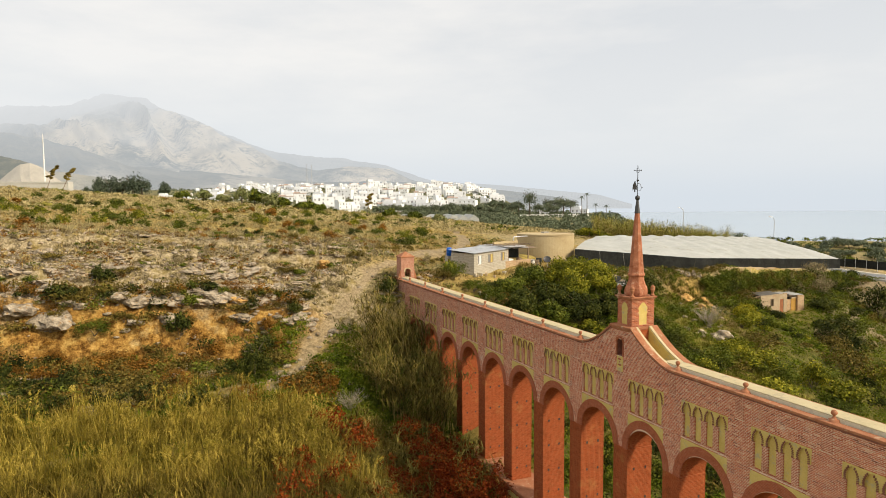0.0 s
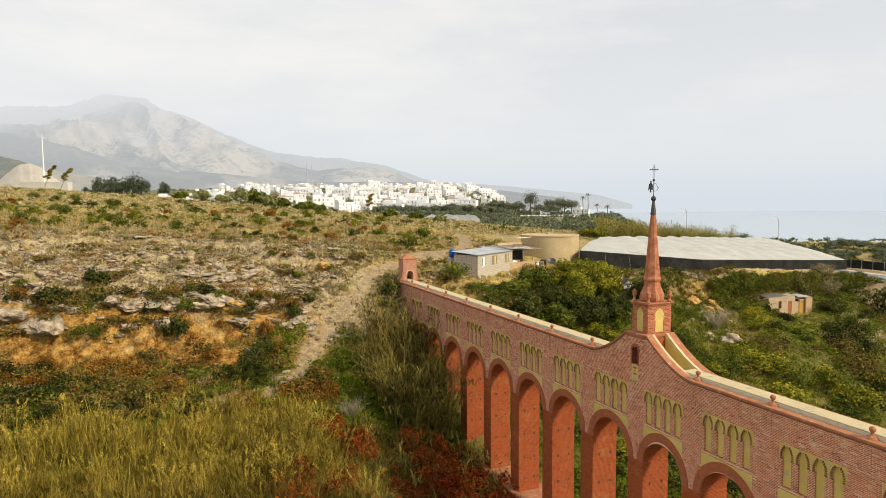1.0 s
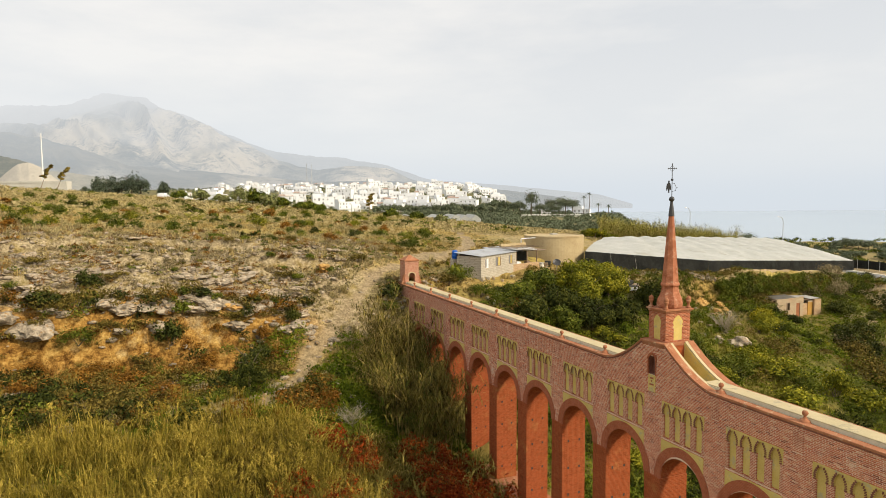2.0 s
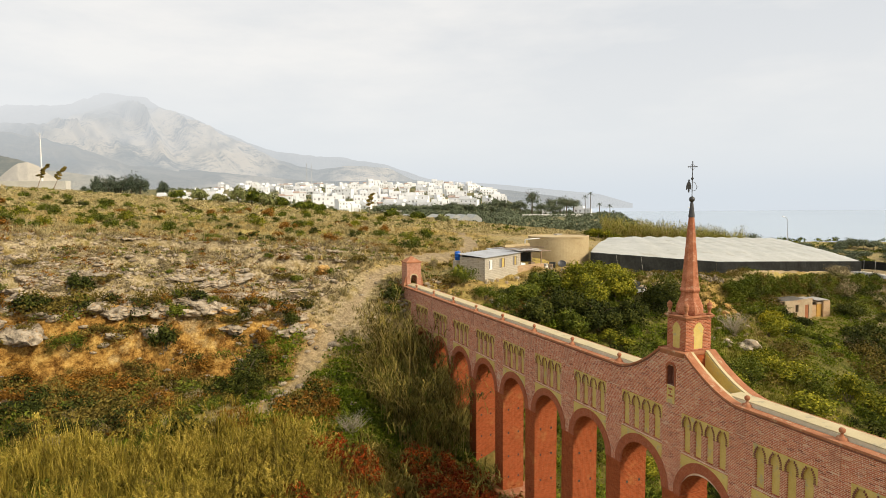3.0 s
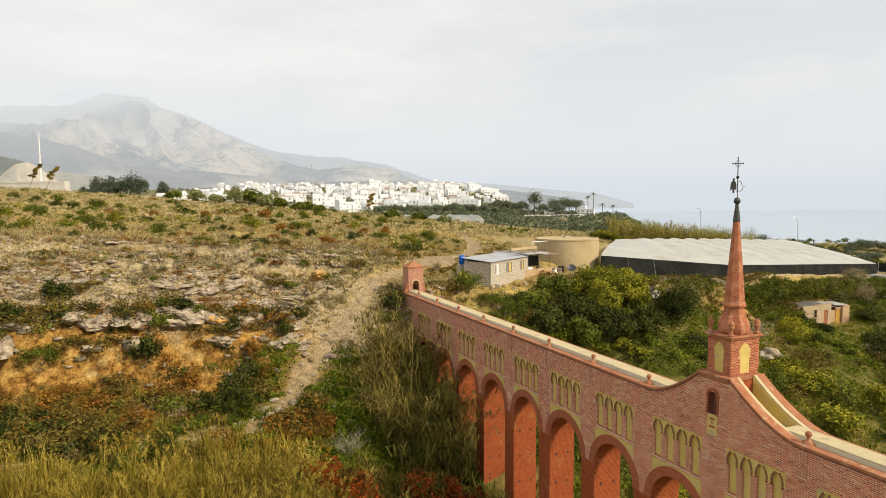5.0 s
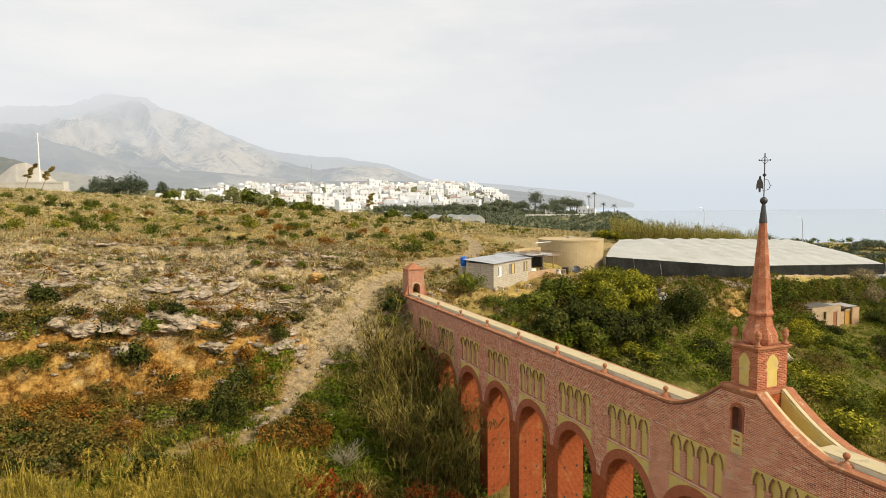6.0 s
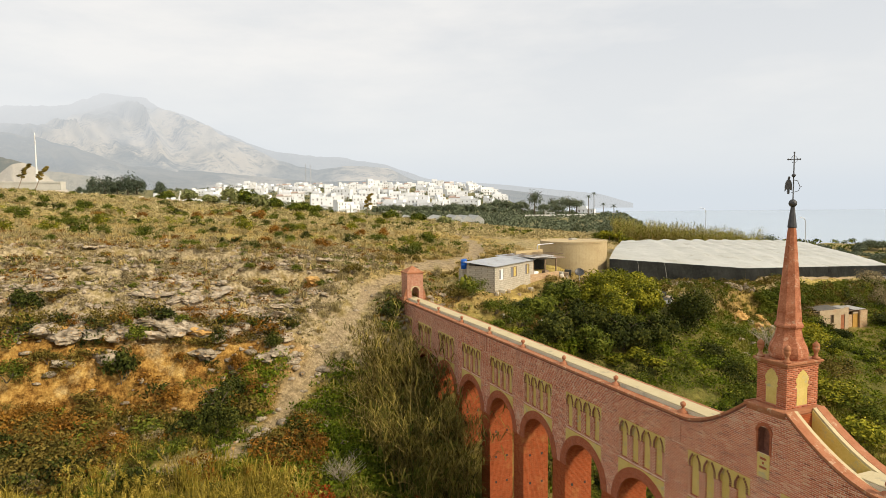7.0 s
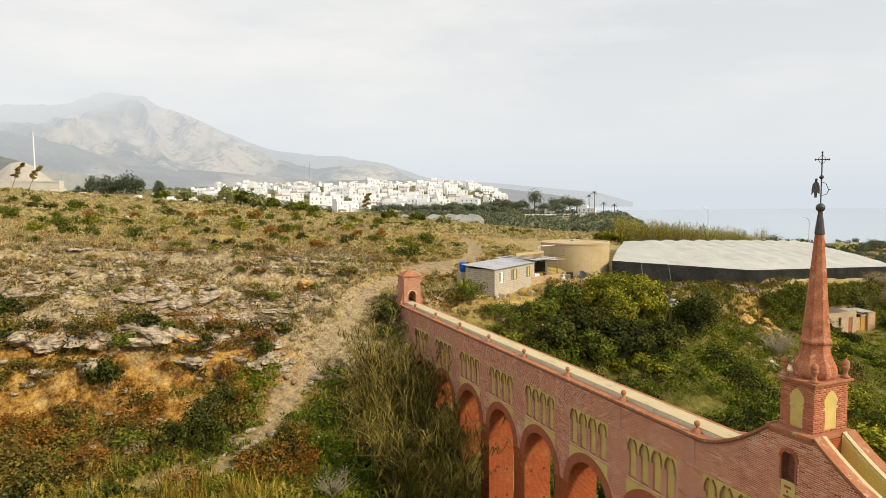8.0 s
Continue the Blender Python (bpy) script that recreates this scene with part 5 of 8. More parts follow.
for x0, x1 in ((0.8, 1.55), (2.9, 4.05), (5.75, 6.6)):
    wn = part("window", boxes((x0, x1, 0.06, 0.16, 0.9, 0.97), (x0, x1, 0.06, 0.16, 1.98, 2.05), (x0, x0 + 0.07, 0.06, 0.16, 0.97, 1.98), (x1 - 0.07, x1, 0.06, 0.16, 0.97, 1.98), ((x0 + x1) / 2 - 0.04, (x0 + x1) / 2 + 0.04, 0.06, 0.16, 0.97, 1.98)), M["white"] if x0 < 2 else M["wood"], hut, "pale framed window" if x0 < 2 else "boarded window with a yellowed panel")
    part("pane", boxes((x0 + 0.07, (x0 + x1) / 2 - 0.04, 0.1, 0.12, 0.97, 1.98)), M["glass_dark"], wn)
    part("pane", boxes(((x0 + x1) / 2 + 0.04, x1 - 0.07, 0.1, 0.12, 0.97, 1.98)), M["white"] if x0 < 2 else M["yellow"], wn)

bar = thing("barrel", Matrix.Translation((9.0, 46.7, gz(9.0, 46.7))), "bright blue plastic water barrel on a block stand", "barrel")
BZ = 2.0 - gz(9.0, 46.7)
part("stand", boxes((-0.42, 0.42, -0.42, 0.42, -0.3, BZ)), M["block"], bar)
part("drum", lathe(bmesh.new(), [(r, BZ - 1.0 + z) for r, z in ((0.3, 1.0), (0.34, 1.05), (0.34, 1.35), (0.36, 1.37), (0.36, 1.42), (0.34, 1.44), (0.34, 1.7), (0.36, 1.72), (0.36, 1.77), (0.34, 1.8), (0.33, 1.98), (0.26, 2.04), (0.12, 2.05))], 18), M["blue"], bar, "", True)
part("bung", lathe(bmesh.new(), [(0.05, BZ + 1.04), (0.05, BZ + 1.1)], 8, 0.12, 0), M["blue"], bar)

tank = thing("water_tank", pose(28.9, 55.6, 0.0), "large round rendered concrete irrigation tank, ochre and stained", "water tank")
tb = lathe(bmesh.new(), [(4.3, -1.5), (4.3, 3.72), (4.36, 3.75), (4.36, 3.95), (4.05, 3.95), (4.05, 3.45)], 64)
part("shell", tb, M["tank"], tank, "", False)
part("lid", lathe(bmesh.new(), [(4.05, 3.86), (3.0, 3.92), (0.8, 4.0), (0.05, 4.01)], 40), M["tank"], tank)
part("hatch", boxes((-0.5, 0.4, -0.4, 0.4, 3.95, 4.2), bevel=0.03), M["grey"], tank)
pipe = thing("pipe", pose(22.2, 53.5, 0), "pale bent water pipe beside the tank", "pipe")
part("pipe_run", tube(bmesh.new(), [(0, 0, 0.2), (0, 0, 3.55), (0.08, 0.02, 3.66), (0.2, 0.04, 3.7), (2.9, 0.6, 3.72)], 0.07, 8), M["steel"], pipe)

shed = thing("lean_to_shed", Matrix.Translation((18.0, 47.6, 0.1)) @ Matrix.Rotation(math.atan2(2.6, 7.4), 4, "Z"), "patched lean-to shed with a sheet roof and cluttered open front", "shed")
part("back_wall", boxes((0, 5.6, 3.0, 3.2, -1.0, 2.4), (0, 0.2, 1.0, 3.0, -1.0, 2.3)), M["block"], shed)
part("front_wall", boxes((-0.6, 4.6, -0.2, 0.0, -1.5, 0.75)), M["ruin_brick"], shed, "low rough orange brick wall")
for x in (0.4, 2.6, 4.6):
    part("post", boxes((x - 0.06, x + 0.06, 0.2, 0.32, -0.5, 2.35)), M["wood"], shed)
part("roof_sheet", corrugated(-1.6, 2.0, 0.4, 4.4, 2.55, 2.75), M["tin"], shed, "grey corrugated sheet")
part("roof_sheet", corrugated(1.3, 4.4, 0.0, 3.6, 2.36, 2.5), M["old_sheet"], shed, "pale whitish roof sheet")
part("roof_sheet", corrugated(3.7, 6.6, 0.2, 3.0, 2.22, 2.42), M["wood"], shed, "brown weathered roof sheet")
part("parapet", boxes((1.0, 6.0, 3.4, 3.6, 2.4, 3.1)), M["tank"], shed, "ochre rendered wall behind the roof")
# near-black panel added to stand in for the shade under the roof
part("inner_wall", boxes((0.25, 5.4, 2.7, 2.95, -0.4, 2.3)), M["net_dark"], shed, "dark panel added for the shade inside the shed")
part("ragged_cover", corrugated(-0.4, 3.4, -0.5, 1.4, 2.62, 2.7, 0.5, 0.06), M["old_sheet"], shed, "ragged pale cover on the roof edge")
for k in range(7):
    part("roof_batten", boxes((-1.2 + k * 1.05, -1.12 + k * 1.05, -0.4 - 0.1 * (k % 3), 3.8, 2.78, 2.84)), M["wood"], shed)
rng = random.Random(5)
for nm, x, y, s, mt in (("sack", 0.7, 0.5, 0.7, "white"), ("sack", 2.9, 0.4, 0.5, "white"), ("crate", 3.9, 0.3, 0.5, "cream_wall"), ("sack", 5.0, -0.3, 0.45, "cream_wall"), ("crate", 5.9, 0.5, 0.5, "white"), ("panel_board", 6.9, 0.2, 0.8, "net_dark"), ("sack", 1.3, 0.9, 0.8, "white"), ("crate", 3.3, 0.8, 0.6, "wood"), ("sack", 2.2, 1.3, 0.6, "cream_wall"), ("crate", 5.3, 0.2, 0.7, "grey"), ("panel_board", 6.2, 0.0, 0.6, "wood"), ("sack", 4.2, 0.6, 0.5, "white")):
    b = boxes((-s / 2, s / 2, -s / 2, s / 2, 0, s), bevel=0.12 * s if nm == "sack" else 0.02)
    wx = shed.matrix_basis @ Vector((x, y, -0.1))
    o = tagged(new(nm, bm_mesh(nm, b, M[mt], nm == "sack")), {"sack": "bulging pale plastic sack by the shed", "crate": "weathered wooden crate by the shed", "panel_board": "dark board leaning by the shed"}[nm], nm.split("_")[0])
    o.matrix_basis = Matrix.Translation((wx.x, wx.y, max(gz(wx.x, wx.y), 0.0) - 0.02)) @ Matrix.Rotation(rng.random(), 4, "Z")

dish = thing("satellite_dish", Matrix.Translation((23.4, 46.2, gz(23.4, 46.2))), "dark tilted satellite dish on a short post", "dish")
part("post", tube(bmesh.new(), [(0, 0, -0.3), (0, 0, 1.2)], 0.04, 6), M["steel"], dish)
db = lathe(bmesh.new(), [(0.04, 0.0), (0.3, 0.05), (0.52, 0.16), (0.54, 0.17), (0.52, 0.19), (0.3, 0.08), (0.04, 0.03)], 18)
part("bowl", db, M["iron"], dish, m=Matrix.Translation((0, 0, 1.2)) @ Euler((0.7, -0.5, 0)).to_matrix().to_4x4())
rb = random.Random(66)
for k in range(40):
    x, y = (rb.uniform(9.6, 20), rb.uniform(38.8, 43.5)) if k < 26 else (rb.uniform(22, 31), rb.uniform(45.5, 49))
    w, d, h = rb.uniform(0.25, 0.7), rb.uniform(0.2, 0.45), rb.uniform(0.2, 0.4)
    o = tagged(new("rubble_block", bm_mesh("rubble_block", boxes((-w / 2, w / 2, -d / 2, d / 2, -0.15, h), bevel=0.05), M["block" if k % 3 else "ruin_plaster"])), "broken building block lying in the weeds by the hut", "rubble", "rubble blocks")
    o.matrix_basis = Matrix.Translation((x, y, gz(x, y))) @ Euler((rb.uniform(-0.4, 0.4), rb.uniform(-0.4, 0.4), rb.random() * 6)).to_matrix().to_4x4()

# ---------------------------------------------------------------- plantation under netting
GA, GB, GC = Vector((30.6, 50.2, 1.82)), Vector((52.1, 48.8, -0.3)), Vector((112, 68, -4.5))
GA2, GC2 = Vector((58.6, 83.5, 1.3)), Vector((124, 96, -2.0))
nethouse = thing("nethouse", pose(0, 0, 0), "large net-covered plantation with pale roof netting and dark side nets", "greenhouse")


def near_edge(s):
    return GA.lerp(GB, s / 0.25) if s < 0.25 else GB.lerp(GC, (s - 0.25) / 0.75)


def net_roof():
    n, k = 70, 26
    V = []
    for j in range(k + 1):
        w = j / k
        for i in range(n + 1):
            s = i / n
            p = near_edge(s).lerp(GA2.lerp(GC2, s), w)
            bays = abs(math.sin(math.pi * s * 13)) * 0.28 + abs(math.sin(math.pi * w * 5 + s * 2)) * 0.3
            p.z += bays * min(1, w * 6) * min(1, s * 9) * min(1, (1 - s) * 9) + 0.35 * math.sin(math.pi * min(w * 1.3, 1)) * (1 - 0.5 * s)
            p.z += 0.12 * noise.noise(Vector((s * 40, w * 14, 0)))
            V.append(p)
    i = np.arange((n + 1) * (k + 1)).reshape(k + 1, n + 1)
    F = np.stack([i[:-1, :-1], i[:-1, 1:], i[1:, 1:], i[1:, :-1]], -1).reshape(-1, 4)
    me = np_mesh("roof_net", np.array([tuple(v) for v in V]), F)
    me.materials.append(M["net_white"])
    part("roof_net", me, None, nethouse, "pale whitish roof netting sagging between wires")


net_roof()


def net_wall(a, b, name, h, n, mat, label):
    bm = bmesh.new()
    prev = None
    side = (b - a).cross(Vector((0, 0, 1))).normalized()
    for i in range(n + 1):
        p = a.lerp(b, i / n) + side * (0.05 * math.sin(i * 1.9) + 0.04)
        q = Vector((p.x, p.y, p.z - h - 0.15))
        cur = (bm.verts.new(p + Vector((0, 0, 0.03))), bm.verts.new(p.lerp(q, 0.5) + side * 0.1 * math.sin(i)), bm.verts.new(q))
        if prev:
            for j in range(2):
                bm.faces.new((prev[j], cur[j], cur[j + 1], prev[j + 1]))
        prev = cur
    r = bmesh.ops.solidify(bm, geom=list(bm.faces), thickness=0.03)
    return part(name, bm, mat, nethouse, label)


net_wall(GA, GB, "side_net", 2.75, 18, M["net_dark"], "dark green-black side netting")
net_wall(GB, GC, "side_net", 1.9, 40, M["net_dark"], "dark green-black side netting")
net_wall(GC, GC2, "side_net", 1.8, 14, M["net_dark"], "dark green-black side netting")
net_wall(GA, GA2, "side_net", 1.8, 20, M["net_dark"], "dark green-black side netting")
for i in range(22):
    p = near_edge(i / 21)
    part("post", tube(bmesh.new(), [(p.x, p.y + 0.25, gz(p.x, p.y) - 0.3), (p.x, p.y + 0.25, p.z + 0.02)], 0.045, 6), M["wood"], nethouse)
    if i in (1, 2):
        part("stay_wire", tube(bmesh.new(), [(p.x, p.y - 0.1, p.z), (p.x - 0.5, p.y - 1.3, gz(p.x - 0.5, p.y - 1.3) - 0.05)], 0.014, 4), M["grey"], nethouse)

# terrace wall of dry stone below the nets
rocks = []
for s in range(6):
    bm = bmesh.new()
    bmesh.ops.create_icosphere(bm, subdivisions=3, radius=1)
    for v in bm.verts:
        d = noise.noise(v.co * 1.1 + Vector((s * 7.7, 0, 0))) * 0.55 + noise.noise(v.co * 2.7 + Vector((0, s * 3.1, 0))) * 0.3 + noise.noise(v.co * 6.5 + Vector((s, 0, 5))) * 0.16
        v.co = Vector((v.co.x * 1.15, v.co.y * 0.95, v.co.z * 0.72)) * (1 + d)
    rocks.append(bm)
rock_me = [bm_mesh("rock", b.copy(), M["stone"]) for b in rocks]
rock_och = [bm_mesh("rock", b, M["ochre_rock"]) for b in rocks]


def rock(x, y, s, seed, mats=None, sink=0.3, label="weathered grey limestone boulder on the bank", group="boulders", flat=1.0):
    rg = random.Random(seed)
    me = (mats or rock_me)[rg.randrange(6)]
    ob = tagged(new("rock", me), label, "rock", group)
    ob.matrix_basis = Matrix.Translation((x, y, gz(x, y) - sink * s + 0.35 * s)) @ Euler((rg.uniform(-0.3, 0.3), rg.uniform(-0.3, 0.3), rg.random() * 6.28)).to_matrix().to_4x4() @ Matrix.Diagonal((s, s, s * flat, 1))
    return ob


terrace = tagged(new("terrace_wall", None), "low dry-stone terrace wall of small pale rubble", "wall", kind="structure")
rg = random.Random(3)
for i in range(280):
    s = rg.random()
    p = Vector((33, 48.2, 0)).lerp(Vector((51, 46.5, 0)), s)
    o = part("stone", rock_me[rg.randrange(6)], None, terrace)
    k = rg.uniform(0.18, 0.4)
    o.matrix_basis = Matrix.Translation((p.x, p.y + rg.uniform(-0.15, 0.15), gz(p.x, p.y + 0.3) + rg.uniform(-0.7, 0.25))) @ Euler((rg.random() * 3, rg.random() * 3, rg.random() * 3)).to_matrix().to_4x4() @ Matrix.Diagonal((k, k, k, 1))


def ledge_strip(name, a, b, n, w, dz, mat, label, cat):
    """A narrow pale track that follows the ground."""
    a, b = Vector(a), Vector(b)
    side = (b - a).cross(Vector((0, 0, 1))).normalized() * w
    V, F = [], []
    for i in range(n + 1):
        p = a.lerp(b, i / n)
        for q in (-1, -0.3, 0.3, 1):
            c = p + side * q * (0.8 + 0.3 * math.sin(i * 1.3 + q))
            V.append((c.x, c.y, gz(c.x, c.y) + dz))
    for i in range(n):
        for j in range(3):
            F.append((i * 4 + j, i * 4 + j + 1, i * 4 + j + 5, i * 4 + j + 4))
    me = np_mesh(name, np.array(V), np.array(F))
    me.materials.append(mat)
    return tagged(new(name, me), label, cat, kind="structure")


ledge_strip("trim_ledge", (32, 49.2, 0), (52, 47.9, 0), 40, 0.5, 0.06, M["bare_earth"], "pale bare earth ledge along the foot of the dark net", "ledge")
ledge_strip("trim_terrace", (54.5, 48.6, 0), (111, 66.6, 0), 90, 0.85, 0.06, M["bare_earth"], "pale bare earth ledge below the nets", "ledge")


def ribbon(name, o0, o1, z0, z1, mat, label, cat):
    """A strip with thickness along the road between two offsets from its middle."""
    pts = [Vector((x, y, 0)) for x, y in ROAD]
    fine = [a.lerp(b, k / 6) for a, b in zip(pts, pts[1:]) for k in range(6)] + [pts[-1]]
    bm = bmesh.new()
    rows = []
    for i, p in enumerate(fine):
        d = (fine[min(i + 1, len(fine) - 1)] - fine[max(i - 1, 0)]).normalized()
        s = Vector((-d.y, d.x, 0))
        rows.append([bm.verts.new((*(p + s * o).xy, z)) for o, z in ((o0, z0), (o1, z0), (o1, z1), (o0, z1))])
    for a, b in zip(rows, rows[1:]):
        for k in range(4):
            bm.faces.new((a[k], b[k], b[(k + 1) % 4], a[(k + 1) % 4]))
    bm.faces.new(rows[0])
    bm.faces.new(rows[-1][::-1])
    return tagged(new(name, bm_mesh(name, bm, mat)), label, cat, kind="structure")


ribbon("road", -4.6, 4.6, -8.4, -8.0, M["asphalt"], "grey asphalt road bending round the plantation", "road")
ribbon("kerb_inner", 4.6, 5.4, -8.4, -7.85, M["cream_wall"], "pale kerb beside the road", "kerb")
ribbon("kerb_outer", -5.0, -4.6, -8.4, -7.87, M["grey"], "grey kerb beside the road", "kerb")
fence = thing("fence", pose(0, 0, 0), "dark blue-black mesh fence along the road", "fence")
fm = Vector((0.05, -1, 0)).normalized()
for i in range(14):
    a = Vector((128.6, 84, 0)) + fm * 2.6 * i
    b = a + fm * 2.55
    za, zb = gz(a.x, a.y), gz(b.x, b.y)
    za, zb = max(za, -8.2), max(zb, -8.2)
    bm = bmesh.new()
    lo, hi = [bm.verts.new((p.x, p.y, z + 0.15)) for p, z in ((a, za), (b, zb))], [bm.verts.new((p.x, p.y, z + 2.1)) for p, z in ((b, zb), (a, za))]
    bm.faces.new(lo + hi)
    bmesh.ops.solidify(bm, geom=list(bm.faces), thickness=0.04)
    part("fence_panel", bm, M["net_dark"], fence)
    part("post", tube(bmesh.new(), [(a.x, a.y, za - 0.3), (a.x, a.y, za + 2.25)], 0.06, 6), M["steel"], fence)

# street lamps beyond the nets
for t, u, h in ((0.535, 185, 10.5), (0.388, 200, 10.5)):
    x, y = bearing(t, u)
    lp = thing("street_lamp", on(x, y, 0), "tall curved galvanised street lamp", "street lamp", "street lamps")
    part("pole", tube(bmesh.new(), [(0, 0, -0.3), (0, 0, h * 0.8), (-0.1, 0, h * 0.9), (-0.5, 0.1, h * 0.97), (-1.3, 0.3, h)], [0.11, 0.09, 0.08, 0.07, 0.06], 8), M["steel"], lp)
    part("lamp_head", lathe(bmesh.new(), [(0.1, h - 0.12), (0.28, h - 0.06), (0.26, h + 0.06), (0.05, h + 0.12)], 8, -1.6, 0.36), M["white"], lp)

# ---------------------------------------------------------------- ruined shed on the lower ledge
RUIN = Matrix.Translation((64.4, 46.9, -9.6)) @ Matrix.Rotation(radians(-3), 4, "Z")
ruin = thing("ruined_shed", RUIN, "half-ruined tan block shed with a broken sheet roof", "shed")
for wb, mt in (((0, 0.25, 0.25, 3.3, -1.0, 2.35), "ruin_brick"), ((0, 2.0, 0, 0.25, -1.0, 2.75), "ruin_plaster"), ((2.0, 2.75, 0, 0.25, -1.0, 0.9), "ruin_plaster"), ((2.0, 2.75, 0, 0.25, 2.1, 2.75), "ruin_plaster"), ((2.75, 4.1, 0, 0.25, -1.0, 2.85), "ruin_plaster"),
               ((4.1, 4.9, 0, 0.25, 2.0, 2.85), "ruin_plaster"), ((4.9, 5.6, 0, 0.25, -1.0, 2.95), "ruin_plaster"), ((5.35, 5.6, 0.25, 3.3, -1.0, 2.5), "ruin_brick"), ((5.6, 7.0, 0.5, 0.75, -1.0, 1.75), "ruin_brick"),
               ((8.1, 9.5, 0.1, 0.35, -1.0, 2.35), "ruin_brick"), ((9.25, 9.5, 0.35, 3.3, -1.0, 2.25), "ruin_brick"), ((0.25, 9.25, 3.05, 3.3, -1.0, 2.5), "ruin_brick"), ((7.0, 8.1, 0.35, 0.6, 1.9, 2.1), "ruin_plaster")):
    part("wall", boxes(wb), M[mt], ruin)
part("roof_sheet", corrugated(0.9, 5.5, 1.2, 3.6, 2.6, 2.8), M["dark_sheet"], ruin, "dull dark grey sheet roof sagging inward")
part("roof_sheet", corrugated(0.1, 0.8, 2.3, 3.5, 2.5, 2.7), M["dark_sheet"], ruin, "short broken dark roof sheet")
part("roof_sheet", corrugated(5.7, 7.6, 1.3, 3.4, 2.5, 2.62), M["old_sheet"], ruin, "pale torn roof sheet")
part("roof_sheet", corrugated(7.4, 9.7, 0.5, 3.4, 2.4, 2.5), M["old_sheet"], ruin, "pale whitish roof sheet")
part("beam", boxes((0.1, 5.5, 1.1, 1.24, 2.44, 2.58)), M["wood"], ruin)
part("beam", boxes((5.6, 9.4, 0.75, 0.87, 2.2, 2.32)), M["wood"], ruin)
part("door", boxes((4.12, 4.88, 0.08, 0.16, -0.2, 2.0)), M["rust"], ruin, "rusty red-brown door")
part("gate", boxes((7.02, 8.08, 0.42, 0.5, -0.2, 1.9)), M["gate_wood"], ruin, "yellow-brown sheet gate")
part("shutter", boxes((2.05, 2.3, 0.05, 0.2, 0.95, 2.05)), M["wood"], ruin)
# the ruin's dark void is a near-black panel before the back wall
part("inner_wall", boxes((0.3, 9.2, 2.9, 3.02, -0.4, 2.3)), M["net_dark"], ruin, "dark panel added for the shade inside the shed")
for nm, dx, dy, s, mt, a in (("scrap_sheet", -2.2, 0.6, 1.3, "rust", 25), ("scrap_sheet", -1.4, -0.6, 1.0, "tin", -20), ("plank", -2.8, -0.2, 1.7, "dead", 42), ("scrap_sheet", -0.8, 1.6, 0.9, "white", 40)):
    o = tagged(new(nm, bm_mesh(nm, boxes((-0.05, 0.05, -0.35 * s, 0.35 * s, -0.1, 1.1 * s)) if nm != "plank" else boxes((-0.05, 0.05, -0.1, 0.1, -0.2, 2.6)), M[mt])), "weathered scrap leaning by the ruined shed", "scrap")
    p = RUIN @ Vector((dx, dy, 0))
    o.matrix_basis = Matrix.Translation((p.x, p.y, gz(p.x, p.y))) @ Euler((0, radians(a), radians(a * 2))).to_matrix().to_4x4()

# derelict vehicle and boulders under the terrace
bx, by = 32.6, 42.8
rock(bx - 0.2, by + 1.2, 1.5, 4, sink=0.25, label="large pale limestone boulder above a wreck")
car = thing("derelict_van", on(bx, by, 12, 1.0, 0.1), "rusted dark derelict van half hidden in scrub", "van")
part("body", boxes((-1.1, 1.1, -0.6, 2.2, 0.35, 1.0), (-1.0, 1.0, 0.2, 2.2, 1.0, 1.65), bevel=0.1), M["net_dark"], car)
part("grille", boxes((-0.8, 0.8, -0.66, -0.58, 0.45, 0.85)), M["steel"], car)
for sx in (-0.95, 0.95):
    for sy in (-0.1, 1.7):
        wl = part("wheel", lathe(bmesh.new(), [(0.05, -0.12), (0.33, -0.12), (0.36, -0.06), (0.36, 0.06), (0.33, 0.12), (0.05, 0.12)], 16), M["iron"], car, m=pose(sx, sy, 0.36, 0, 90, 0))
for x, y, s, sd in ((41.5, 36.4, 0.8, 1), (44.2, 35.4, 1.5, 2), (39.5, 37.2, 0.5, 3), (45.5, 43.5, 1.0, 7), (47, 42, 0.8, 8), (49, 43.5, 0.9, 9), (14, 40, 0.9, 10), (15.5, 39.2, 1.2, 11), (13, 38.6, 0.8, 12)):
    rock(x, y, s, sd, rock_och if x > 45 or x < 20 else None)


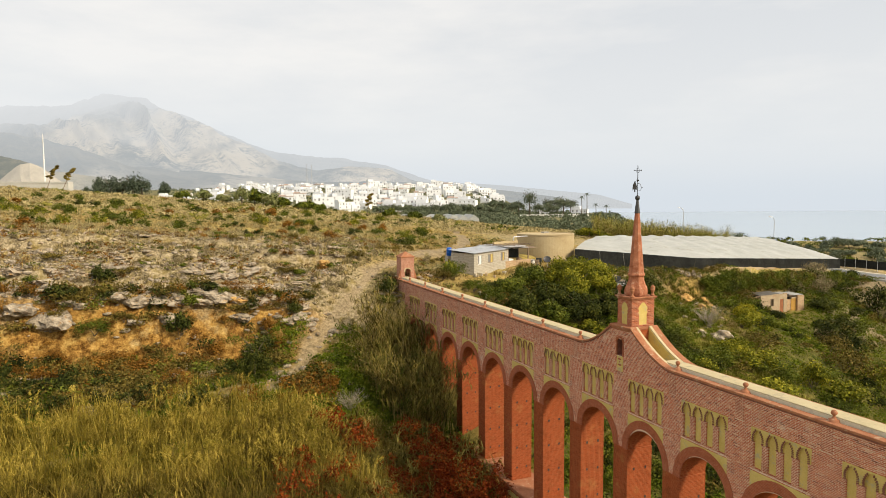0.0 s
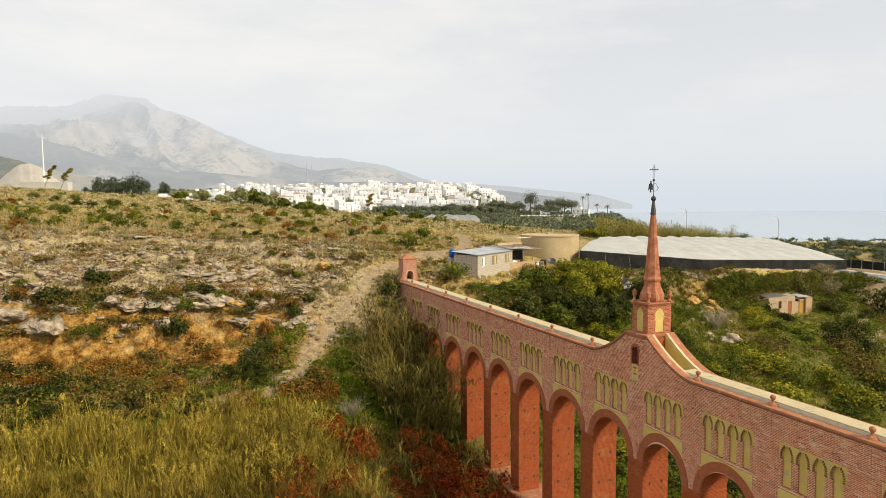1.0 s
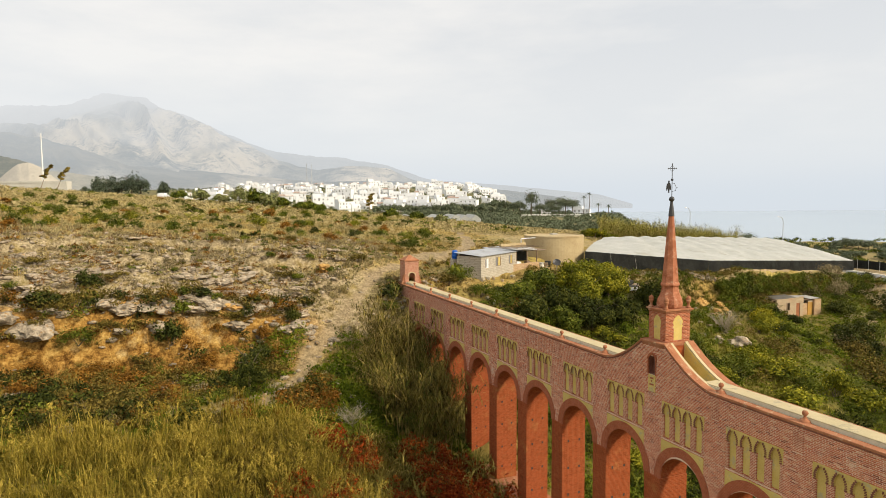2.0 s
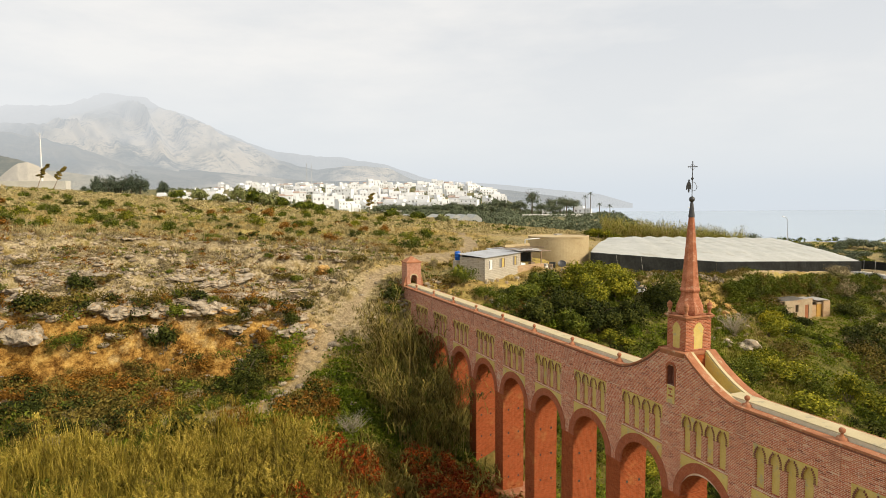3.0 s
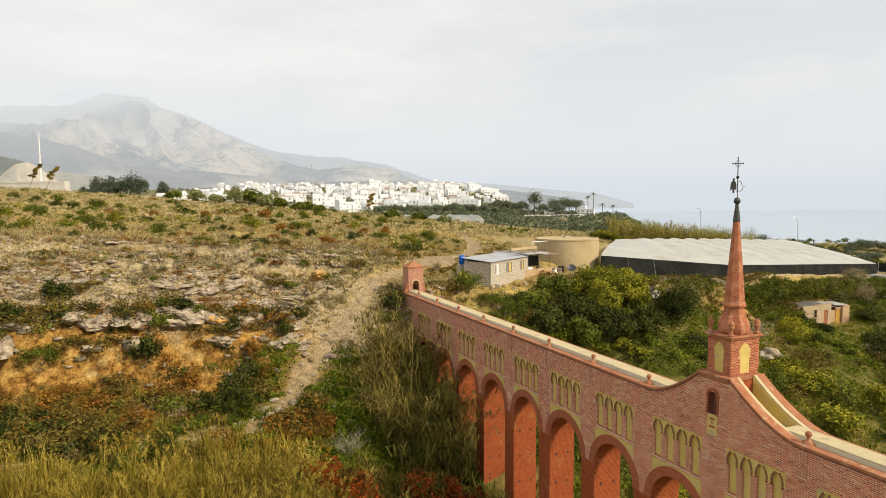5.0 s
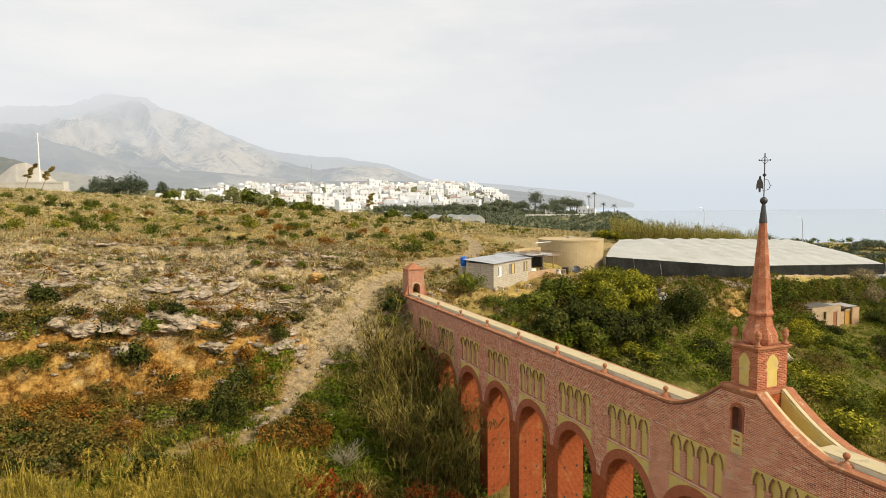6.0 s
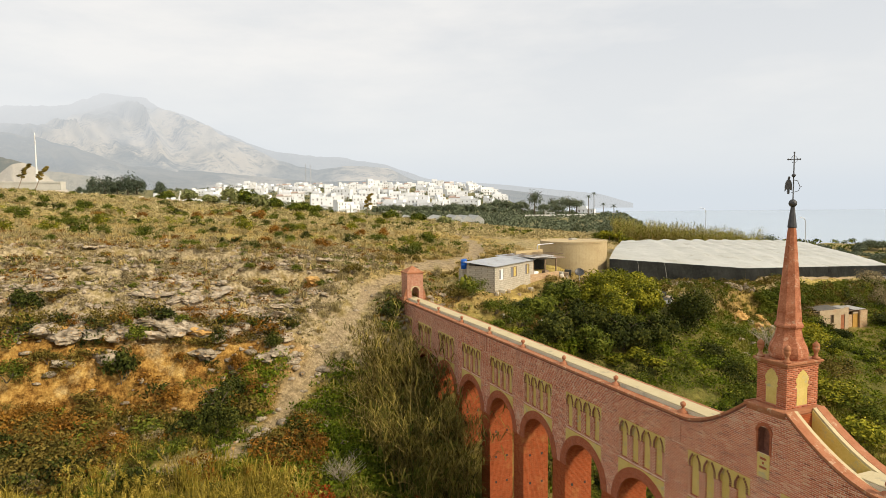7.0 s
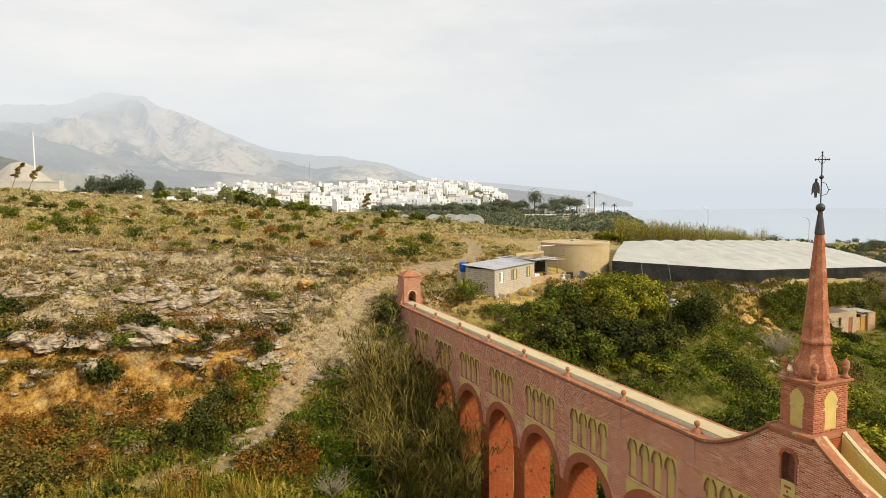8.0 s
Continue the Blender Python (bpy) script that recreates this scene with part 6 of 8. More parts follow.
# ---------------------------------------------------------------- slope plants: the ones that stand out
SPOTS = {
    "dark": "69.9 37.6 3.6 3.8,60.6 37.2 2.2 2.0,101.4 51.4 4.6 5.6,64.6 36.6 2.9 2.6,-23.7 35.5 1.6 2,-33.6 36.9 1.7 1.2,-17.1 36.7 1.2 1.2,-16.1 38.4 1 0.9,-10.9 38.4 0.8 0.9,-24.4 60.5 1.1 0.9,-11.5 59.5 1.3 1.0,7.6 61 1.5 1.2,-30.4 41 1.3 1.6,-21.2 38.2 1.6 0.9,-1.3 39.8 1.7 1.5,-12.7 36.2 0.9 1.3,33.1 39.2 2.7 3.2,54.8 38.7 2.7 1.9,67.4 37.9 4.2 3.2,31.9 35.2 2.2 1.3,76 42 3 2.5,72.5 37 3.2 2.6",
    "mid": "61.9 37.6 2.6 1.9,82.2 43.5 3.0 2.4,30.8 29 2.5 2.2,66.5 50.2 2.6 2.0,-8.8 36.8 1.0 0.75,-14.3 27.8 1.3 2,-10.9 43.5 0.9 0.7,-7.2 44.8 0.9 0.7,-18 62 1.5 0.9,-40.7 98.7 2.1 1.4,-32.1 84 2.2 1.1,-2.5 38.1 1.5 1.0,6.9 40.6 2.1 1.9,-30.8 35.6 1.8 1.4,9 39.6 1.9 1.5,11.1 38.4 2.1 1.8,40.7 40.7 2.4 1.4,38 30.1 2.9 2.2,47.9 28.4 2.3 1.9,34.8 33.7 2.2 1.5,46.3 30.2 3.4 1.8,55.2 28.6 3.3 2.1,-21.9 30.2 1.7 1.2",
    "olive": "49.7 33.9 3.0 2.7,60.4 35.4 4.3 3.5,64.6 31.9 5.3 4.5,66.8 36.2 3.5 3.4,-3.5 46.5 1.6 1.2,-12.2 43.7 1.4 1.1,-20.1 33.3 1.5 1.4,-31.4 32.2 1.5 1.6,5.1 40 1.6 1.5,-24.4 37.3 1.7 0.8,-32.8 36.7 1.4 1,-25.7 35.1 1.6 1.2,53.9 34.6 3.7 3.0,74.6 40.7 3.1 3.0,-28 42 1.5 0.8,-35 44 1.6 0.9,-14.5 42.5 1.1 0.8",
    "rust": "-30.1 102 1.9 1.0,-18.7 39.6 1.8 1.1,-15.5 35.6 0.9 1.5,-27.1 31.2 2.5 1.9,-24.5 28.0 2.1 1.6,-11.7 45.9 0.9 0.6,-22.9 34.7 1.8 1.3,-28.9 34.7 2 1.4,-34.3 34.9 2 1.4,-20.4 35.0 1.4 1.2",
    "grey": "68.5 38.2 2.6 3.2,88 56 3.2 4.2,91 58 3 3.6,86.5 54 3 3.6,93.5 57.6 2.6 3.2",
    "lime": "21.7 34.2 1.6 1.2,19.2 33.8 1.5 1.1,23 32.8 1.7 1.2,45.3 30.5 3.4 2.3,43.2 26 3.6 2.6,51.7 27.3 2.1 3.6,41.9 32.4 2.6 2.1,54.9 24.9 3.6 3.0,67.6 29.3 2.9 3.4,33.6 28.3 2.2 1.8,53.3 39.2 2.7 2.2,50.8 38 2.0 1.6,54.5 37.4 1.8 1.4,44.4 33.4 2.0 1.4,8.7 36.4 1.6 1.1",
    "red": "-5.2 16.2 1.1 1.7,-3.6 17.8 1.0 2.0,-6.6 14.2 1.0 1.5,-4.2 13.9 1.1 1.9,-2.4 15.4 1.0 2.1,-1.7 18.9 0.9 1.8,-7.6 16.6 0.8 1.3,-5.4 18.6 0.8 1.4,-16 14.6 1.0 0.8,-19 15.4 0.9 0.7,-28 17.5 0.8 0.7,-12.5 14.2 0.9 0.8,-10 16 0.9 0.8",
}
for key, text in SPOTS.items():
    for row in text.split(","):
        x, y, s, sz = (float(k) for k in row.split())
        shrub(key, x, y, s, sz)

# scrub over the plateau, thinning with distance
rg = random.Random(17)


def plateau_keep(x, y):
    return ss(2.0, 2.6, track_dist(x, y)) * (1 - (x > 8) * (x < 36) * (y > 40) * (y < 61)) * (1 - (x > 32) * (y < 98)) * ((x < 4) | (y > east_edge(x) + 0.5))


for nm, sd, n, y0, y1, s0, s1, mt, lb in (("olive_bushes", 301, 36, 39, 66, 0.4, 0.9, "leaf_olive", "low olive bushes among the limestone ledges"), ("grey_bushes", 302, 36, 39, 66, 0.4, 0.9, "leaf_grey", "grey-brown cushion bushes among the ledges"), ("green_bushes", 303, 26, 40, 66, 0.4, 0.9, "leaf_mid", "rounded green bushes among the ledges"),
                                       ("far_round_bushes", 304, 60, 62, 128, 0.7, 1.8, "leaf_mid", "rounded green bushes over the plateau"), ("far_dark_bushes", 305, 12, 60, 125, 0.7, 1.6, "leaf_dark", "dark bushes over the plateau"), ("far_lime_bushes", 306, 26, 60, 125, 0.8, 1.8, "leaf_lime", "yellow-green bushes over the plateau"), ("far_rust_bushes", 307, 12, 58, 125, 0.7, 1.7, "leaf_rust", "rusty bushes over the plateau")):
    x, y = field(sd, n * 2, -62, 22, y0, y1, lambda x, y: 0.75 * plateau_keep(x, y))
    scatter(nm, [leaf_cloud(s + sd * 5, 600, (1.0, 1.0, 0.75), 0.16, clumps=13) for s in range(4)], x, y, s0 + (s1 - s0) * np.random.default_rng(sd).random(len(x)), sd, M[mt], lb, "bushes", sink=0.06)


def scrub_field(name, seed, n, x0, x1, y0, y1, s0, s1, mat, label, freq, cut, quads=120, leaf=0.16):
    x, y = field(seed, n, x0, x1, y0, y1, lambda x, y: ss(1.8, 3.0, track_dist(x, y)) * (1 - (x > 8) * (x < 36) * (y < 61)) * (1 - (x > 32) * (y < 98)) * ss(cut, cut + 0.2, vnoise(x * freq, y * freq * 1.3, seed)))
    q = np.random.default_rng(seed).random(len(x))
    scatter(name, [leaf_cloud(k + seed * 10, quads, (1.0, 1.0, 0.6), leaf, clumps=9) for k in range(5)], x, y, s0 + (s1 - s0) * q ** 2, seed, M[mat], label, "scrub", sink=0.05)


scrub_field("far_dark_scrub", 61, 130, -90, 60, 62, 165, 0.5, 1.9, "leaf_dark", "scattered dark evergreen bushes on the plateau", 0.05, 0.35, 170, 0.2)
scrub_field("far_green_scrub", 62, 420, -90, 60, 60, 165, 0.5, 1.8, "leaf_mid", "scattered green bushes on the plateau", 0.04, 0.35, 150, 0.2)
scrub_field("far_rust_scrub", 63, 110, -90, 40, 60, 150, 0.4, 1.5, "leaf_rust", "patches of rust-coloured heath on the plateau", 0.06, 0.5, 130, 0.18)
scrub_field("far_fresh_scrub", 65, 700, -90, 60, 58, 168, 0.5, 1.6, "fresh_grass", "patches of yellow-green grass on the plateau", 0.05, 0.4, 90, 0.24)
scrub_field("far_straw_scrub", 64, 1500, -90, 60, 60, 170, 0.4, 1.3, "pale_scrub", "straw-yellow scrub on the plateau", 0.05, 0.3, 90, 0.22)

# dark and autumn-brown bushes at the foot of the bank
for k in range(34):
    shrub(rg.choice(("olive", "rust", "dark", "olive", "dark", "grey", "mid")), rg.uniform(-47, -17), rg.uniform(21.5, 30), rg.uniform(0.7, 1.5), rg.uniform(0.7, 1.5), k + 400)
for k in range(36):
    shrub(rg.choice(("rust", "olive", "rust", "dark", "olive", "olive")), rg.uniform(-36, -18.5), rg.uniform(25.5, 34.5), rg.uniform(0.9, 1.7), rg.uniform(0.8, 1.6), k + 470)
# bank below the rim
for k in range(26):
    x = rg.uniform(-46, -13)
    shrub(rg.choice(("olive", "rust", "mid", "olive", "grey", "rust", "dark")), x, rg.uniform(25.5, 35.5) if k % 3 else rg.uniform(35.5, 37.2), rg.uniform(0.5, 1.25), None, k)

# east slope: close thicket down to the ravine
k = 0
while k < 70:
    x = rg.uniform(6, 96)
    s = rg.uniform(1.5, 30) if k % 4 else rg.uniform(0.8, 5)
    y = float(east_edge(x)) - s
    if yard(x, y) < 1.35 or road_dist(np.array([x]), np.array([y]))[0] < 12 or y < 8 or (38 < x < 50 and 38 < y < 46 and rg.random() < 0.6) or (29 < x < 36 and 40 < y < 46) or (rg.random() < 0.8 * float(glade(x, y))):
        continue
    shrub(rg.choice(("mid", "mid", "dark", "olive", "mid", "lime", "dark")), x, y, rg.uniform(0.9, 2.3), rg.uniform(0.8, 1.6), k)
    k += 1
# ivy-hung terrace edge under the nets
for k in range(34):
    x = 54 + k * 1.65
    if yard(x, float(east_edge(x)) - 2.0) < 1.5:
        continue
    shrub(("mid", "dark", "mid", "olive")[k % 4], x, float(east_edge(x)) - 0.4 - rg.uniform(0.6, 2.2), rg.uniform(1.5, 2.3), rg.uniform(1.3, 1.9), k)

# trees beside the hut
# leaf_lime crowns: sunlit leaf clusters are put into the leaf colour
for x, y, h, r, mt, sd in ((14.2, 39.8, 3.6, 2.2, "leaf_mid", 1), (17.8, 41.6, 4.0, 2.6, "leaf_mid", 2), (22.6, 41.8, 4.9, 2.8, "leaf_lime", 3), (26.4, 43.4, 4.5, 3.0, "leaf_lime", 4),
                           (18.5, 38.4, 4.6, 2.9, "leaf_dark", 5), (22.8, 38.8, 5.0, 3.1, "leaf_lime", 6), (27.0, 40.0, 5.2, 3.0, "leaf_lime", 7), (14.0, 36.4, 4.2, 2.6, "leaf_dark", 8), (30.2, 44.0, 4.3, 2.6, "leaf_lime", 9),
                           (17.0, 35.0, 4.4, 2.7, "leaf_mid", 10), (21.4, 35.6, 4.8, 2.9, "leaf_dark", 11), (26.0, 36.0, 4.4, 2.8, "leaf_dark", 12), (28.6, 42.4, 4.8, 2.7, "leaf_lime", 13)):
    make_tree("tree", x, y, h * 0.88, r, h * 0.85, M[mt], {"leaf_mid": "low spreading green tree beside the hut", "leaf_dark": "dense dark green tree beside the hut", "leaf_lime": "yellow-green leafy tree beside the hut"}[mt], sd + 40, 0.3, 5600)
make_tree("tree", -17.6, 29.6, 4.9, 1.9, 4.8, M["leaf_dark"], "dense dark evergreen growing beside the dirt track", 81, 0.2, 3200)
make_tree("tree", -16.2, 33.6, 2.6, 1.2, 2.5, M["leaf_dark"], "small dark evergreen on the ochre bank", 82, 0.18, 1800)
make_tree("tree", 33.4, 39.0, 5.9, 2.7, 5.4, M["leaf_dark"], "lone rounded dark green tree on the slope", 61, 0.28, 5200)
for x, y, z, r, h, mt, sd in ((55.3, 46.4, -8.6, 2.2, 6.2, "leaf_olive", 62), (57.2, 47.0, -8.8, 1.9, 5.4, "leaf_mid", 63), (52.6, 45.6, -7.4, 2.0, 4.6, "leaf_mid", 64), (78.5, 53.0, -10.0, 2.6, 6.4, "leaf_grey", 65), (62.0, 49.6, -8.4, 1.6, 4.6, "leaf_olive", 66)):
    hd = thing("ivy_mound", Matrix.Translation((x, y, z)), {"leaf_olive": "tall mound of olive-green ivy against the terrace bank", "leaf_mid": "tall mound of green ivy against the terrace bank", "leaf_grey": "tall grey-brown dry thicket against the terrace bank"}[mt], "ivy", "ivy mounds")
    part("foliage", plant_mesh("foliage", leaf_cloud(sd, 4200, (r * 1.25, r * 1.1, h * 0.62), 0.24, clumps=30, hollow=0.5, clump_r=0.32), M[mt]), None, hd)
    part("stem", twig_mesh("stem", sd, 8, h * 0.8, M["bark"], 0.05), None, hd)
make_tree("tree", 53.4, 40.0, 2.8, 1.9, 2.7, M["yellow_leaf"], "bright yellow-leaved small tree below the shed", 67, 0.24, 2600)
for x, y, h, r, mt, sd in ((61.5, 42.0, 1.7, 1.8, "leaf_dark", 68), (71.5, 41.6, 2.2, 2.4, "leaf_dark", 69), (76.0, 44.6, 3.0, 2.8, "leaf_dark", 70), (57.0, 38.5, 2.0, 1.9, "leaf_mid", 71), (81.5, 47.5, 4.2, 3.2, "leaf_mid", 72)):
    make_tree("tree", x, y, h, r, h * 0.95, M[mt], {"leaf_dark": "low rounded dark green tree below the shed", "leaf_mid": "low rounded green tree below the shed"}[mt], sd, 0.28, 3000)
pear = thing("prickly_pear", on(6.2, 40.4, 20), "clump of grey-green prickly pear cactus", "cactus")
rp = random.Random(9)
for k in range(26):
    bm = bmesh.new()
    bmesh.ops.create_icosphere(bm, subdivisions=1, radius=1)
    o = part("pad", bm, M["leaf_mid"], pear)
    o.matrix_basis = Matrix.Translation((rp.uniform(-0.9, 0.9), rp.uniform(-0.6, 0.6), rp.uniform(0.3, 2.2))) @ Euler((rp.uniform(-0.5, 0.5), rp.uniform(-0.5, 0.5), rp.random() * 6)).to_matrix().to_4x4() @ Matrix.Diagonal((0.06, 0.2, 0.3, 1))
dead = thing("dead_bush", on(44.5, 38.2, 0, 1.0), "bare grey leafless bush on the slope", "bush")
part("crown", bare_bush(77, 60, 3.6, M["dead"]), None, dead)
dead2 = thing("dead_bush", on(-10.2, 24.8, 0, 1.0), "bare grey leafless bush on the slope", "bush")
part("crown", bare_bush(78, 60, 2.2, M["dead"]), None, dead2)

# ---------------------------------------------------------------- rim boulders and stones
rk = random.Random(23)
for k in range(105):
    x = rk.uniform(-52, -11)
    e = 37.0 + 2.2 * float(fbm(np.array([x * 0.13]), np.array([0.0]), 11)[0])
    rock(x, e + rk.uniform(-0.9, 1.0) if k % 2 else e + rk.uniform(0.5, 6.5), rk.uniform(0.3, 0.95), k, rock_och if k % 9 == 0 and k % 2 else None, 0.5, flat=rk.uniform(0.5, 0.85))
for x, y, s in ((-34.0, 36.3, 1.5), (-36.5, 36.6, 1.2), (-28.6, 37.0, 0.9), (-27.2, 36.7, 0.9), (-20.2, 37.1, 1.1), (-18.4, 37.0, 1.0), (-38, 38.9, 1.5), (-35, 39.9, 1.2), (-12.4, 36.2, 0.7), (-13.3, 35.8, 0.8), (-11.4, 35.6, 0.5)):
    rock(x, y, s, int(x * 10), None, 0.5, flat=0.75)
for k in range(48):
    x = rk.uniform(-52, -10)
    e = 37.0 + 2.2 * float(fbm(np.array([x * 0.13]), np.array([0.0]), 11)[0])
    rock(x, e + (0.1, 2.2, 4.4, 6.8)[k % 4] + rk.uniform(-0.4, 0.4) + 0.06 * (x + 30), rk.uniform(0.7, 1.4), k + 300, None, 0.5, "flat weathered limestone slab in a broken ledge", "ledge slabs", rk.uniform(0.22, 0.42))
rock(-7.4, 45.2, 0.75, 5, rock_och, 0.05, label="upright ochre boulder beside the track")
# long low broken wall on the rim
for k in range(26):
    x = -21.5 + k * 0.32
    o = tagged(new("rock", rock_me[k % 6]), "flat ledge stone in a row on the rim", "rock", "ledge stones")
    o.matrix_basis = Matrix.Translation((x, 38.3 + 0.1 * k, gz(x, 38.3 + 0.1 * k) + 0.3)) @ Matrix.Rotation(0.3 + 0.1 * (k % 3), 4, "Z") @ Matrix.Diagonal((0.42, 0.4, 0.42, 1))


def pebble(seed):
    rng = np.random.default_rng(seed)
    V = np.array([(1, 0, 0), (-1, 0, 0), (0, 1, 0), (0, -1, 0), (0, 0, 0.7), (0, 0, -0.5)], float) * (0.6 + 0.7 * rng.random((6, 1)))
    F = np.array([(0, 2, 4), (2, 1, 4), (1, 3, 4), (3, 0, 4), (2, 0, 5), (1, 2, 5), (3, 1, 5), (0, 3, 5)])
    return V, F


x, y = field(5, 17000, -58, 6, 36.5, 72, lambda x, y: (0.08 + 0.92 * ss(1.8, 4.5, track_dist(x, y))) * ss(75, 45, y) * (0.25 + 0.9 * (fbm(x * 0.2, y * 0.4, 44) > 0.0)))
scatter("loose_stones", [pebble(s) for s in range(6)], x, y, 0.08 + 0.34 * np.random.default_rng(1).random(len(x)) ** 2.6, 2, M["stone"], "loose grey limestone rubble strewn over the slope", "stones", sink=0.02)


def chunk(seed):
    """An angular flattish block, 20 faces."""
    rng = np.random.default_rng(seed)
    g = (1 + 5 ** 0.5) / 2
    V = np.array([(-1, g, 0), (1, g, 0), (-1, -g, 0), (1, -g, 0), (0, -1, g), (0, 1, g), (0, -1, -g), (0, 1, -g), (g, 0, -1), (g, 0, 1), (-g, 0, -1), (-g, 0, 1)], float) / 1.9
    F = np.array([(0, 11, 5), (0, 5, 1), (0, 1, 7), (0, 7, 10), (0, 10, 11), (1, 5, 9), (5, 11, 4), (11, 10, 2), (10, 7, 6), (7, 1, 8), (3, 9, 4), (3, 4, 2), (3, 2, 6), (3, 6, 8), (3, 8, 9), (4, 9, 5), (2, 4, 11), (6, 2, 10), (8, 6, 7), (9, 8, 1)])
    V = V * (0.65 + 0.6 * rng.random((12, 1))) * np.array([1.3, 0.9, 0.45])
    return V, F


x, y = field(7, 15000, -58, 4, 37.5, 66, lambda x, y: ss(2.2, 3.6, track_dist(x, y)) * ss(68, 46, y) * (0.05 + 0.95 * (fbm(x * 0.14, y * 0.9, 21, 3) > 0.03)))
scatter("ledge_rubble", [chunk(s) for s in range(8)], x, y, 0.12 + 0.4 * np.random.default_rng(41).random(len(x)) ** 2, 42, M["stone"], "broken limestone rubble in long ledges across the slope", "rubble", sink=0.0)
x, y = field(8, 900, -50, -9, 28, 38.5, lambda x, y: (0.25 + 0.75 * (fbm(x * 0.3, y * 0.5, 91, 3) > 0.0)))
scatter("bank_rubble", [chunk(s + 20) for s in range(8)], x, y, 0.14 + 0.45 * np.random.default_rng(43).random(len(x)) ** 2, 44, M["stone"], "fallen limestone rubble on the bank", "rubble", sink=0.0)
x, y = field(9, 2600, -26, 4, 25, 50, lambda x, y: ss(0.6, 1.4, track_dist(x, y)) * ss(4.2, 2.0, track_dist(x, y)))
scatter("verge_tufts", [blades(s + 300, 24, 0.5, 0.05, 0.24, 0.8, 0.6) for s in range(5)], x, y, 0.5 + 0.7 * np.random.default_rng(45).random(len(x)), 46, M["pale_scrub"], "sparse tufts along the dirt track", "grass")
x, y = field(6, 3600, -24, 2, 26, 50, lambda x, y: ss(4.0, 0.4, track_dist(x, y)))
scatter("gravel", [pebble(s + 9) for s in range(5)], x, y, 0.03 + 0.09 * np.random.default_rng(2).random(len(x)) ** 2, 3, M["bare_earth"], "pale gravel and rubble on the dirt track", "gravel", sink=0.0)

# ---------------------------------------------------------------- grasses
tall = [blades(s, 46, 2.5, 0.045, 0.4, 1.15, 1.15) for s in range(6)]
keep = lambda x, y: ss(0.9, 1.8, track_dist(x, y)) * ss(24.5, 20.0, y + 3 * fbm(x * 0.15, y * 0.15, 61)) * ss(11.5, 15.5, y + 4 * fbm(x * 0.3, y * 0.3, 66) + ss(-30, -42, x) * 3) * ss(-11.5, -16, x + 5 * fbm(x * 0.2, y * 0.2, 62) - ss(20, 12, y) * 3)
x, y = field(11, 4600, -54, -8, 6, 26, lambda x, y: keep(x, y) * (0.05 + 1.2 * ss(0.35, 0.62, vnoise(x * 0.45, y * 0.45, 3))))
scatter("tall_grass", tall, x, y, 0.4 + 0.75 * np.random.default_rng(3).random(len(x)), 4, M["grass_gold"], "tall golden-green feathery grass on the valley side", "grass")
x, y = field(22, 1700, -54, -8, 6, 30, lambda x, y: keep(x, y) * (0.1 + 1.0 * vnoise(x * 0.2, y * 0.2, 13)))
scatter("straw_grass", [blades(s + 9, 34, 2.6, 0.042, 0.4, 0.7, 0.9) for s in range(5)], x, y, 0.6 + 0.55 * np.random.default_rng(23).random(len(x)), 24, M["grass_gold"], "pale yellow-green plumes among the tall grass", "grass")
def plume(seed):
    """A clump of feathery grass plumes: stalks with soft drooping heads."""
    rng = np.random.default_rng(seed)
    VV, FF, base = [], [], 0
    for k in range(7):
        a, r, h, ln = rng.random() * 6.28, 0.35 * rng.random(), 1.7 + 1.0 * rng.random(), 0.25 + 0.5 * rng.random()
        V, F = leaf_cloud(seed * 31 + k, 34, (0.13, 0.13, 0.5), 0.2, clumps=7, narrow=0.16, hollow=0.2)
        V = V + np.array([r * math.cos(a), r * math.sin(a), h])
        V[:, 0] += np.cos(a) * ln * (V[:, 2] / 2.2) ** 2
        V[:, 1] += np.sin(a) * ln * (V[:, 2] / 2.2) ** 2
        VV.append(V)
        FF.append(F + base)
        base += len(V)
        q = np.array([(0, 0), (0.4, 0.16), (0.8, 0.64), (1.0, 1.0)])
        C = np.stack([r * math.cos(a) + np.cos(a) * ln * (q[:, 0] * h / 2.2) ** 2, r * math.sin(a) + np.sin(a) * ln * (q[:, 0] * h / 2.2) ** 2, q[:, 0] * h], -1)
        S = np.array([-math.sin(a), math.cos(a), 0]) * 0.012
        VV.append(np.concatenate([C - S, C + S]))
        FF.append(np.array([(i, i + 1, i + 5, i + 4) for i in range(3)]) + base)
        base += 8
    return np.concatenate(VV), np.concatenate(FF)


x, y = field(126, 1500, -54, -9, 6, 26, lambda x, y: keep(x, y) * (0.1 + 1.0 * ss(0.35, 0.65, vnoise(x * 0.35, y * 0.35, 127))))
scatter("grass_plumes", [plume(s + 500) for s in range(6)], x, y, 0.55 + 0.6 * np.random.default_rng(128).random(len(x)), 129, M["grass_gold"], "feathery pale golden plumes over the tall grass", "grass")
x, y = field(23, 900, -54, -6, 6, 30, lambda x, y: ss(0.9, 1.8, track_dist(x, y)) * ss(31, 27, y) * ss(0.35, 0.7, vnoise(x * 0.18, y * 0.18, 23)))
scatter("grass_weeds", [leaf_cloud(s + 200, 170, (0.9, 0.9, 0.6), 0.16, clumps=9) for s in range(4)], x, y, 0.6 + 0.7 * np.random.default_rng(25).random(len(x)), 26, M["leaf_mid"], "dark green weeds between the tall grass", "weeds")
x, y = field(12, 2600, -52, 0, 4, 30, lambda x, y: 0.4 + 0.6 * vnoise(x * 0.3, y * 0.3, 8))
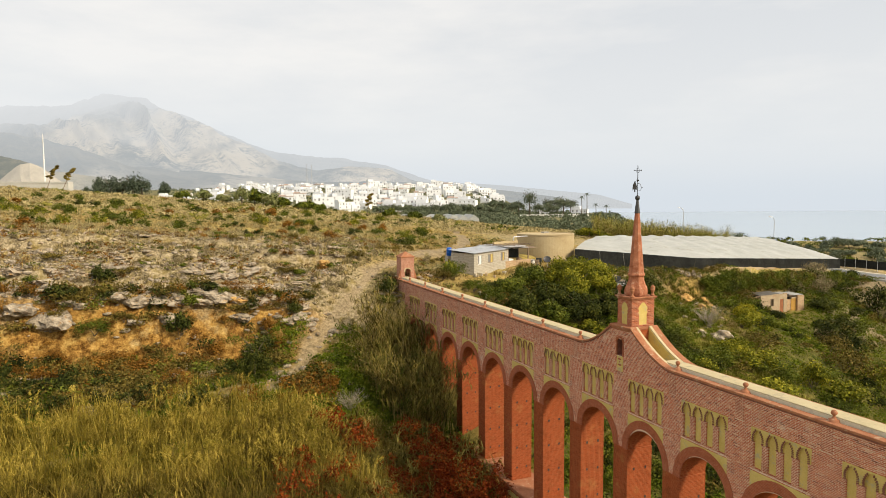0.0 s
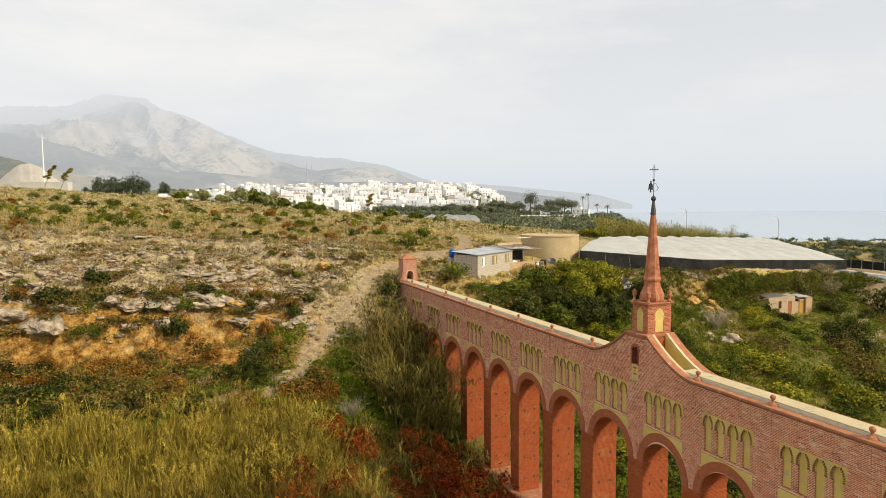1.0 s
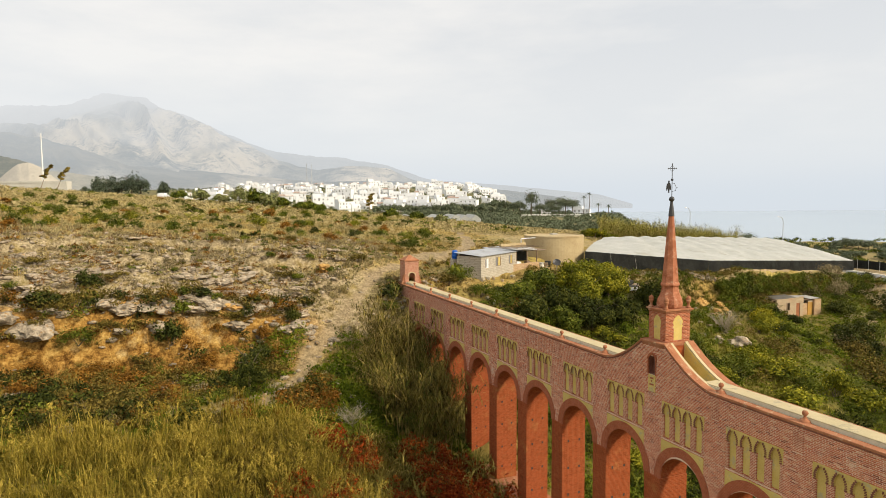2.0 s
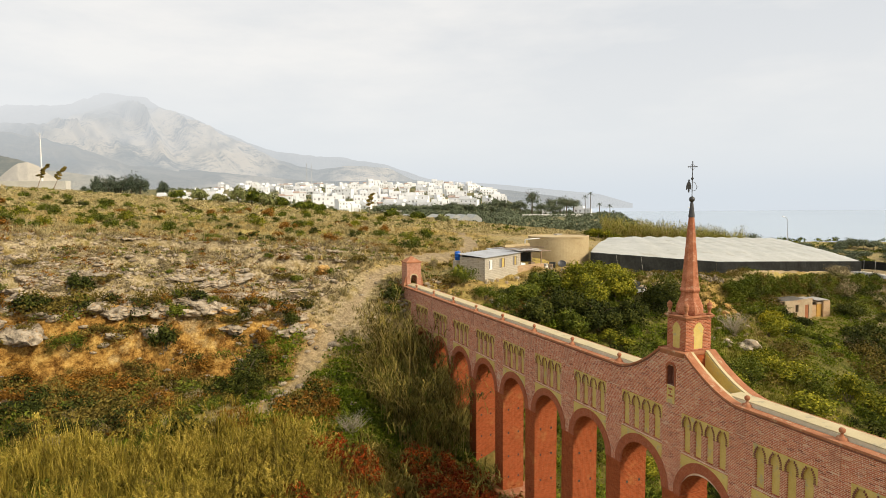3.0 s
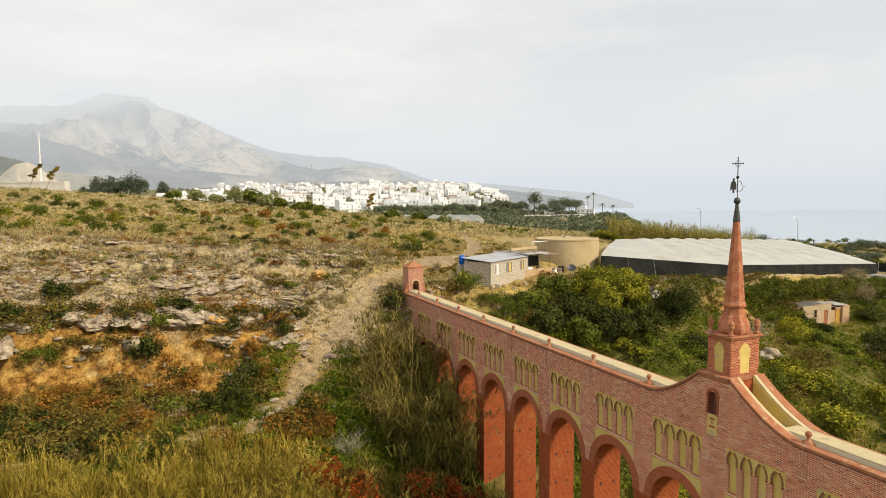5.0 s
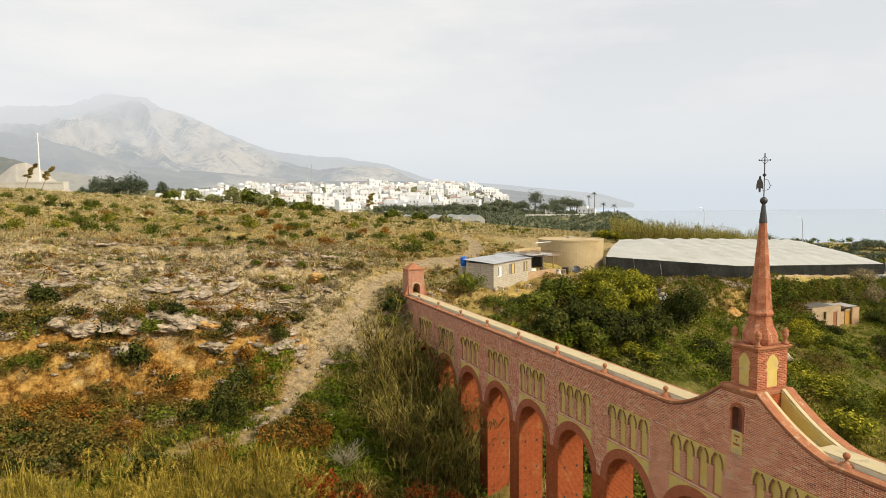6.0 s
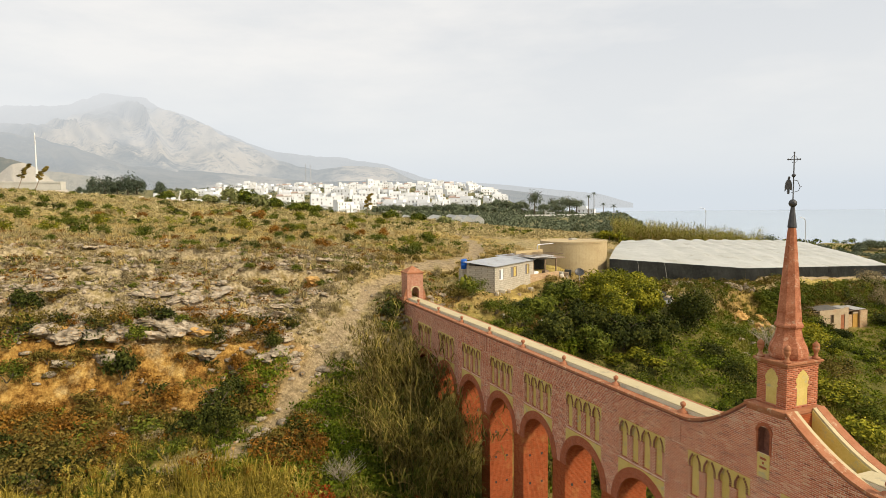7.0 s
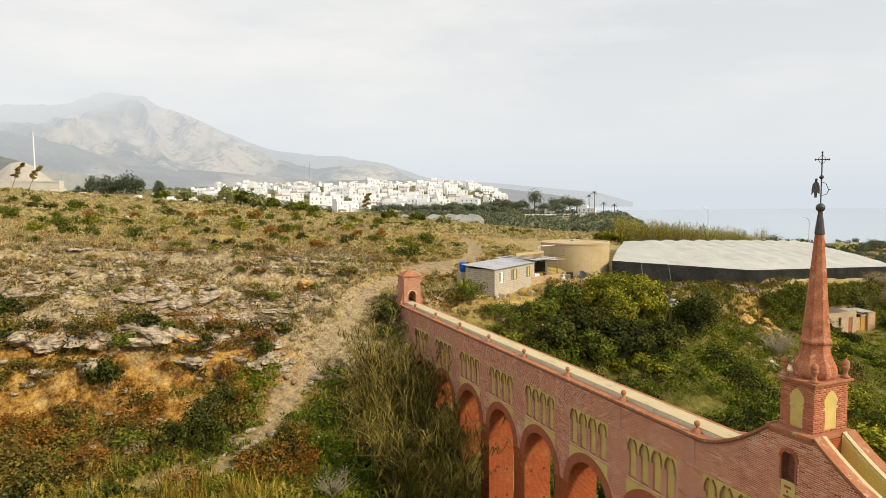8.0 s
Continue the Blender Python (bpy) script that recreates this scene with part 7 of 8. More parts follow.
scatter("green_grass", [blades(s + 20, 20, 0.8, 0.06, 0.4, 0.8, 0.9) for s in range(4)], x, y, 0.7 + 0.6 * np.random.default_rng(5).random(len(x)), 6, M["lush"], "lush green grass and weeds in the gully", "grass")
x, y = field(13, 5200, -18, -0.5, 10, 36, lambda x, y: ss(0.8, 1.9, track_dist(x, y)))
scatter("ground_ivy", [leaf_cloud(s + 60, 28, (0.7, 0.7, 0.3), 0.18, clumps=6) for s in range(4)], x, y, 0.8 + 0.7 * np.random.default_rng(6).random(len(x)), 7, M["lush"], "low bright green creeping ground cover", "ground cover")
x, y = field(14, 9000, -62, 34, 38, 100, lambda x, y: ss(0.7, 1.7, track_dist(x, y)) * (1 - (x > 8) * (y < 58)) * (0.2 + 0.9 * vnoise(x * 0.25, y * 0.25, 6)) * (0.45 + 0.55 * ss(38, 60, y)))
scatter("dry_tufts", [blades(s + 40, 15, 0.62, 0.07, 0.24, 0.8, 0.6) for s in range(6)], x, y, 0.55 + 0.7 * np.random.default_rng(7).random(len(x)), 8, M["grass_dry"], "straw-coloured dry grass tufts over the plateau", "grass")
x, y = field(15, 5200, -62, 34, 38, 104, lambda x, y: ss(0.8, 1.9, track_dist(x, y)) * (1 - (x > 8) * (y < 58)) * (0.1 + 0.95 * vnoise(x * 0.12, y * 0.16, 16)))
scatter("low_scrub", [leaf_cloud(s + 80, 36, (0.55, 0.55, 0.3), 0.17, clumps=7) for s in range(5)], x, y, 0.5 + 0.75 * np.random.default_rng(8).random(len(x)), 9, M["pale_scrub"], "low olive-brown heath scrub covering the plateau", "scrub")
x, y = field(16, 4200, -62, 34, 41, 110, lambda x, y: ss(0.8, 1.9, track_dist(x, y)) * (1 - (x > 8) * (y < 58)) * ss(0.45, 0.7, vnoise(x * 0.08, y * 0.11, 26)))
scatter("green_scrub", [leaf_cloud(s + 90, 38, (0.6, 0.6, 0.3), 0.17, clumps=7) for s in range(5)], x, y, 0.5 + 0.8 * np.random.default_rng(9).random(len(x)), 10, M["leaf_mid"], "low green scrub patches on the plateau", "scrub")
x, y = field(17, 5000, -95, 90, 98, 178, lambda x, y: 0.3 + 0.8 * vnoise(x * 0.06, y * 0.08, 36))
scatter("far_scrub", [leaf_cloud(s + 100, 22, (1.1, 1.1, 0.5), 0.4, clumps=6) for s in range(5)], x, y, 0.6 + 0.9 * np.random.default_rng(10).random(len(x)), 11, M["pale_scrub"], "distant olive and straw scrub along the plateau edge", "scrub")
x, y = field(18, 8600, 2.5, 100, 2, 66, lambda x, y: (road_dist(x, y) > 7) * ss(0.9, 1.8, east_edge(x) - y) * (yard(x, y) > 1.25) * ss(75, 40, east_edge(x) - y) * (1 - 0.8 * glade(x, y)) * ss(0.15, 0.55, vnoise(x * 0.22, y * 0.22, 141)))
scatter("slope_cover", [leaf_cloud(s + 110, 60, (1.0, 1.0, 0.55), 0.18, clumps=8) for s in range(5)], x, y, 0.6 + 1.0 * np.random.default_rng(11).random(len(x)), 12, M["lush"], "thick green undergrowth covering the seaward slope", "undergrowth")
x, y = field(19, 1500, 4, 100, 4, 64, lambda x, y: ss(0.5, 2.0, east_edge(x) - y) * ss(0.5, 0.7, vnoise(x * 0.1, y * 0.1, 46)))
scatter("slope_grass", [blades(s + 130, 30, 0.9, 0.07, 0.5, 0.8, 0.7) for s in range(4)], x, y, 0.7 + 0.8 * np.random.default_rng(12).random(len(x)), 13, M["lush"], "bright green grass patches on the seaward slope", "grass")


x, y = field(20, 620, 3, 100, 4, 66, lambda x, y: ss(0.5, 2.0, east_edge(x) - y) * (yard(x, y) > 1.25) * (1 - glade(x, y)) * ~before_shed(x, y) * ss(0.3, 0.6, vnoise(x * 0.09, y * 0.09, 56)))
scatter("slope_thicket", [leaf_cloud(s + 150, 260, (1.5, 1.5, 1.1), 0.24, clumps=12) for s in range(5)], x, y, 0.6 + 0.8 * np.random.default_rng(13).random(len(x)), 14, M["leaf_dark"], "dark evergreen thicket on the seaward slope", "thicket")
x, y = field(21, 420, 3, 100, 4, 66, lambda x, y: ss(0.5, 2.0, east_edge(x) - y) * (yard(x, y) > 1.25) * (1 - 0.7 * glade(x, y)) * ~before_shed(x, y) * ss(0.4, 0.65, vnoise(x * 0.08, y * 0.08, 66)))
scatter("slope_brush", [leaf_cloud(s + 160, 240, (1.4, 1.4, 1.0), 0.22, clumps=12) for s in range(5)], x, y, 0.6 + 0.8 * np.random.default_rng(14).random(len(x)), 15, M["leaf_olive"], "brownish brush on the seaward slope", "brush")
x, y = field(24, 1500, 49, 114, 40, 70, lambda x, y: ss(0.9, 1.5, east_edge(x) - y) * ss(7.5, 5.0, east_edge(x) - y) * (yard(x, y) > 1.3))
scatter("terrace_creeper", [leaf_cloud(s + 220, 100, (1.1, 1.1, 0.8), 0.27, clumps=11) for s in range(5)], x, y, 0.6 + 0.6 * np.random.default_rng(27).random(len(x)), 28, M["leaf_mid"], "hanging green creeper over the terrace bank", "creeper", sink=0.4)
x, y = field(25, 500, 49, 114, 40, 70, lambda x, y: ss(0.9, 1.5, east_edge(x) - y) * ss(7.5, 5.0, east_edge(x) - y) * (yard(x, y) > 1.3))
scatter("terrace_dry_creeper", [leaf_cloud(s + 230, 190, (1.1, 1.1, 0.8), 0.2, clumps=11) for s in range(5)], x, y, 0.6 + 0.6 * np.random.default_rng(29).random(len(x)), 30, M["leaf_olive"], "brown dry creeper over the terrace bank", "creeper", sink=0.35)
q = np.random.default_rng(91)
x = 50 + 64 * q.random(900)
y = east_edge(x) - 1.6 * q.random(900) - 0.9
z = height(x, east_edge(x) + 0.8) - 0.6 - 2.4 * q.random(900)
scatter("bank_creeper", [leaf_cloud(s + 250, 90, (0.9, 0.7, 0.9), 0.26, clumps=10) for s in range(5)], x, y, 0.6 + 0.6 * q.random(900), 92, M["leaf_mid"], "green creeper hanging down the terrace bank", "creeper", sink=0.5, zs=z)
x = 56 + 34 * q.random(260)
y = east_edge(x) - 1.6 * q.random(260) - 0.9
scatter("bank_dry_creeper", [leaf_cloud(s + 260, 90, (0.9, 0.7, 0.9), 0.26, clumps=10) for s in range(5)], x, y, 0.6 + 0.6 * q.random(260), 93, M["leaf_olive"], "brown creeper hanging down the terrace bank", "creeper", sink=0.5, zs=height(x, east_edge(x) + 0.8) - 0.6 - 2.6 * q.random(260))
x, y = field(111, 5200, 30, 60, 16, 47, lambda x, y: glade(x, y) * (0.25 + 0.8 * vnoise(x * 0.3, y * 0.3, 112)))
scatter("glade_grass", [blades(s + 400, 30, 0.75, 0.06, 0.4, 0.9, 0.9) for s in range(5)], x, y, 0.5 + 0.8 * np.random.default_rng(113).random(len(x)), 114, M["fresh_grass"], "fresh green grass in the open part of the seaward slope", "grass")
x, y = field(115, 2400, 30, 60, 16, 47, lambda x, y: glade(x, y) * ss(0.45, 0.7, vnoise(x * 0.25, y * 0.25, 116)))
scatter("glade_dry_grass", [blades(s + 410, 30, 0.8, 0.05, 0.4, 0.9, 0.9) for s in range(5)], x, y, 0.5 + 0.8 * np.random.default_rng(117).random(len(x)), 118, M["grass_dry"], "brown dry grass in the open part of the seaward slope", "grass")
x, y = field(119, 1500, 30, 60, 16, 47, lambda x, y: glade(x, y) * ss(0.4, 0.65, vnoise(x * 0.2, y * 0.2, 120)))
scatter("glade_weeds", [leaf_cloud(s + 420, 110, (0.8, 0.8, 0.6), 0.16, clumps=9) for s in range(5)], x, y, 0.4 + 0.8 * np.random.default_rng(121).random(len(x)), 122, M["lush"], "low bright green weeds on the seaward slope", "weeds")
x, y = field(123, 420, 40, 52, 34, 47.5, lambda x, y: ss(1.2, 0.5, np.hypot((x - 46) / 4.5, (y - 40.5) / 3.5)) * 0.6)
scatter("slope_rubble", [chunk(s + 40) for s in range(6)], x, y, 0.12 + 0.4 * np.random.default_rng(124).random(len(x)) ** 2, 125, M["stone"], "pale rubble tipped down the slope below the nets", "rubble", sink=0.0)
x, y = field(132, 800, 31, 58, 40, 48.5, lambda x, y: (0.25 + 0.75 * vnoise(x * 0.4, y * 0.4, 133)) * ss(-5, -1, y - east_edge(x)) * (yard(x, y) > 1.2))
scatter("ledge_scrub", [leaf_cloud(s + 430, 90, (0.7, 0.7, 0.6), 0.16, clumps=9) for s in range(5)], x, y, 0.5 + 0.8 * np.random.default_rng(134).random(len(x)), 135, M["leaf_olive"], "olive scrub on the bank below the nets", "scrub")
x, y = field(136, 600, 31, 58, 40, 48.5, lambda x, y: ss(0.3, 0.6, vnoise(x * 0.35, y * 0.35, 137)) * ss(-5, -1, y - east_edge(x)) * (yard(x, y) > 1.2))
scatter("ledge_weeds", [leaf_cloud(s + 440, 90, (0.7, 0.7, 0.5), 0.16, clumps=9) for s in range(5)], x, y, 0.5 + 0.8 * np.random.default_rng(138).random(len(x)), 139, M["leaf_mid"], "green weeds on the bank below the nets", "weeds")
x, y = field(140, 500, 60, 80, 41, 51, lambda x, y: (yard(x, y) > 0.75) * (yard(x, y) < 1.6) * 0.8)
scatter("yard_weeds", [leaf_cloud(s + 450, 60, (0.6, 0.6, 0.35), 0.15, clumps=7) for s in range(5)], x, y, 0.5 + 0.7 * np.random.default_rng(141).random(len(x)), 142, M["lush"], "green weeds round the ruined shed", "weeds")
for nm, sd, mt, lb in (("gully_bushes", 151, "leaf_mid", "green bushes in the gully behind the aqueduct"), ("gully_dark_bushes", 154, "leaf_dark", "dark bushes in the gully behind the aqueduct"), ("gully_lush_bushes", 157, "lush", "bright green bushes in the gully behind the aqueduct")):
    x, y = field(sd, 150, 6, 36, 12, 36, lambda x, y: 0.35 + 0.65 * ss(0.3, 0.6, vnoise(x * 0.15, y * 0.15, sd + 1)))
    scatter(nm, [leaf_cloud(s + sd * 3, 300, (1.2, 1.2, 1.0), 0.18, clumps=13) for s in range(4)], x, y, 0.6 + 0.9 * np.random.default_rng(sd).random(len(x)), sd, M[mt], lb, "bushes", sink=0.1)
# grass round the hut
clear = lambda x, y: (1 - (np.hypot(x - 28.9, y - 55.6) < 5)) * (1 - (x > 9) * (x < 25) * (np.abs((y - 42.8) - (x - 10.7) * 0.6 - 2.0) < 2.6)) * ss(1.2, 2.6, track_dist(x, y)) * (1 - (x > 32) * (y > 50.9 - 0.11 * (x - 33.5)) * (y < 98))
x, y = field(26, 4600, 3, 62, 37, 72, lambda x, y: clear(x, y) * (0.15 + 0.85 * ss(29, 23, x)) * ss(-4, 0, y - east_edge(x)) * (0.3 + 0.8 * vnoise(x * 0.3, y * 0.3, 86)))
scatter("hut_grass", [blades(s + 60, 28, 0.6, 0.05, 0.3, 0.8, 0.6) for s in range(5)], x, y, 0.5 + 0.8 * np.random.default_rng(31).random(len(x)), 32, M["grass_dry"], "dry grass on the ground round the hut", "grass")
x, y = field(27, 2200, 3, 62, 36, 72, lambda x, y: clear(x, y) * ss(-4, 0, y - east_edge(x)) * ss(0.3, 0.7, vnoise(x * 0.2, y * 0.2, 96)))
scatter("hut_weeds", [leaf_cloud(s + 240, 70, (0.6, 0.6, 0.35), 0.14, clumps=7) for s in range(5)], x, y, 0.5 + 0.9 * np.random.default_rng(33).random(len(x)), 34, M["leaf_olive"], "olive weeds on the ground round the hut", "weeds")
# bank below the western rim
for nm, sd, n, mt, lb in (("bank_rust", 71, 1000, "leaf_rust", "rust-brown dry brush on the ochre bank"), ("bank_dark", 72, 560, "leaf_dark", "dark green brush on the ochre bank"), ("bank_olive", 73, 1000, "leaf_olive", "olive brush on the ochre bank"), ("bank_green", 74, 420, "leaf_mid", "green weeds on the ochre bank")):
    x, y = field(sd, n, -56, -11, 23.5, 38.5, lambda x, y: ss(0.9, 1.9, track_dist(x, y)) * (0.42 + 0.58 * ss(34, 29, y)) * ss(0.3, 0.6, vnoise(x * 0.16, y * 0.2, sd)))
    scatter(nm, [leaf_cloud(s + sd * 7, 200, (1.0, 1.0, 0.75), 0.17, clumps=10) for s in range(4)], x, y, 0.5 + 1.1 * np.random.default_rng(sd).random(len(x)) ** 1.5, sd, M[mt], lb, "brush")
x, y = field(75, 9500, -60, 6, 37.5, 70, lambda x, y: ss(0.7, 1.7, track_dist(x, y)) * (0.25 + 0.75 * vnoise(x * 0.3, y * 0.35, 75)))
scatter("grey_scrub", [leaf_cloud(s + 170, 28, (0.5, 0.5, 0.26), 0.15, clumps=7) for s in range(5)], x, y, 0.5 + 0.9 * np.random.default_rng(15).random(len(x)), 16, M["leaf_grey"], "grey-brown cushion scrub among limestone rubble", "scrub")
x, y = field(76, 3600, -60, 6, 37.5, 70, lambda x, y: ss(0.7, 1.7, track_dist(x, y)) * ss(0.4, 0.7, vnoise(x * 0.2, y * 0.25, 76)))
scatter("brown_scrub", [leaf_cloud(s + 180, 30, (0.55, 0.55, 0.3), 0.15, clumps=7) for s in range(5)], x, y, 0.5 + 0.9 * np.random.default_rng(16).random(len(x)), 17, M["leaf_rust"], "brown dry heath among limestone rubble", "scrub")
x, y = field(77, 2600, -62, 20, 40, 92, lambda x, y: ss(0.9, 1.8, track_dist(x, y)) * (1 - (x > 8) * (y < 58)) * ss(0.45, 0.75, vnoise(x * 0.22, y * 0.28, 77)))
scatter("pale_plumes", [blades(s + 320, 34, 1.0, 0.05, 0.26, 0.7, 0.7) for s in range(5)], x, y, 0.6 + 0.7 * np.random.default_rng(78).random(len(x)), 79, M["pale_scrub"], "clumps of pale straw grass standing on the plateau", "grass")
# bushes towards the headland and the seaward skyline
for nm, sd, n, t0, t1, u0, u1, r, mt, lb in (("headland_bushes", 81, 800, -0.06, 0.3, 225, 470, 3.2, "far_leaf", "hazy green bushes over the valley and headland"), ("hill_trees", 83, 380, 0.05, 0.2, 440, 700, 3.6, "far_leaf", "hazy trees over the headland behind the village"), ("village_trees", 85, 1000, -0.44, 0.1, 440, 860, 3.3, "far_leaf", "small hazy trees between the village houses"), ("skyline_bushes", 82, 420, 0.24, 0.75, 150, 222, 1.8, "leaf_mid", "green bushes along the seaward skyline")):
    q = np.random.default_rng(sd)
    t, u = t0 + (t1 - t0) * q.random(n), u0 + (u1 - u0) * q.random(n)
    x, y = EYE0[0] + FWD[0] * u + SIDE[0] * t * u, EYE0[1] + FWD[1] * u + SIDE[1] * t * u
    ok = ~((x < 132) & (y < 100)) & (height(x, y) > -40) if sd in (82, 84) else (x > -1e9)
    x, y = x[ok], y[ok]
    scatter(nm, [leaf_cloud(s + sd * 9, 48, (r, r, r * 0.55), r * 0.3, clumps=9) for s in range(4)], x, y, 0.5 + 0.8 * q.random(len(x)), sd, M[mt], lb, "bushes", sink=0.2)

x, y = field(94, 1100, -24, -1.2, 8.5, 21, lambda x, y: ss(-22, -8, x) * ss(0.35, 0.65, vnoise(x * 0.35, y * 0.35, 94)))
scatter("red_vine", [leaf_cloud(s + 270, 70, (0.7, 0.7, 0.8), 0.14, clumps=8, lift=0.6) for s in range(4)], x, y, 0.7 + 0.8 * np.random.default_rng(95).random(len(x)), 96, M["leaf_red"], "scrambling red autumn vine through the gully grass", "vine")
x, y = field(143, 190, -7.5, -0.9, 7.5, 19, lambda x, y: ss(0.3, 0.6, vnoise(x * 0.4, y * 0.4, 144)))
scatter("wall_vine", [leaf_cloud(s + 280, 80, (0.7, 0.7, 0.9), 0.13, clumps=8, lift=1.2) for s in range(4)], x, y, 0.8 + 0.9 * np.random.default_rng(145).random(len(x)), 146, M["leaf_red"], "red autumn vine climbing over the growth beside the aqueduct", "vine")
x, y = field(97, 3400, -52, -1.2, 6.5, 24, lambda x, y: np.where(x < -20, ss(16, 12, y + 3 * fbm(x * 0.2, y * 0.2, 97)), ss(24, 17, y + 3 * fbm(x * 0.2, y * 0.2, 97))) * (0.3 + 0.7 * vnoise(x * 0.4, y * 0.4, 98)))
scatter("gully_grass", [blades(s + 340, 44, 2.5, 0.045, 0.5, 1.25, 1.3) for s in range(6)], x, y, 0.55 + 0.6 * np.random.default_rng(99).random(len(x)), 98, M["brown_grass"], "brown arching dry grass matted in the gully", "grass")
x, y = field(101, 420, -54, -15, 20, 34, lambda x, y: ss(0.9, 1.8, track_dist(x, y)) * ss(33, 25, y) * (0.2 + 0.8 * ss(0.4, 0.7, vnoise(x * 0.3, y * 0.3, 101))))
scatter("foot_grass", [blades(s + 360, 36, 1.3, 0.045, 0.35, 0.9, 0.9) for s in range(5)], x, y, 0.6 + 0.7 * np.random.default_rng(102).random(len(x)), 103, M["grass_gold"], "yellow-green grass at the foot of the ochre bank", "grass")
# ---------------------------------------------------------------- giant reeds beside the aqueduct
def reed_thicket(name, seed, n, keep, x0, x1, y0, y1, h0, h1, leaves, label, arch=0.35, leaf_kind="reed", heart=None):
    rng = np.random.default_rng(seed)
    x, y = field(seed, n, x0, x1, y0, y1, keep)
    n = len(x)
    z = height(x, y)
    H = (h0 + (h1 - h0) * rng.random(n)) * (0.62 + 0.6 * vnoise(x * 0.45, y * 0.45, seed + 30))
    a = rng.random(n) * 2 * np.pi
    if heart:
        a = np.arctan2(y - heart[1], x - heart[0]) + rng.normal(size=n) * 0.8
    lean = arch * (0.15 + rng.random(n) ** 1.6)
    ts = np.array([0, 0.3, 0.55, 0.78, 1.0])
    cx = x[:, None] + np.cos(a)[:, None] * (lean * H)[:, None] * ts ** 2.2
    cy = y[:, None] + np.sin(a)[:, None] * (lean * H)[:, None] * ts ** 2.2
    cz = z[:, None] + H[:, None] * (ts - 0.28 * lean[:, None] * ts ** 3)
    C = np.stack([cx, cy, cz], -1)
    r = (0.036 * (1 - 0.7 * ts))[None, :, None]
    VV, FF = [], []
    ring = [C + np.array([math.cos(k * 2.094), math.sin(k * 2.094), 0]) * r for k in range(3)]
    V = np.stack(ring, 2).reshape(n, 15, 3)
    f = []
    for s in range(4):
        for k in range(3):
            p, q = s * 3 + k, s * 3 + (k + 1) % 3
            f += [(p, q, q + 3), (p, q + 3, p + 3)]
    f = np.array(f)
    VV.append(V.reshape(-1, 3))
    FF.append((f[None] + (np.arange(n) * 15)[:, None, None]).reshape(-1, 3))
    stems = np_mesh("stems", VV[0], FF[0])
    stems.materials.append(M["reed_dry"])
    m = n * leaves
    k = np.repeat(np.arange(n), leaves)
    t = 0.25 + 0.75 * rng.random(m) ** 0.8
    base = np.stack([np.interp(0, [0], [0]) + (cx[k, 0] + (cx[k, 4] - cx[k, 0]) * t ** 2.2), cy[k, 0] + (cy[k, 4] - cy[k, 0]) * t ** 2.2, z[k] + H[k] * (t - 0.28 * lean[k] * t ** 3)], 1)
    b = rng.random(m) * 2 * np.pi
    out = np.stack([np.cos(b), np.sin(b), 0 * b], 1)
    L = (0.7 + 1.1 * rng.random(m))[:, None]
    mid = base + L * 0.55 * (out * 0.6 + np.array([0, 0, 0.8]))
    tip = mid + L * 0.5 * (out * 0.9 - np.array([0, 0, 0.65]) * rng.random(m)[:, None])
    sd = np.stack([-np.sin(b), np.cos(b), 0 * b], 1) * 0.03
    W = np.stack([base - sd * 0.6, base + sd * 0.6, mid + sd, mid - sd, tip], 1).reshape(-1, 3)
    i = np.arange(m)[:, None] * 5
    F = np.concatenate([i + np.array([[0, 1, 2]]), i + np.array([[0, 2, 3]]), i + np.array([[3, 2, 4]])], 0)
    lv = np_mesh("leaves", W, F)
    lv.materials.append(M[leaf_kind])
    ob = tagged(new(name), label, "reeds", kind="stuff")
    part("stems", stems, None, ob)
    part("leaves", lv, None, ob)
    return ob


reed_thicket("reed_thicket", 3, 1400, lambda x, y: ss(4.4, 2.8, np.hypot((x + 3.9) * 1.2, (y - 27.5) * 0.6)), -10.5, -0.7, 18, 37, 2.8, 8.2, 16, "dense thicket of tall arching giant reeds against the aqueduct", 0.8, "reed", (-3.2, 27.5))
reed_thicket("reed_undergrowth", 6, 480, lambda x, y: ss(3.8, 2.6, np.hypot((x + 3.6) * 1.2, (y - 27.0) * 0.55)), -10.5, -0.7, 18, 37, 1.5, 4.6, 20, "dark green lower reeds inside the thicket", 0.9, "leaf_mid", (-3.2, 27.0))
reed_thicket("reed_fringe", 4, 260, lambda x, y: 0.25 + 0.75 * ss(0.5, 0.7, vnoise(x * 0.3, y * 0.3, 51)), -12, -0.8, 9, 22, 1.2, 3.0, 26, "lower fringe of green and straw reeds in the gully", 0.7)
reed_thicket("skyline_reeds", 5, 6800, lambda x, y: ((x - EYE0[0]) * SIDE[0] + (y - EYE0[1]) * SIDE[1] > 0.25 * ((x - EYE0[0]) * FWD[0] + (y - EYE0[1]) * FWD[1])) * ((x - EYE0[0]) * SIDE[0] + (y - EYE0[1]) * SIDE[1] < 0.47 * ((x - EYE0[0]) * FWD[0] + (y - EYE0[1]) * FWD[1])) * (np.abs((x - EYE0[0]) * FWD[0] + (y - EYE0[1]) * FWD[1] - 162) < 7) * 1.0, 70, 112, 84, 118, 3.4, 6.2, 9, "long stand of pale golden reeds behind the plantation", 0.3, "fresh_grass")

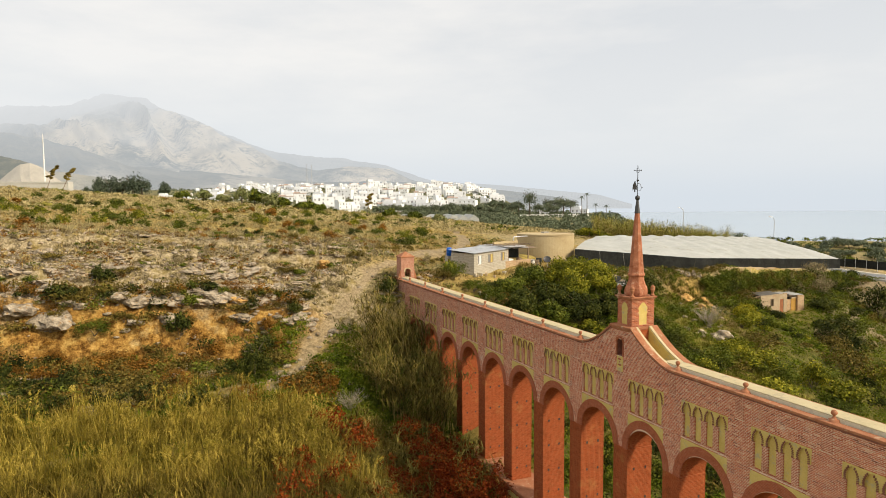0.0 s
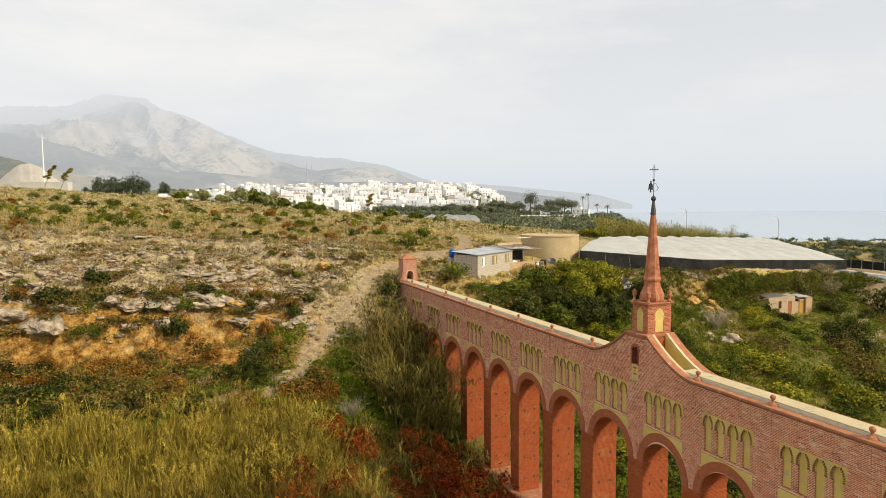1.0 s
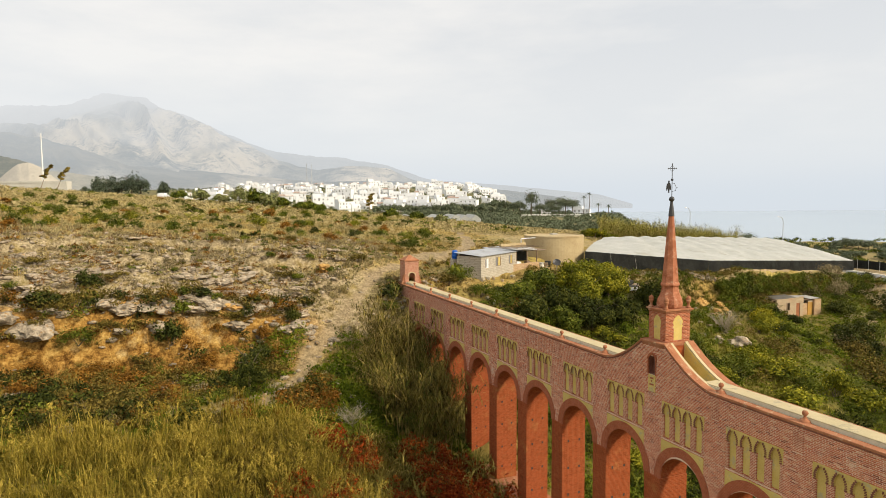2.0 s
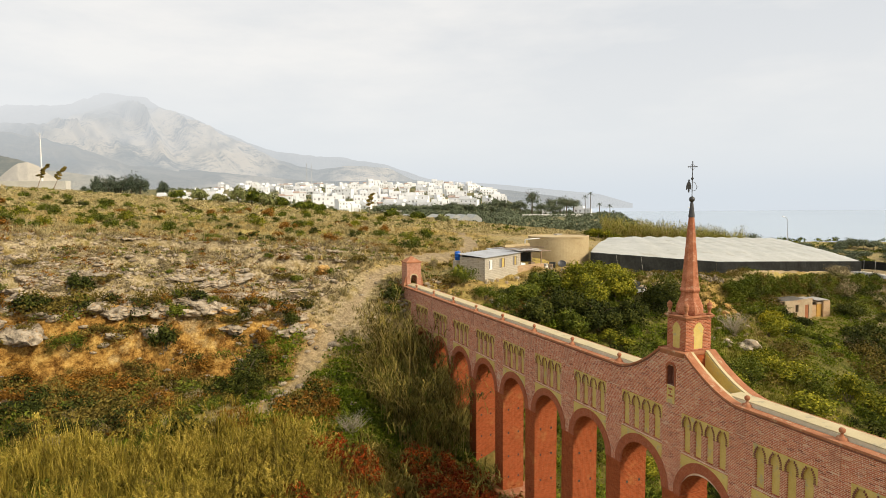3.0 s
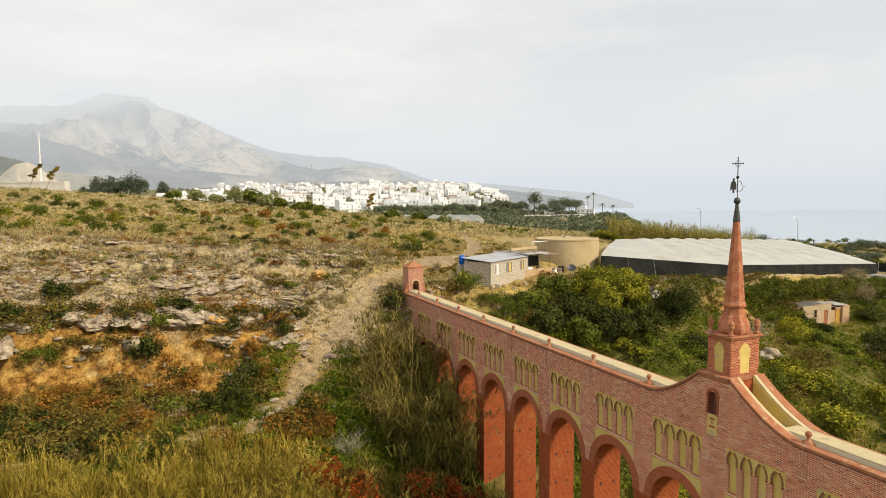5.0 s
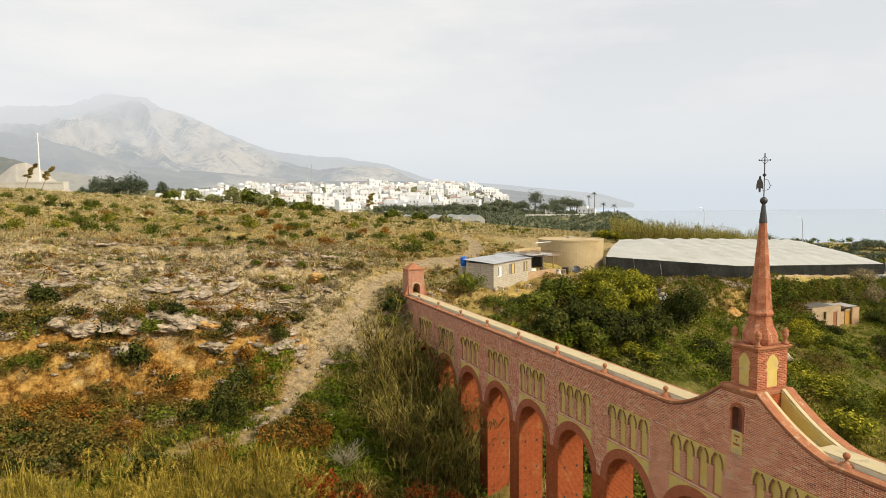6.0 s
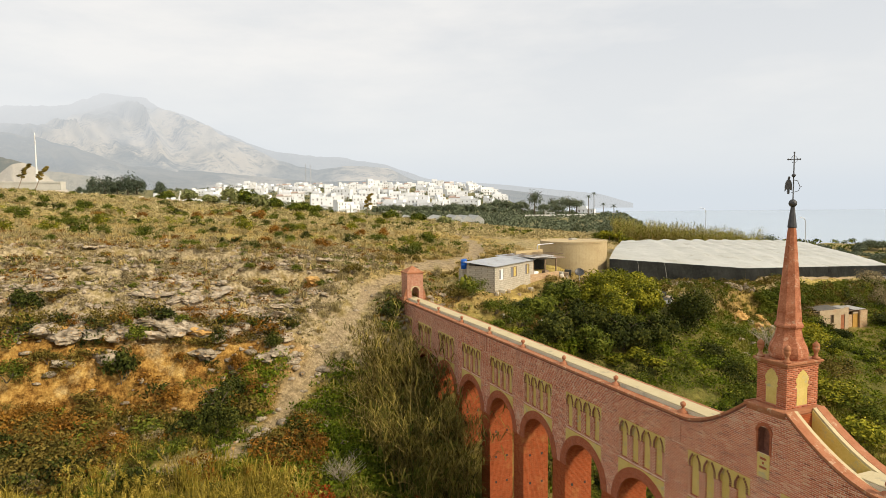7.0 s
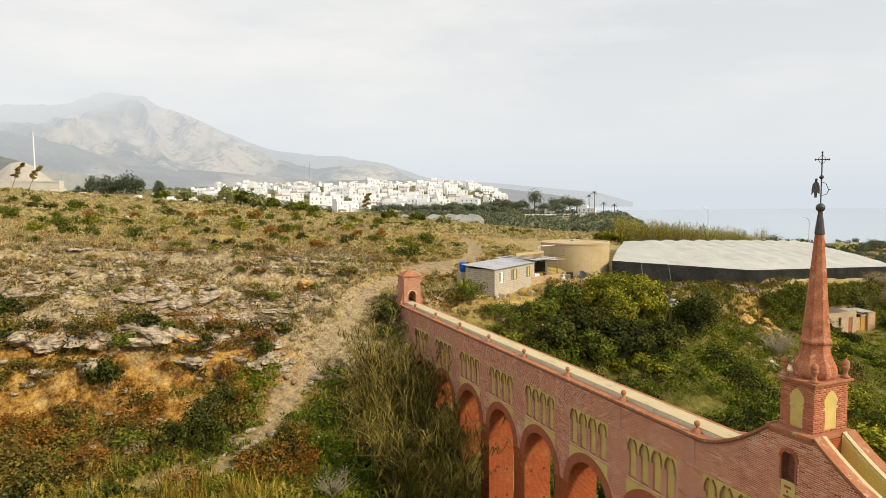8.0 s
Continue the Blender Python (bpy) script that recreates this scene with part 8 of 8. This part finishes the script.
# ---------------------------------------------------------------- agaves in flower, poles and mast
rosette = bmesh.new()
for k in range(22):
    a, e = k * 2.4, 0.35 + 0.9 * (k / 22)
    d = Vector((math.cos(a) * math.cos(e), math.sin(a) * math.cos(e), math.sin(e)))
    s = Vector((-math.sin(a), math.cos(a), 0)) * 0.11
    p0, p1, p2 = Vector((0, 0, 0.05)), d * 0.6, d * 1.25 + Vector((0, 0, -0.1))
    v = [rosette.verts.new(p) for p in (p0 - s * 0.6, p0 + s * 0.6, p1 + s, p1 - s, p2, p1 + Vector((0, 0, -0.06)))]
    for f in ((0, 1, 2, 3), (3, 2, 4), (0, 5, 1), (3, 4, 5), (2, 5, 4), (0, 3, 5), (1, 5, 2)):
        rosette.faces.new([v[j] for j in f])
rosette_me = bm_mesh("rosette", rosette, M["leaf_mid"])
for (t, u), h, ln in (((-0.627, 168), 6.8, 0.5), ((-0.602, 166), 6.2, 0.58), ((-0.115, 160), 6.0, 0.2)):
    x, y = bearing(t, u)
    ag = thing("agave", on(x, y, -22), "agave with a tall dried flower stalk", "agave", "agaves")
    part("rosette", rosette_me, None, ag)
    part("stalk", tube(bmesh.new(), [(0, 0, 0), (ln * h * 0.4, 0, h * 0.5), (ln * h, 0, h)], [0.09, 0.07, 0.03], 6), M["wood"], ag)
    fl = bmesh.new()
    rr = random.Random(int(h * 10))
    for j in range(18):
        w = 0.52 + 0.47 * j / 17
        c = Vector((ln * h * w * w + rr.uniform(-0.75, 0.75) * (1.2 - w) * 1.8, rr.uniform(-0.3, 0.3), h * w))
        r = bmesh.ops.create_icosphere(fl, subdivisions=1, radius=0.42)
        bmesh.ops.transform(fl, matrix=Matrix.Translation(c) @ Matrix.Diagonal((1.3, 1.3, 0.6, 1)), verts=r["verts"])
        tube(fl, [(ln * h * w * w, 0, h * w - 0.15), c], 0.02, 4)
    part("flower_spike", fl, M["leaf_olive"], ag, "dried brown flower clusters")
for t, u, h in ((-0.306, 330, 10), (-0.222, 300, 8.5), (-0.2, 310, 8)):
    x, y = bearing(t, u)
    pl = thing("utility_pole", on(x, y), "slim grey utility pole", "pole", "utility poles")
    part("pole", tube(bmesh.new(), [(0, 0, -0.5), (0, 0, h)], [0.16, 0.1], 8), M["wood"], pl)
    part("crossarm", boxes((-0.7, 0.7, -0.05, 0.05, h - 0.5, h - 0.38)), M["wood"], pl)
for t in (-0.206, -0.199):
    x, y = bearing(t, 900)
    ms = thing("radio_mast", on(x, y), "slender distant radio mast above the village", "mast", "radio masts")
    part("lattice", lathe(bmesh.new(), [(0.8, -1), (0.3, 34)], 4), M["steel"], ms)
x, y = bearing(-0.609, 620)
mast = thing("pylon", Matrix.Translation((x, y, gz(x, y))), "tall slender white bridge pylon", "pylon")
part("shaft", lathe(bmesh.new(), [(1.0, -2), (0.75, 25), (0.35, 62)], 8), M["white"], mast)
viaduct = tagged(new("viaduct_deck", bm_mesh("viaduct_deck", boxes((-150, 30, -4, 4, -7.0, -1.0), (-150, 30, -4.3, 4.3, -1.0, 0.6)), M["concrete_far"])), "pale concrete road viaduct far off", "viaduct")
x, y = bearing(-0.62, 600)
viaduct.matrix_basis = Matrix.Translation((x, y, 27)) @ Matrix.Rotation(math.atan2(SIDE[1], SIDE[0]), 4, "Z")

# ---------------------------------------------------------------- village
def house_kind(w, d, floors, mat, seed, tiled=False):
    """A white village house: stepped volumes, parapets, windows, a door, a terrace."""
    rr = random.Random(seed)
    h = 3.0 * floors
    ob = thing("house", Matrix.Translation((0, 0, -900)), "white rendered village house with flat roofs and small windows" if not tiled else "white rendered village house with a tiled roof", "house", "village houses")
    wb = boxes((-w / 2, w / 2, -d / 2, d / 2, -6, h))
    part("wall", wb, mat, ob)
    st = w * rr.uniform(0.35, 0.6)
    sx = rr.choice((-1, 1)) * (w - st) / 2
    part("upper_storey", boxes((sx - st / 2, sx + st / 2, -d / 2 + 1.5, d / 2, h, h + 2.8)), mat, ob)
    part("parapet", boxes((-w / 2, w / 2, -d / 2 - 0.1, -d / 2 + 0.1, h, h + 0.8), (-w / 2 - 0.1, -w / 2 + 0.1, -d / 2, d / 2, h, h + 0.8)), mat, ob)
    if tiled:
        rf = bmesh.new()
        vs = [rf.verts.new(p) for p in ((-w / 2 - 0.3, -d / 2 - 0.3, h + 0.85), (w / 2 + 0.3, -d / 2 - 0.3, h + 0.85), (w / 2 + 0.3, d / 2, h + 2.4), (-w / 2 - 0.3, d / 2, h + 2.4), (-w / 2 - 0.3, -d / 2 - 0.3, h + 0.6), (w / 2 + 0.3, -d / 2 - 0.3, h + 0.6), (w / 2 + 0.3, d / 2, h + 0.6), (-w / 2 - 0.3, d / 2, h + 0.6))]
        for f in ((0, 1, 2, 3), (4, 7, 6, 5), (0, 4, 5, 1), (1, 5, 6, 2), (2, 6, 7, 3), (3, 7, 4, 0)):
            rf.faces.new([vs[j] for j in f])
        part("roof", rf, M["tile"], ob, "terracotta tiled roof")
    for fl in range(floors):
        n = max(2, int(w / 3.2))
        for i in range(n):
            if rr.random() < 0.2:
                continue
            x = -w / 2 + (i + 0.5) * w / n + rr.uniform(-0.3, 0.3)
            big = rr.random() < 0.3
            ww, wh = (0.6, 0.95) if big else (0.42, 0.55)
            part("window", boxes((x - ww, x + ww, -d / 2 - 0.06, -d / 2 + 0.1, fl * 3 + 1.6 - wh, fl * 3 + 1.6 + wh)), M["glass_dark"], ob)
    if floors > 1:
        part("balcony", boxes((-w * 0.3, w * 0.25, -d / 2 - 1.1, -d / 2, 2.9, 3.1), (-w * 0.3, w * 0.25, -d / 2 - 1.1, -d / 2 - 1.0, 3.1, 3.9)), mat, ob)
    part("door", boxes((w * 0.3, w * 0.3 + 1.1, -d / 2 - 0.05, -d / 2 + 0.1, 0, 2.2)), M["wood"], ob)
    return ob


kinds = [house_kind(11, 8, 2, M["village"], 1), house_kind(14, 9, 2, M["village"], 2), house_kind(9, 8, 2, M["village"], 3), house_kind(16, 9, 3, M["village"], 4), house_kind(12, 8, 2, M["village"], 5, True), house_kind(15, 9, 2, M["village"], 6), house_kind(9, 7, 1, M["village"], 7)]
hr = random.Random(31)
placed = []


def put_house(kind, t, u, rz, s=0.74):
    x, y = bearing(t, u)
    m = Matrix.Translation((x, y, gz(x, y))) @ Matrix.Rotation(math.atan2(SIDE[1], SIDE[0]) + radians(rz), 4, "Z") @ Matrix.Diagonal((s, s, s, 1))
    copy_thing(kinds[kind], m)


put_house(3, -0.15, 452, 38)
put_house(2, -0.135, 455, 38)
for row, (u, t0, t1, n) in enumerate(((470, -0.12, 0.0, 7), (500, -0.2, 0.05, 11), (545, -0.27, 0.075, 16), (600, -0.36, 0.09, 20), (660, -0.4, 0.1, 21), (730, -0.38, 0.085, 21), (810, -0.34, 0.06, 20), (890, -0.3, 0.03, 15))):
    for i in range(n):
        t = t0 + (t1 - t0) * (i + hr.uniform(0.15, 0.85)) / n
        put_house(hr.randrange(7), t, u + hr.uniform(-18, 18), hr.uniform(-24, 32), hr.uniform(0.7, 0.98))
for t, u in ((-0.44, 520), (-0.42, 540), (-0.4, 505), (-0.47, 480), (-0.45, 560), (-0.425, 600), (-0.39, 560), (-0.37, 540), (-0.56, 620), (-0.54, 640), (0.16, 445), (0.215, 440)):
    put_house(hr.randrange(7), t, u, hr.uniform(-30, 40))
for k in kinds:
    for o in (*k.children_recursive, k):
        bpy.data.objects.remove(o)

# far plantations and the pale wall below the headland
for t, u, w, d in ((-0.055, 300, 16, 22), (-0.01, 296, 22, 24), (0.03, 292, 14, 20)):
    x, y = bearing(t, u)
    g = thing("far_greenhouse", Matrix.Translation((x, y, 0)) @ Matrix.Rotation(math.atan2(SIDE[1], SIDE[0]) + 0.15, 4, "Z"), "distant greenhouse with pale plastic roofs", "greenhouse")
    rf = bmesh.new()
    for k in range(3):
        x0, x1 = -w / 2 + w * k / 3, -w / 2 + w * (k + 1) / 3
        for yy0, yy1 in ((-d / 2, d / 2),):
            a = [rf.verts.new(p) for p in ((x0, yy0, 0.4), ((x0 + x1) / 2, yy0, 2.2), (x1, yy0, 0.4), (x0, yy1, 0.4), ((x0 + x1) / 2, yy1, 2.2), (x1, yy1, 0.4))]
            for f in ((0, 1, 4, 3), (1, 2, 5, 4), (0, 2, 1), (3, 4, 5), (0, 3, 5, 2)):
                rf.faces.new([a[j] for j in f])
    part("roof", rf, M["net_white"], g)
    part("walls", boxes((-w / 2, w / 2, -d / 2, d / 2, -6, 0.38)), M["net_white"], g)
x, y = bearing(0.155, 415)
wl = tagged(new("boundary_wall", bm_mesh("boundary_wall", boxes((-30, 26, -0.3, 0.3, -4, 1.4)), M["white"])), "long white boundary wall on the headland", "wall")
wl.matrix_basis = Matrix.Translation((x, y, gz(x, y) + 0.5)) @ Matrix.Rotation(math.atan2(SIDE[1], SIDE[0]) + 0.1, 4, "Z")

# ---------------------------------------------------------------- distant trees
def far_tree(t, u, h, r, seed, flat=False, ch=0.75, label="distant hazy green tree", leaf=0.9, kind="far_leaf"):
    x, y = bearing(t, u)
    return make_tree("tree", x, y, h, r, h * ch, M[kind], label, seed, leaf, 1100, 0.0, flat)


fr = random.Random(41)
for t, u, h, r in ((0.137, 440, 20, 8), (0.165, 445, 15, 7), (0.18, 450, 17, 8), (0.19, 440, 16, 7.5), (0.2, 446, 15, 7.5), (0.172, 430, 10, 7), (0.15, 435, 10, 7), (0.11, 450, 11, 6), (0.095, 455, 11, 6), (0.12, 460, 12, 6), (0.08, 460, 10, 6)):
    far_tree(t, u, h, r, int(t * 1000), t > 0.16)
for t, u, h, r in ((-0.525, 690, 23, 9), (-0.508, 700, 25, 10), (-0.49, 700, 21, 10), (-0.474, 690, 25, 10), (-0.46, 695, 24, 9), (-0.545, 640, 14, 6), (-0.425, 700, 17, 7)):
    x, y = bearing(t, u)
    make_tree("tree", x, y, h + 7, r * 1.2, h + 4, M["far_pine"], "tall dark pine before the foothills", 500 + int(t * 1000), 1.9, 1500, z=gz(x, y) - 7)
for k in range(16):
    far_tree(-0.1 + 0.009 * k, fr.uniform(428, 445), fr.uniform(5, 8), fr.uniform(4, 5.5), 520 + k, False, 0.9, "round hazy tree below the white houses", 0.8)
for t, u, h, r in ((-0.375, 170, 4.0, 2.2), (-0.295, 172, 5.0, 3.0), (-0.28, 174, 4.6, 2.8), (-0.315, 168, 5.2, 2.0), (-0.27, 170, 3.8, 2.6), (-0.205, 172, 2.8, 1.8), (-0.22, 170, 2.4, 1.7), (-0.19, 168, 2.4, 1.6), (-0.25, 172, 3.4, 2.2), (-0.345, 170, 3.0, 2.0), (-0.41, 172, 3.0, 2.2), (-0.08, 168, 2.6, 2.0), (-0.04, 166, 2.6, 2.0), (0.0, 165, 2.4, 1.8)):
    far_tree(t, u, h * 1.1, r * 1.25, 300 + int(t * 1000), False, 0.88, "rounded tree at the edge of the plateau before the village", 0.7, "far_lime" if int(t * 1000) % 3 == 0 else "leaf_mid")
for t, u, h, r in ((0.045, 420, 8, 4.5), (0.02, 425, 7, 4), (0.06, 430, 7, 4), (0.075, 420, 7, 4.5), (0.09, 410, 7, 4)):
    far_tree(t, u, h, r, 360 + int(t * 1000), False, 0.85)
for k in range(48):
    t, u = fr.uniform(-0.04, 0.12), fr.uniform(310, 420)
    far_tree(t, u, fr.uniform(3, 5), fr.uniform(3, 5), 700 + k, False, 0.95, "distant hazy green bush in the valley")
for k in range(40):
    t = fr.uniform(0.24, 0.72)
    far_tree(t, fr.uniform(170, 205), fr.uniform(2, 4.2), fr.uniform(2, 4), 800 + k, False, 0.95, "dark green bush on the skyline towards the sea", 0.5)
far_tree(0.485, 175, 6.5, 4.2, 901, False, 0.85, "rounded green tree on the skyline", 0.45)
far_tree(0.25, 190, 5, 4, 902, False, 0.9, "rounded green bush on the skyline", 0.45)
for t, u, h, r, kd in ((0.232, 158, 3.0, 3.2, "leaf_mid"), (0.243, 156, 3.8, 3.4, "leaf_lime"), (0.255, 157, 3.2, 3.0, "leaf_mid"), (0.268, 156, 2.6, 2.6, "leaf_lime"), (0.455, 158, 3.4, 3.0, "leaf_mid"), (0.47, 160, 3.8, 3.2, "leaf_lime")):
    far_tree(t, u, h, r, 950 + int(t * 1000), False, 0.95, "rounded green bush at the end of the reeds", 0.45, kd)
# palms on the headland
for t, u, h in ((0.218, 430, 13), (0.226, 432, 15), (0.256, 425, 7), (0.24, 430, 8)):
    x, y = bearing(t, u)
    pm = thing("palm", on(x, y), "tall distant palm tree on the headland", "palm", "palms")
    part("trunk", tube(bmesh.new(), [(0, 0, -1), (0.2, 0, h * 0.5), (0, 0, h)], [0.3, 0.24, 0.2], 6), M["bark"], pm)
    fb = bmesh.new()
    for k in range(22):
        a, e = k * 2.4, 0.9 - 1.4 * (k / 22)
        q = [Vector((math.cos(a) * r, math.sin(a) * r, h + math.sin(e) * r * 0.9 - 0.10 * r * r)) for r in (0, 1.0, 2.1, 3.0)]
        s = Vector((-math.sin(a), math.cos(a), 0)) * 0.35
        for i in range(3):
            v = [fb.verts.new(p) for p in (q[i] - s * (1 - i * 0.3), q[i] + s * (1 - i * 0.3), q[i + 1] + s * (0.7 - i * 0.3), q[i + 1] - s * (0.7 - i * 0.3))]
            fb.faces.new(v)
    part("fronds", fb, M["far_leaf"], pm)

# ---------------------------------------------------------------- bricks of the wall and the turret
BRICK_ROW, BRICK_LEN, JOINT, PROUD = 0.07, 0.25, 0.02, 0.008


def lay(spans, z0, z1, seed):
    """Rows of bricks (start, end, bottom, top, proud, whole) over the stretches that spans(z) leaves open."""
    rr = random.Random(seed)
    out, z, k = [], z0, 0
    while z + BRICK_ROW - JOINT <= z1 + 1e-6:
        for a, b in spans(z + BRICK_ROW / 2):
            p = math.floor(a / BRICK_LEN) * BRICK_LEN - (k % 2) * BRICK_LEN / 2
            while p < b:
                c, d = max(p + JOINT / 2, a), min(p + BRICK_LEN - JOINT / 2, b)
                if d - c > 0.04:
                    out.append((c, d, z, z + BRICK_ROW - JOINT, PROUD * rr.uniform(0.55, 1.1), d - c > BRICK_LEN - JOINT - 0.001))
                p += BRICK_LEN
        z, k = z + BRICK_ROW, k + 1
    return out


def cut(spans, a, b):
    """Take the stretch from a to b out of a list of stretches."""
    out = []
    for p, q in spans:
        if b <= p or a >= q:
            out.append((p, q))
            continue
        if a > p:
            out.append((p, a))
        if b < q:
            out.append((b, q))
    return out


def wall_spans(z):
    sp = [(LAID_LO, LAID_HI)]
    for a, b in zip(PIERS, PIERS[1:]):
        c, k = (a + b) / 2, (a - b) / NORTH
        if PANEL_B - 0.03 < z < PANEL_T:
            sp = cut(sp, c - 1.6 * k, c + 1.6 * k)
        elif z < PANEL_B and abs(z - SPRING) < R_OUT + 1:
            r = math.sqrt(max(R_OUT ** 2 - (z - SPRING) ** 2, 0)) * k if z > SPRING else R_OUT * k
            h = 1.6 * k if SPRING + math.sqrt(R_OUT ** 2 - 1.6 ** 2) - 0.02 < z < PANEL_B - 0.1 else 0.0
            if max(r, h) > 0:
                sp = cut(sp, c - max(r, h), c + max(r, h))
    if z > 0.02:
        free = []
        for p, q in sp:
            n = max(1, int((q - p) / 0.1))
            ok = [p + (q - p) * (i + 0.5) / n for i in range(n) if crest(p + (q - p) * (i + 0.5) / n) - 0.04 > z + BRICK_ROW / 2]
            if ok:
                run = [ok[0], ok[0]]
                for e in ok[1:]:
                    if e - run[1] > 0.15:
                        free.append((run[0] - 0.05, run[1] + 0.05))
                        run = [e, e]
                    run[1] = e
                free.append((run[0] - 0.05, run[1] + 0.05))
        sp = free
    if -0.84 < z < 1.24:
        h = 0.27 if z < 0.08 else 0.33 if z < 0.86 else math.sqrt(max(0.38 ** 2 - (z - 0.86) ** 2, 0))
        sp = cut(sp, TY - h, TY + h)
    for y in PIERS:
        if -1.0 < z < 0.1 and abs(y) > 0.1:
            sp = cut(sp, y - 0.24, y + 0.24)
    return sp


def brick_solid(c, d, z0, z1, proud):
    """Eight corners of a brick whose outer face stands out from a wall at x = 0 towards -x."""
    return [(x, y, z) for x in (-proud, 0.004) for y, z in ((c, z0), (d, z0), (d, z1), (c, z1))]


BRICK_FACES = np.array([(0, 3, 2, 1), (0, 1, 5, 4), (1, 2, 6, 5), (2, 3, 7, 6), (3, 0, 4, 7)])


def joined_bricks(name, rows, mat, parent, m, label):
    V = np.array([brick_solid(*r[:5]) for r in rows]).reshape(-1, 3)
    F = (BRICK_FACES[None] + (np.arange(len(rows)) * 8)[:, None, None]).reshape(-1, 4)
    me = np_mesh(name, V, F)
    me.materials.append(mat)
    return tagged(part(name, me, None, parent, label, m=m), kind="stuff")


joined_bricks("brickwork", lay(wall_spans, SPRING, 1.85, 5), M["laid_brick"], aqueduct, Matrix.Translation((FACE, 0, 0)), "mauve-red bricks with pale lime bloom")
whole = BRICK_LEN - JOINT
brick_me = np_mesh("brick", np.array(brick_solid(0, whole, 0, BRICK_ROW - JOINT, PROUD)), BRICK_FACES)
brick_me.materials.append(M["turret_brick"])
for n, (rz, dx, dy) in enumerate(((0, -HX, 0), (90, 0, -HY), (180, HX, 0), (270, 0, HY))):
    half, wide = (HY, FOIL_W[0]) if dy == 0 else (HX, FOIL_W[1])

    def face_spans(z):
        sp = [(-half - PROUD * 0.8, half + PROUD * 0.8)]
        t = (z - FOIL_B) / (FOIL_T - FOIL_B)
        if 0 < t < 1:
            g = wide * float(np.interp(t, [0.0] + [q for q, _ in FOIL], [1.0] + [q for _, q in FOIL])) + 0.012
            sp = cut(sp, -g, g)
        return sp
    rows = lay(face_spans, 1.87, 3.4, 20 + n)
    m = pose(TX + dx, TY + dy, 0, 0, 0, rz)
    rest = []
    for r in rows:
        if n < 2 and r[5]:
            part("brick", brick_me, None, turret, m=m @ Matrix.Translation((0, r[0], r[2])) @ Matrix.Diagonal((r[4] / PROUD, 1, 1, 1)))
        else:
            rest.append(r)
    joined_bricks("brickwork", rest, M["turret_brick"], turret, m, "orange-red bricks round the niche")
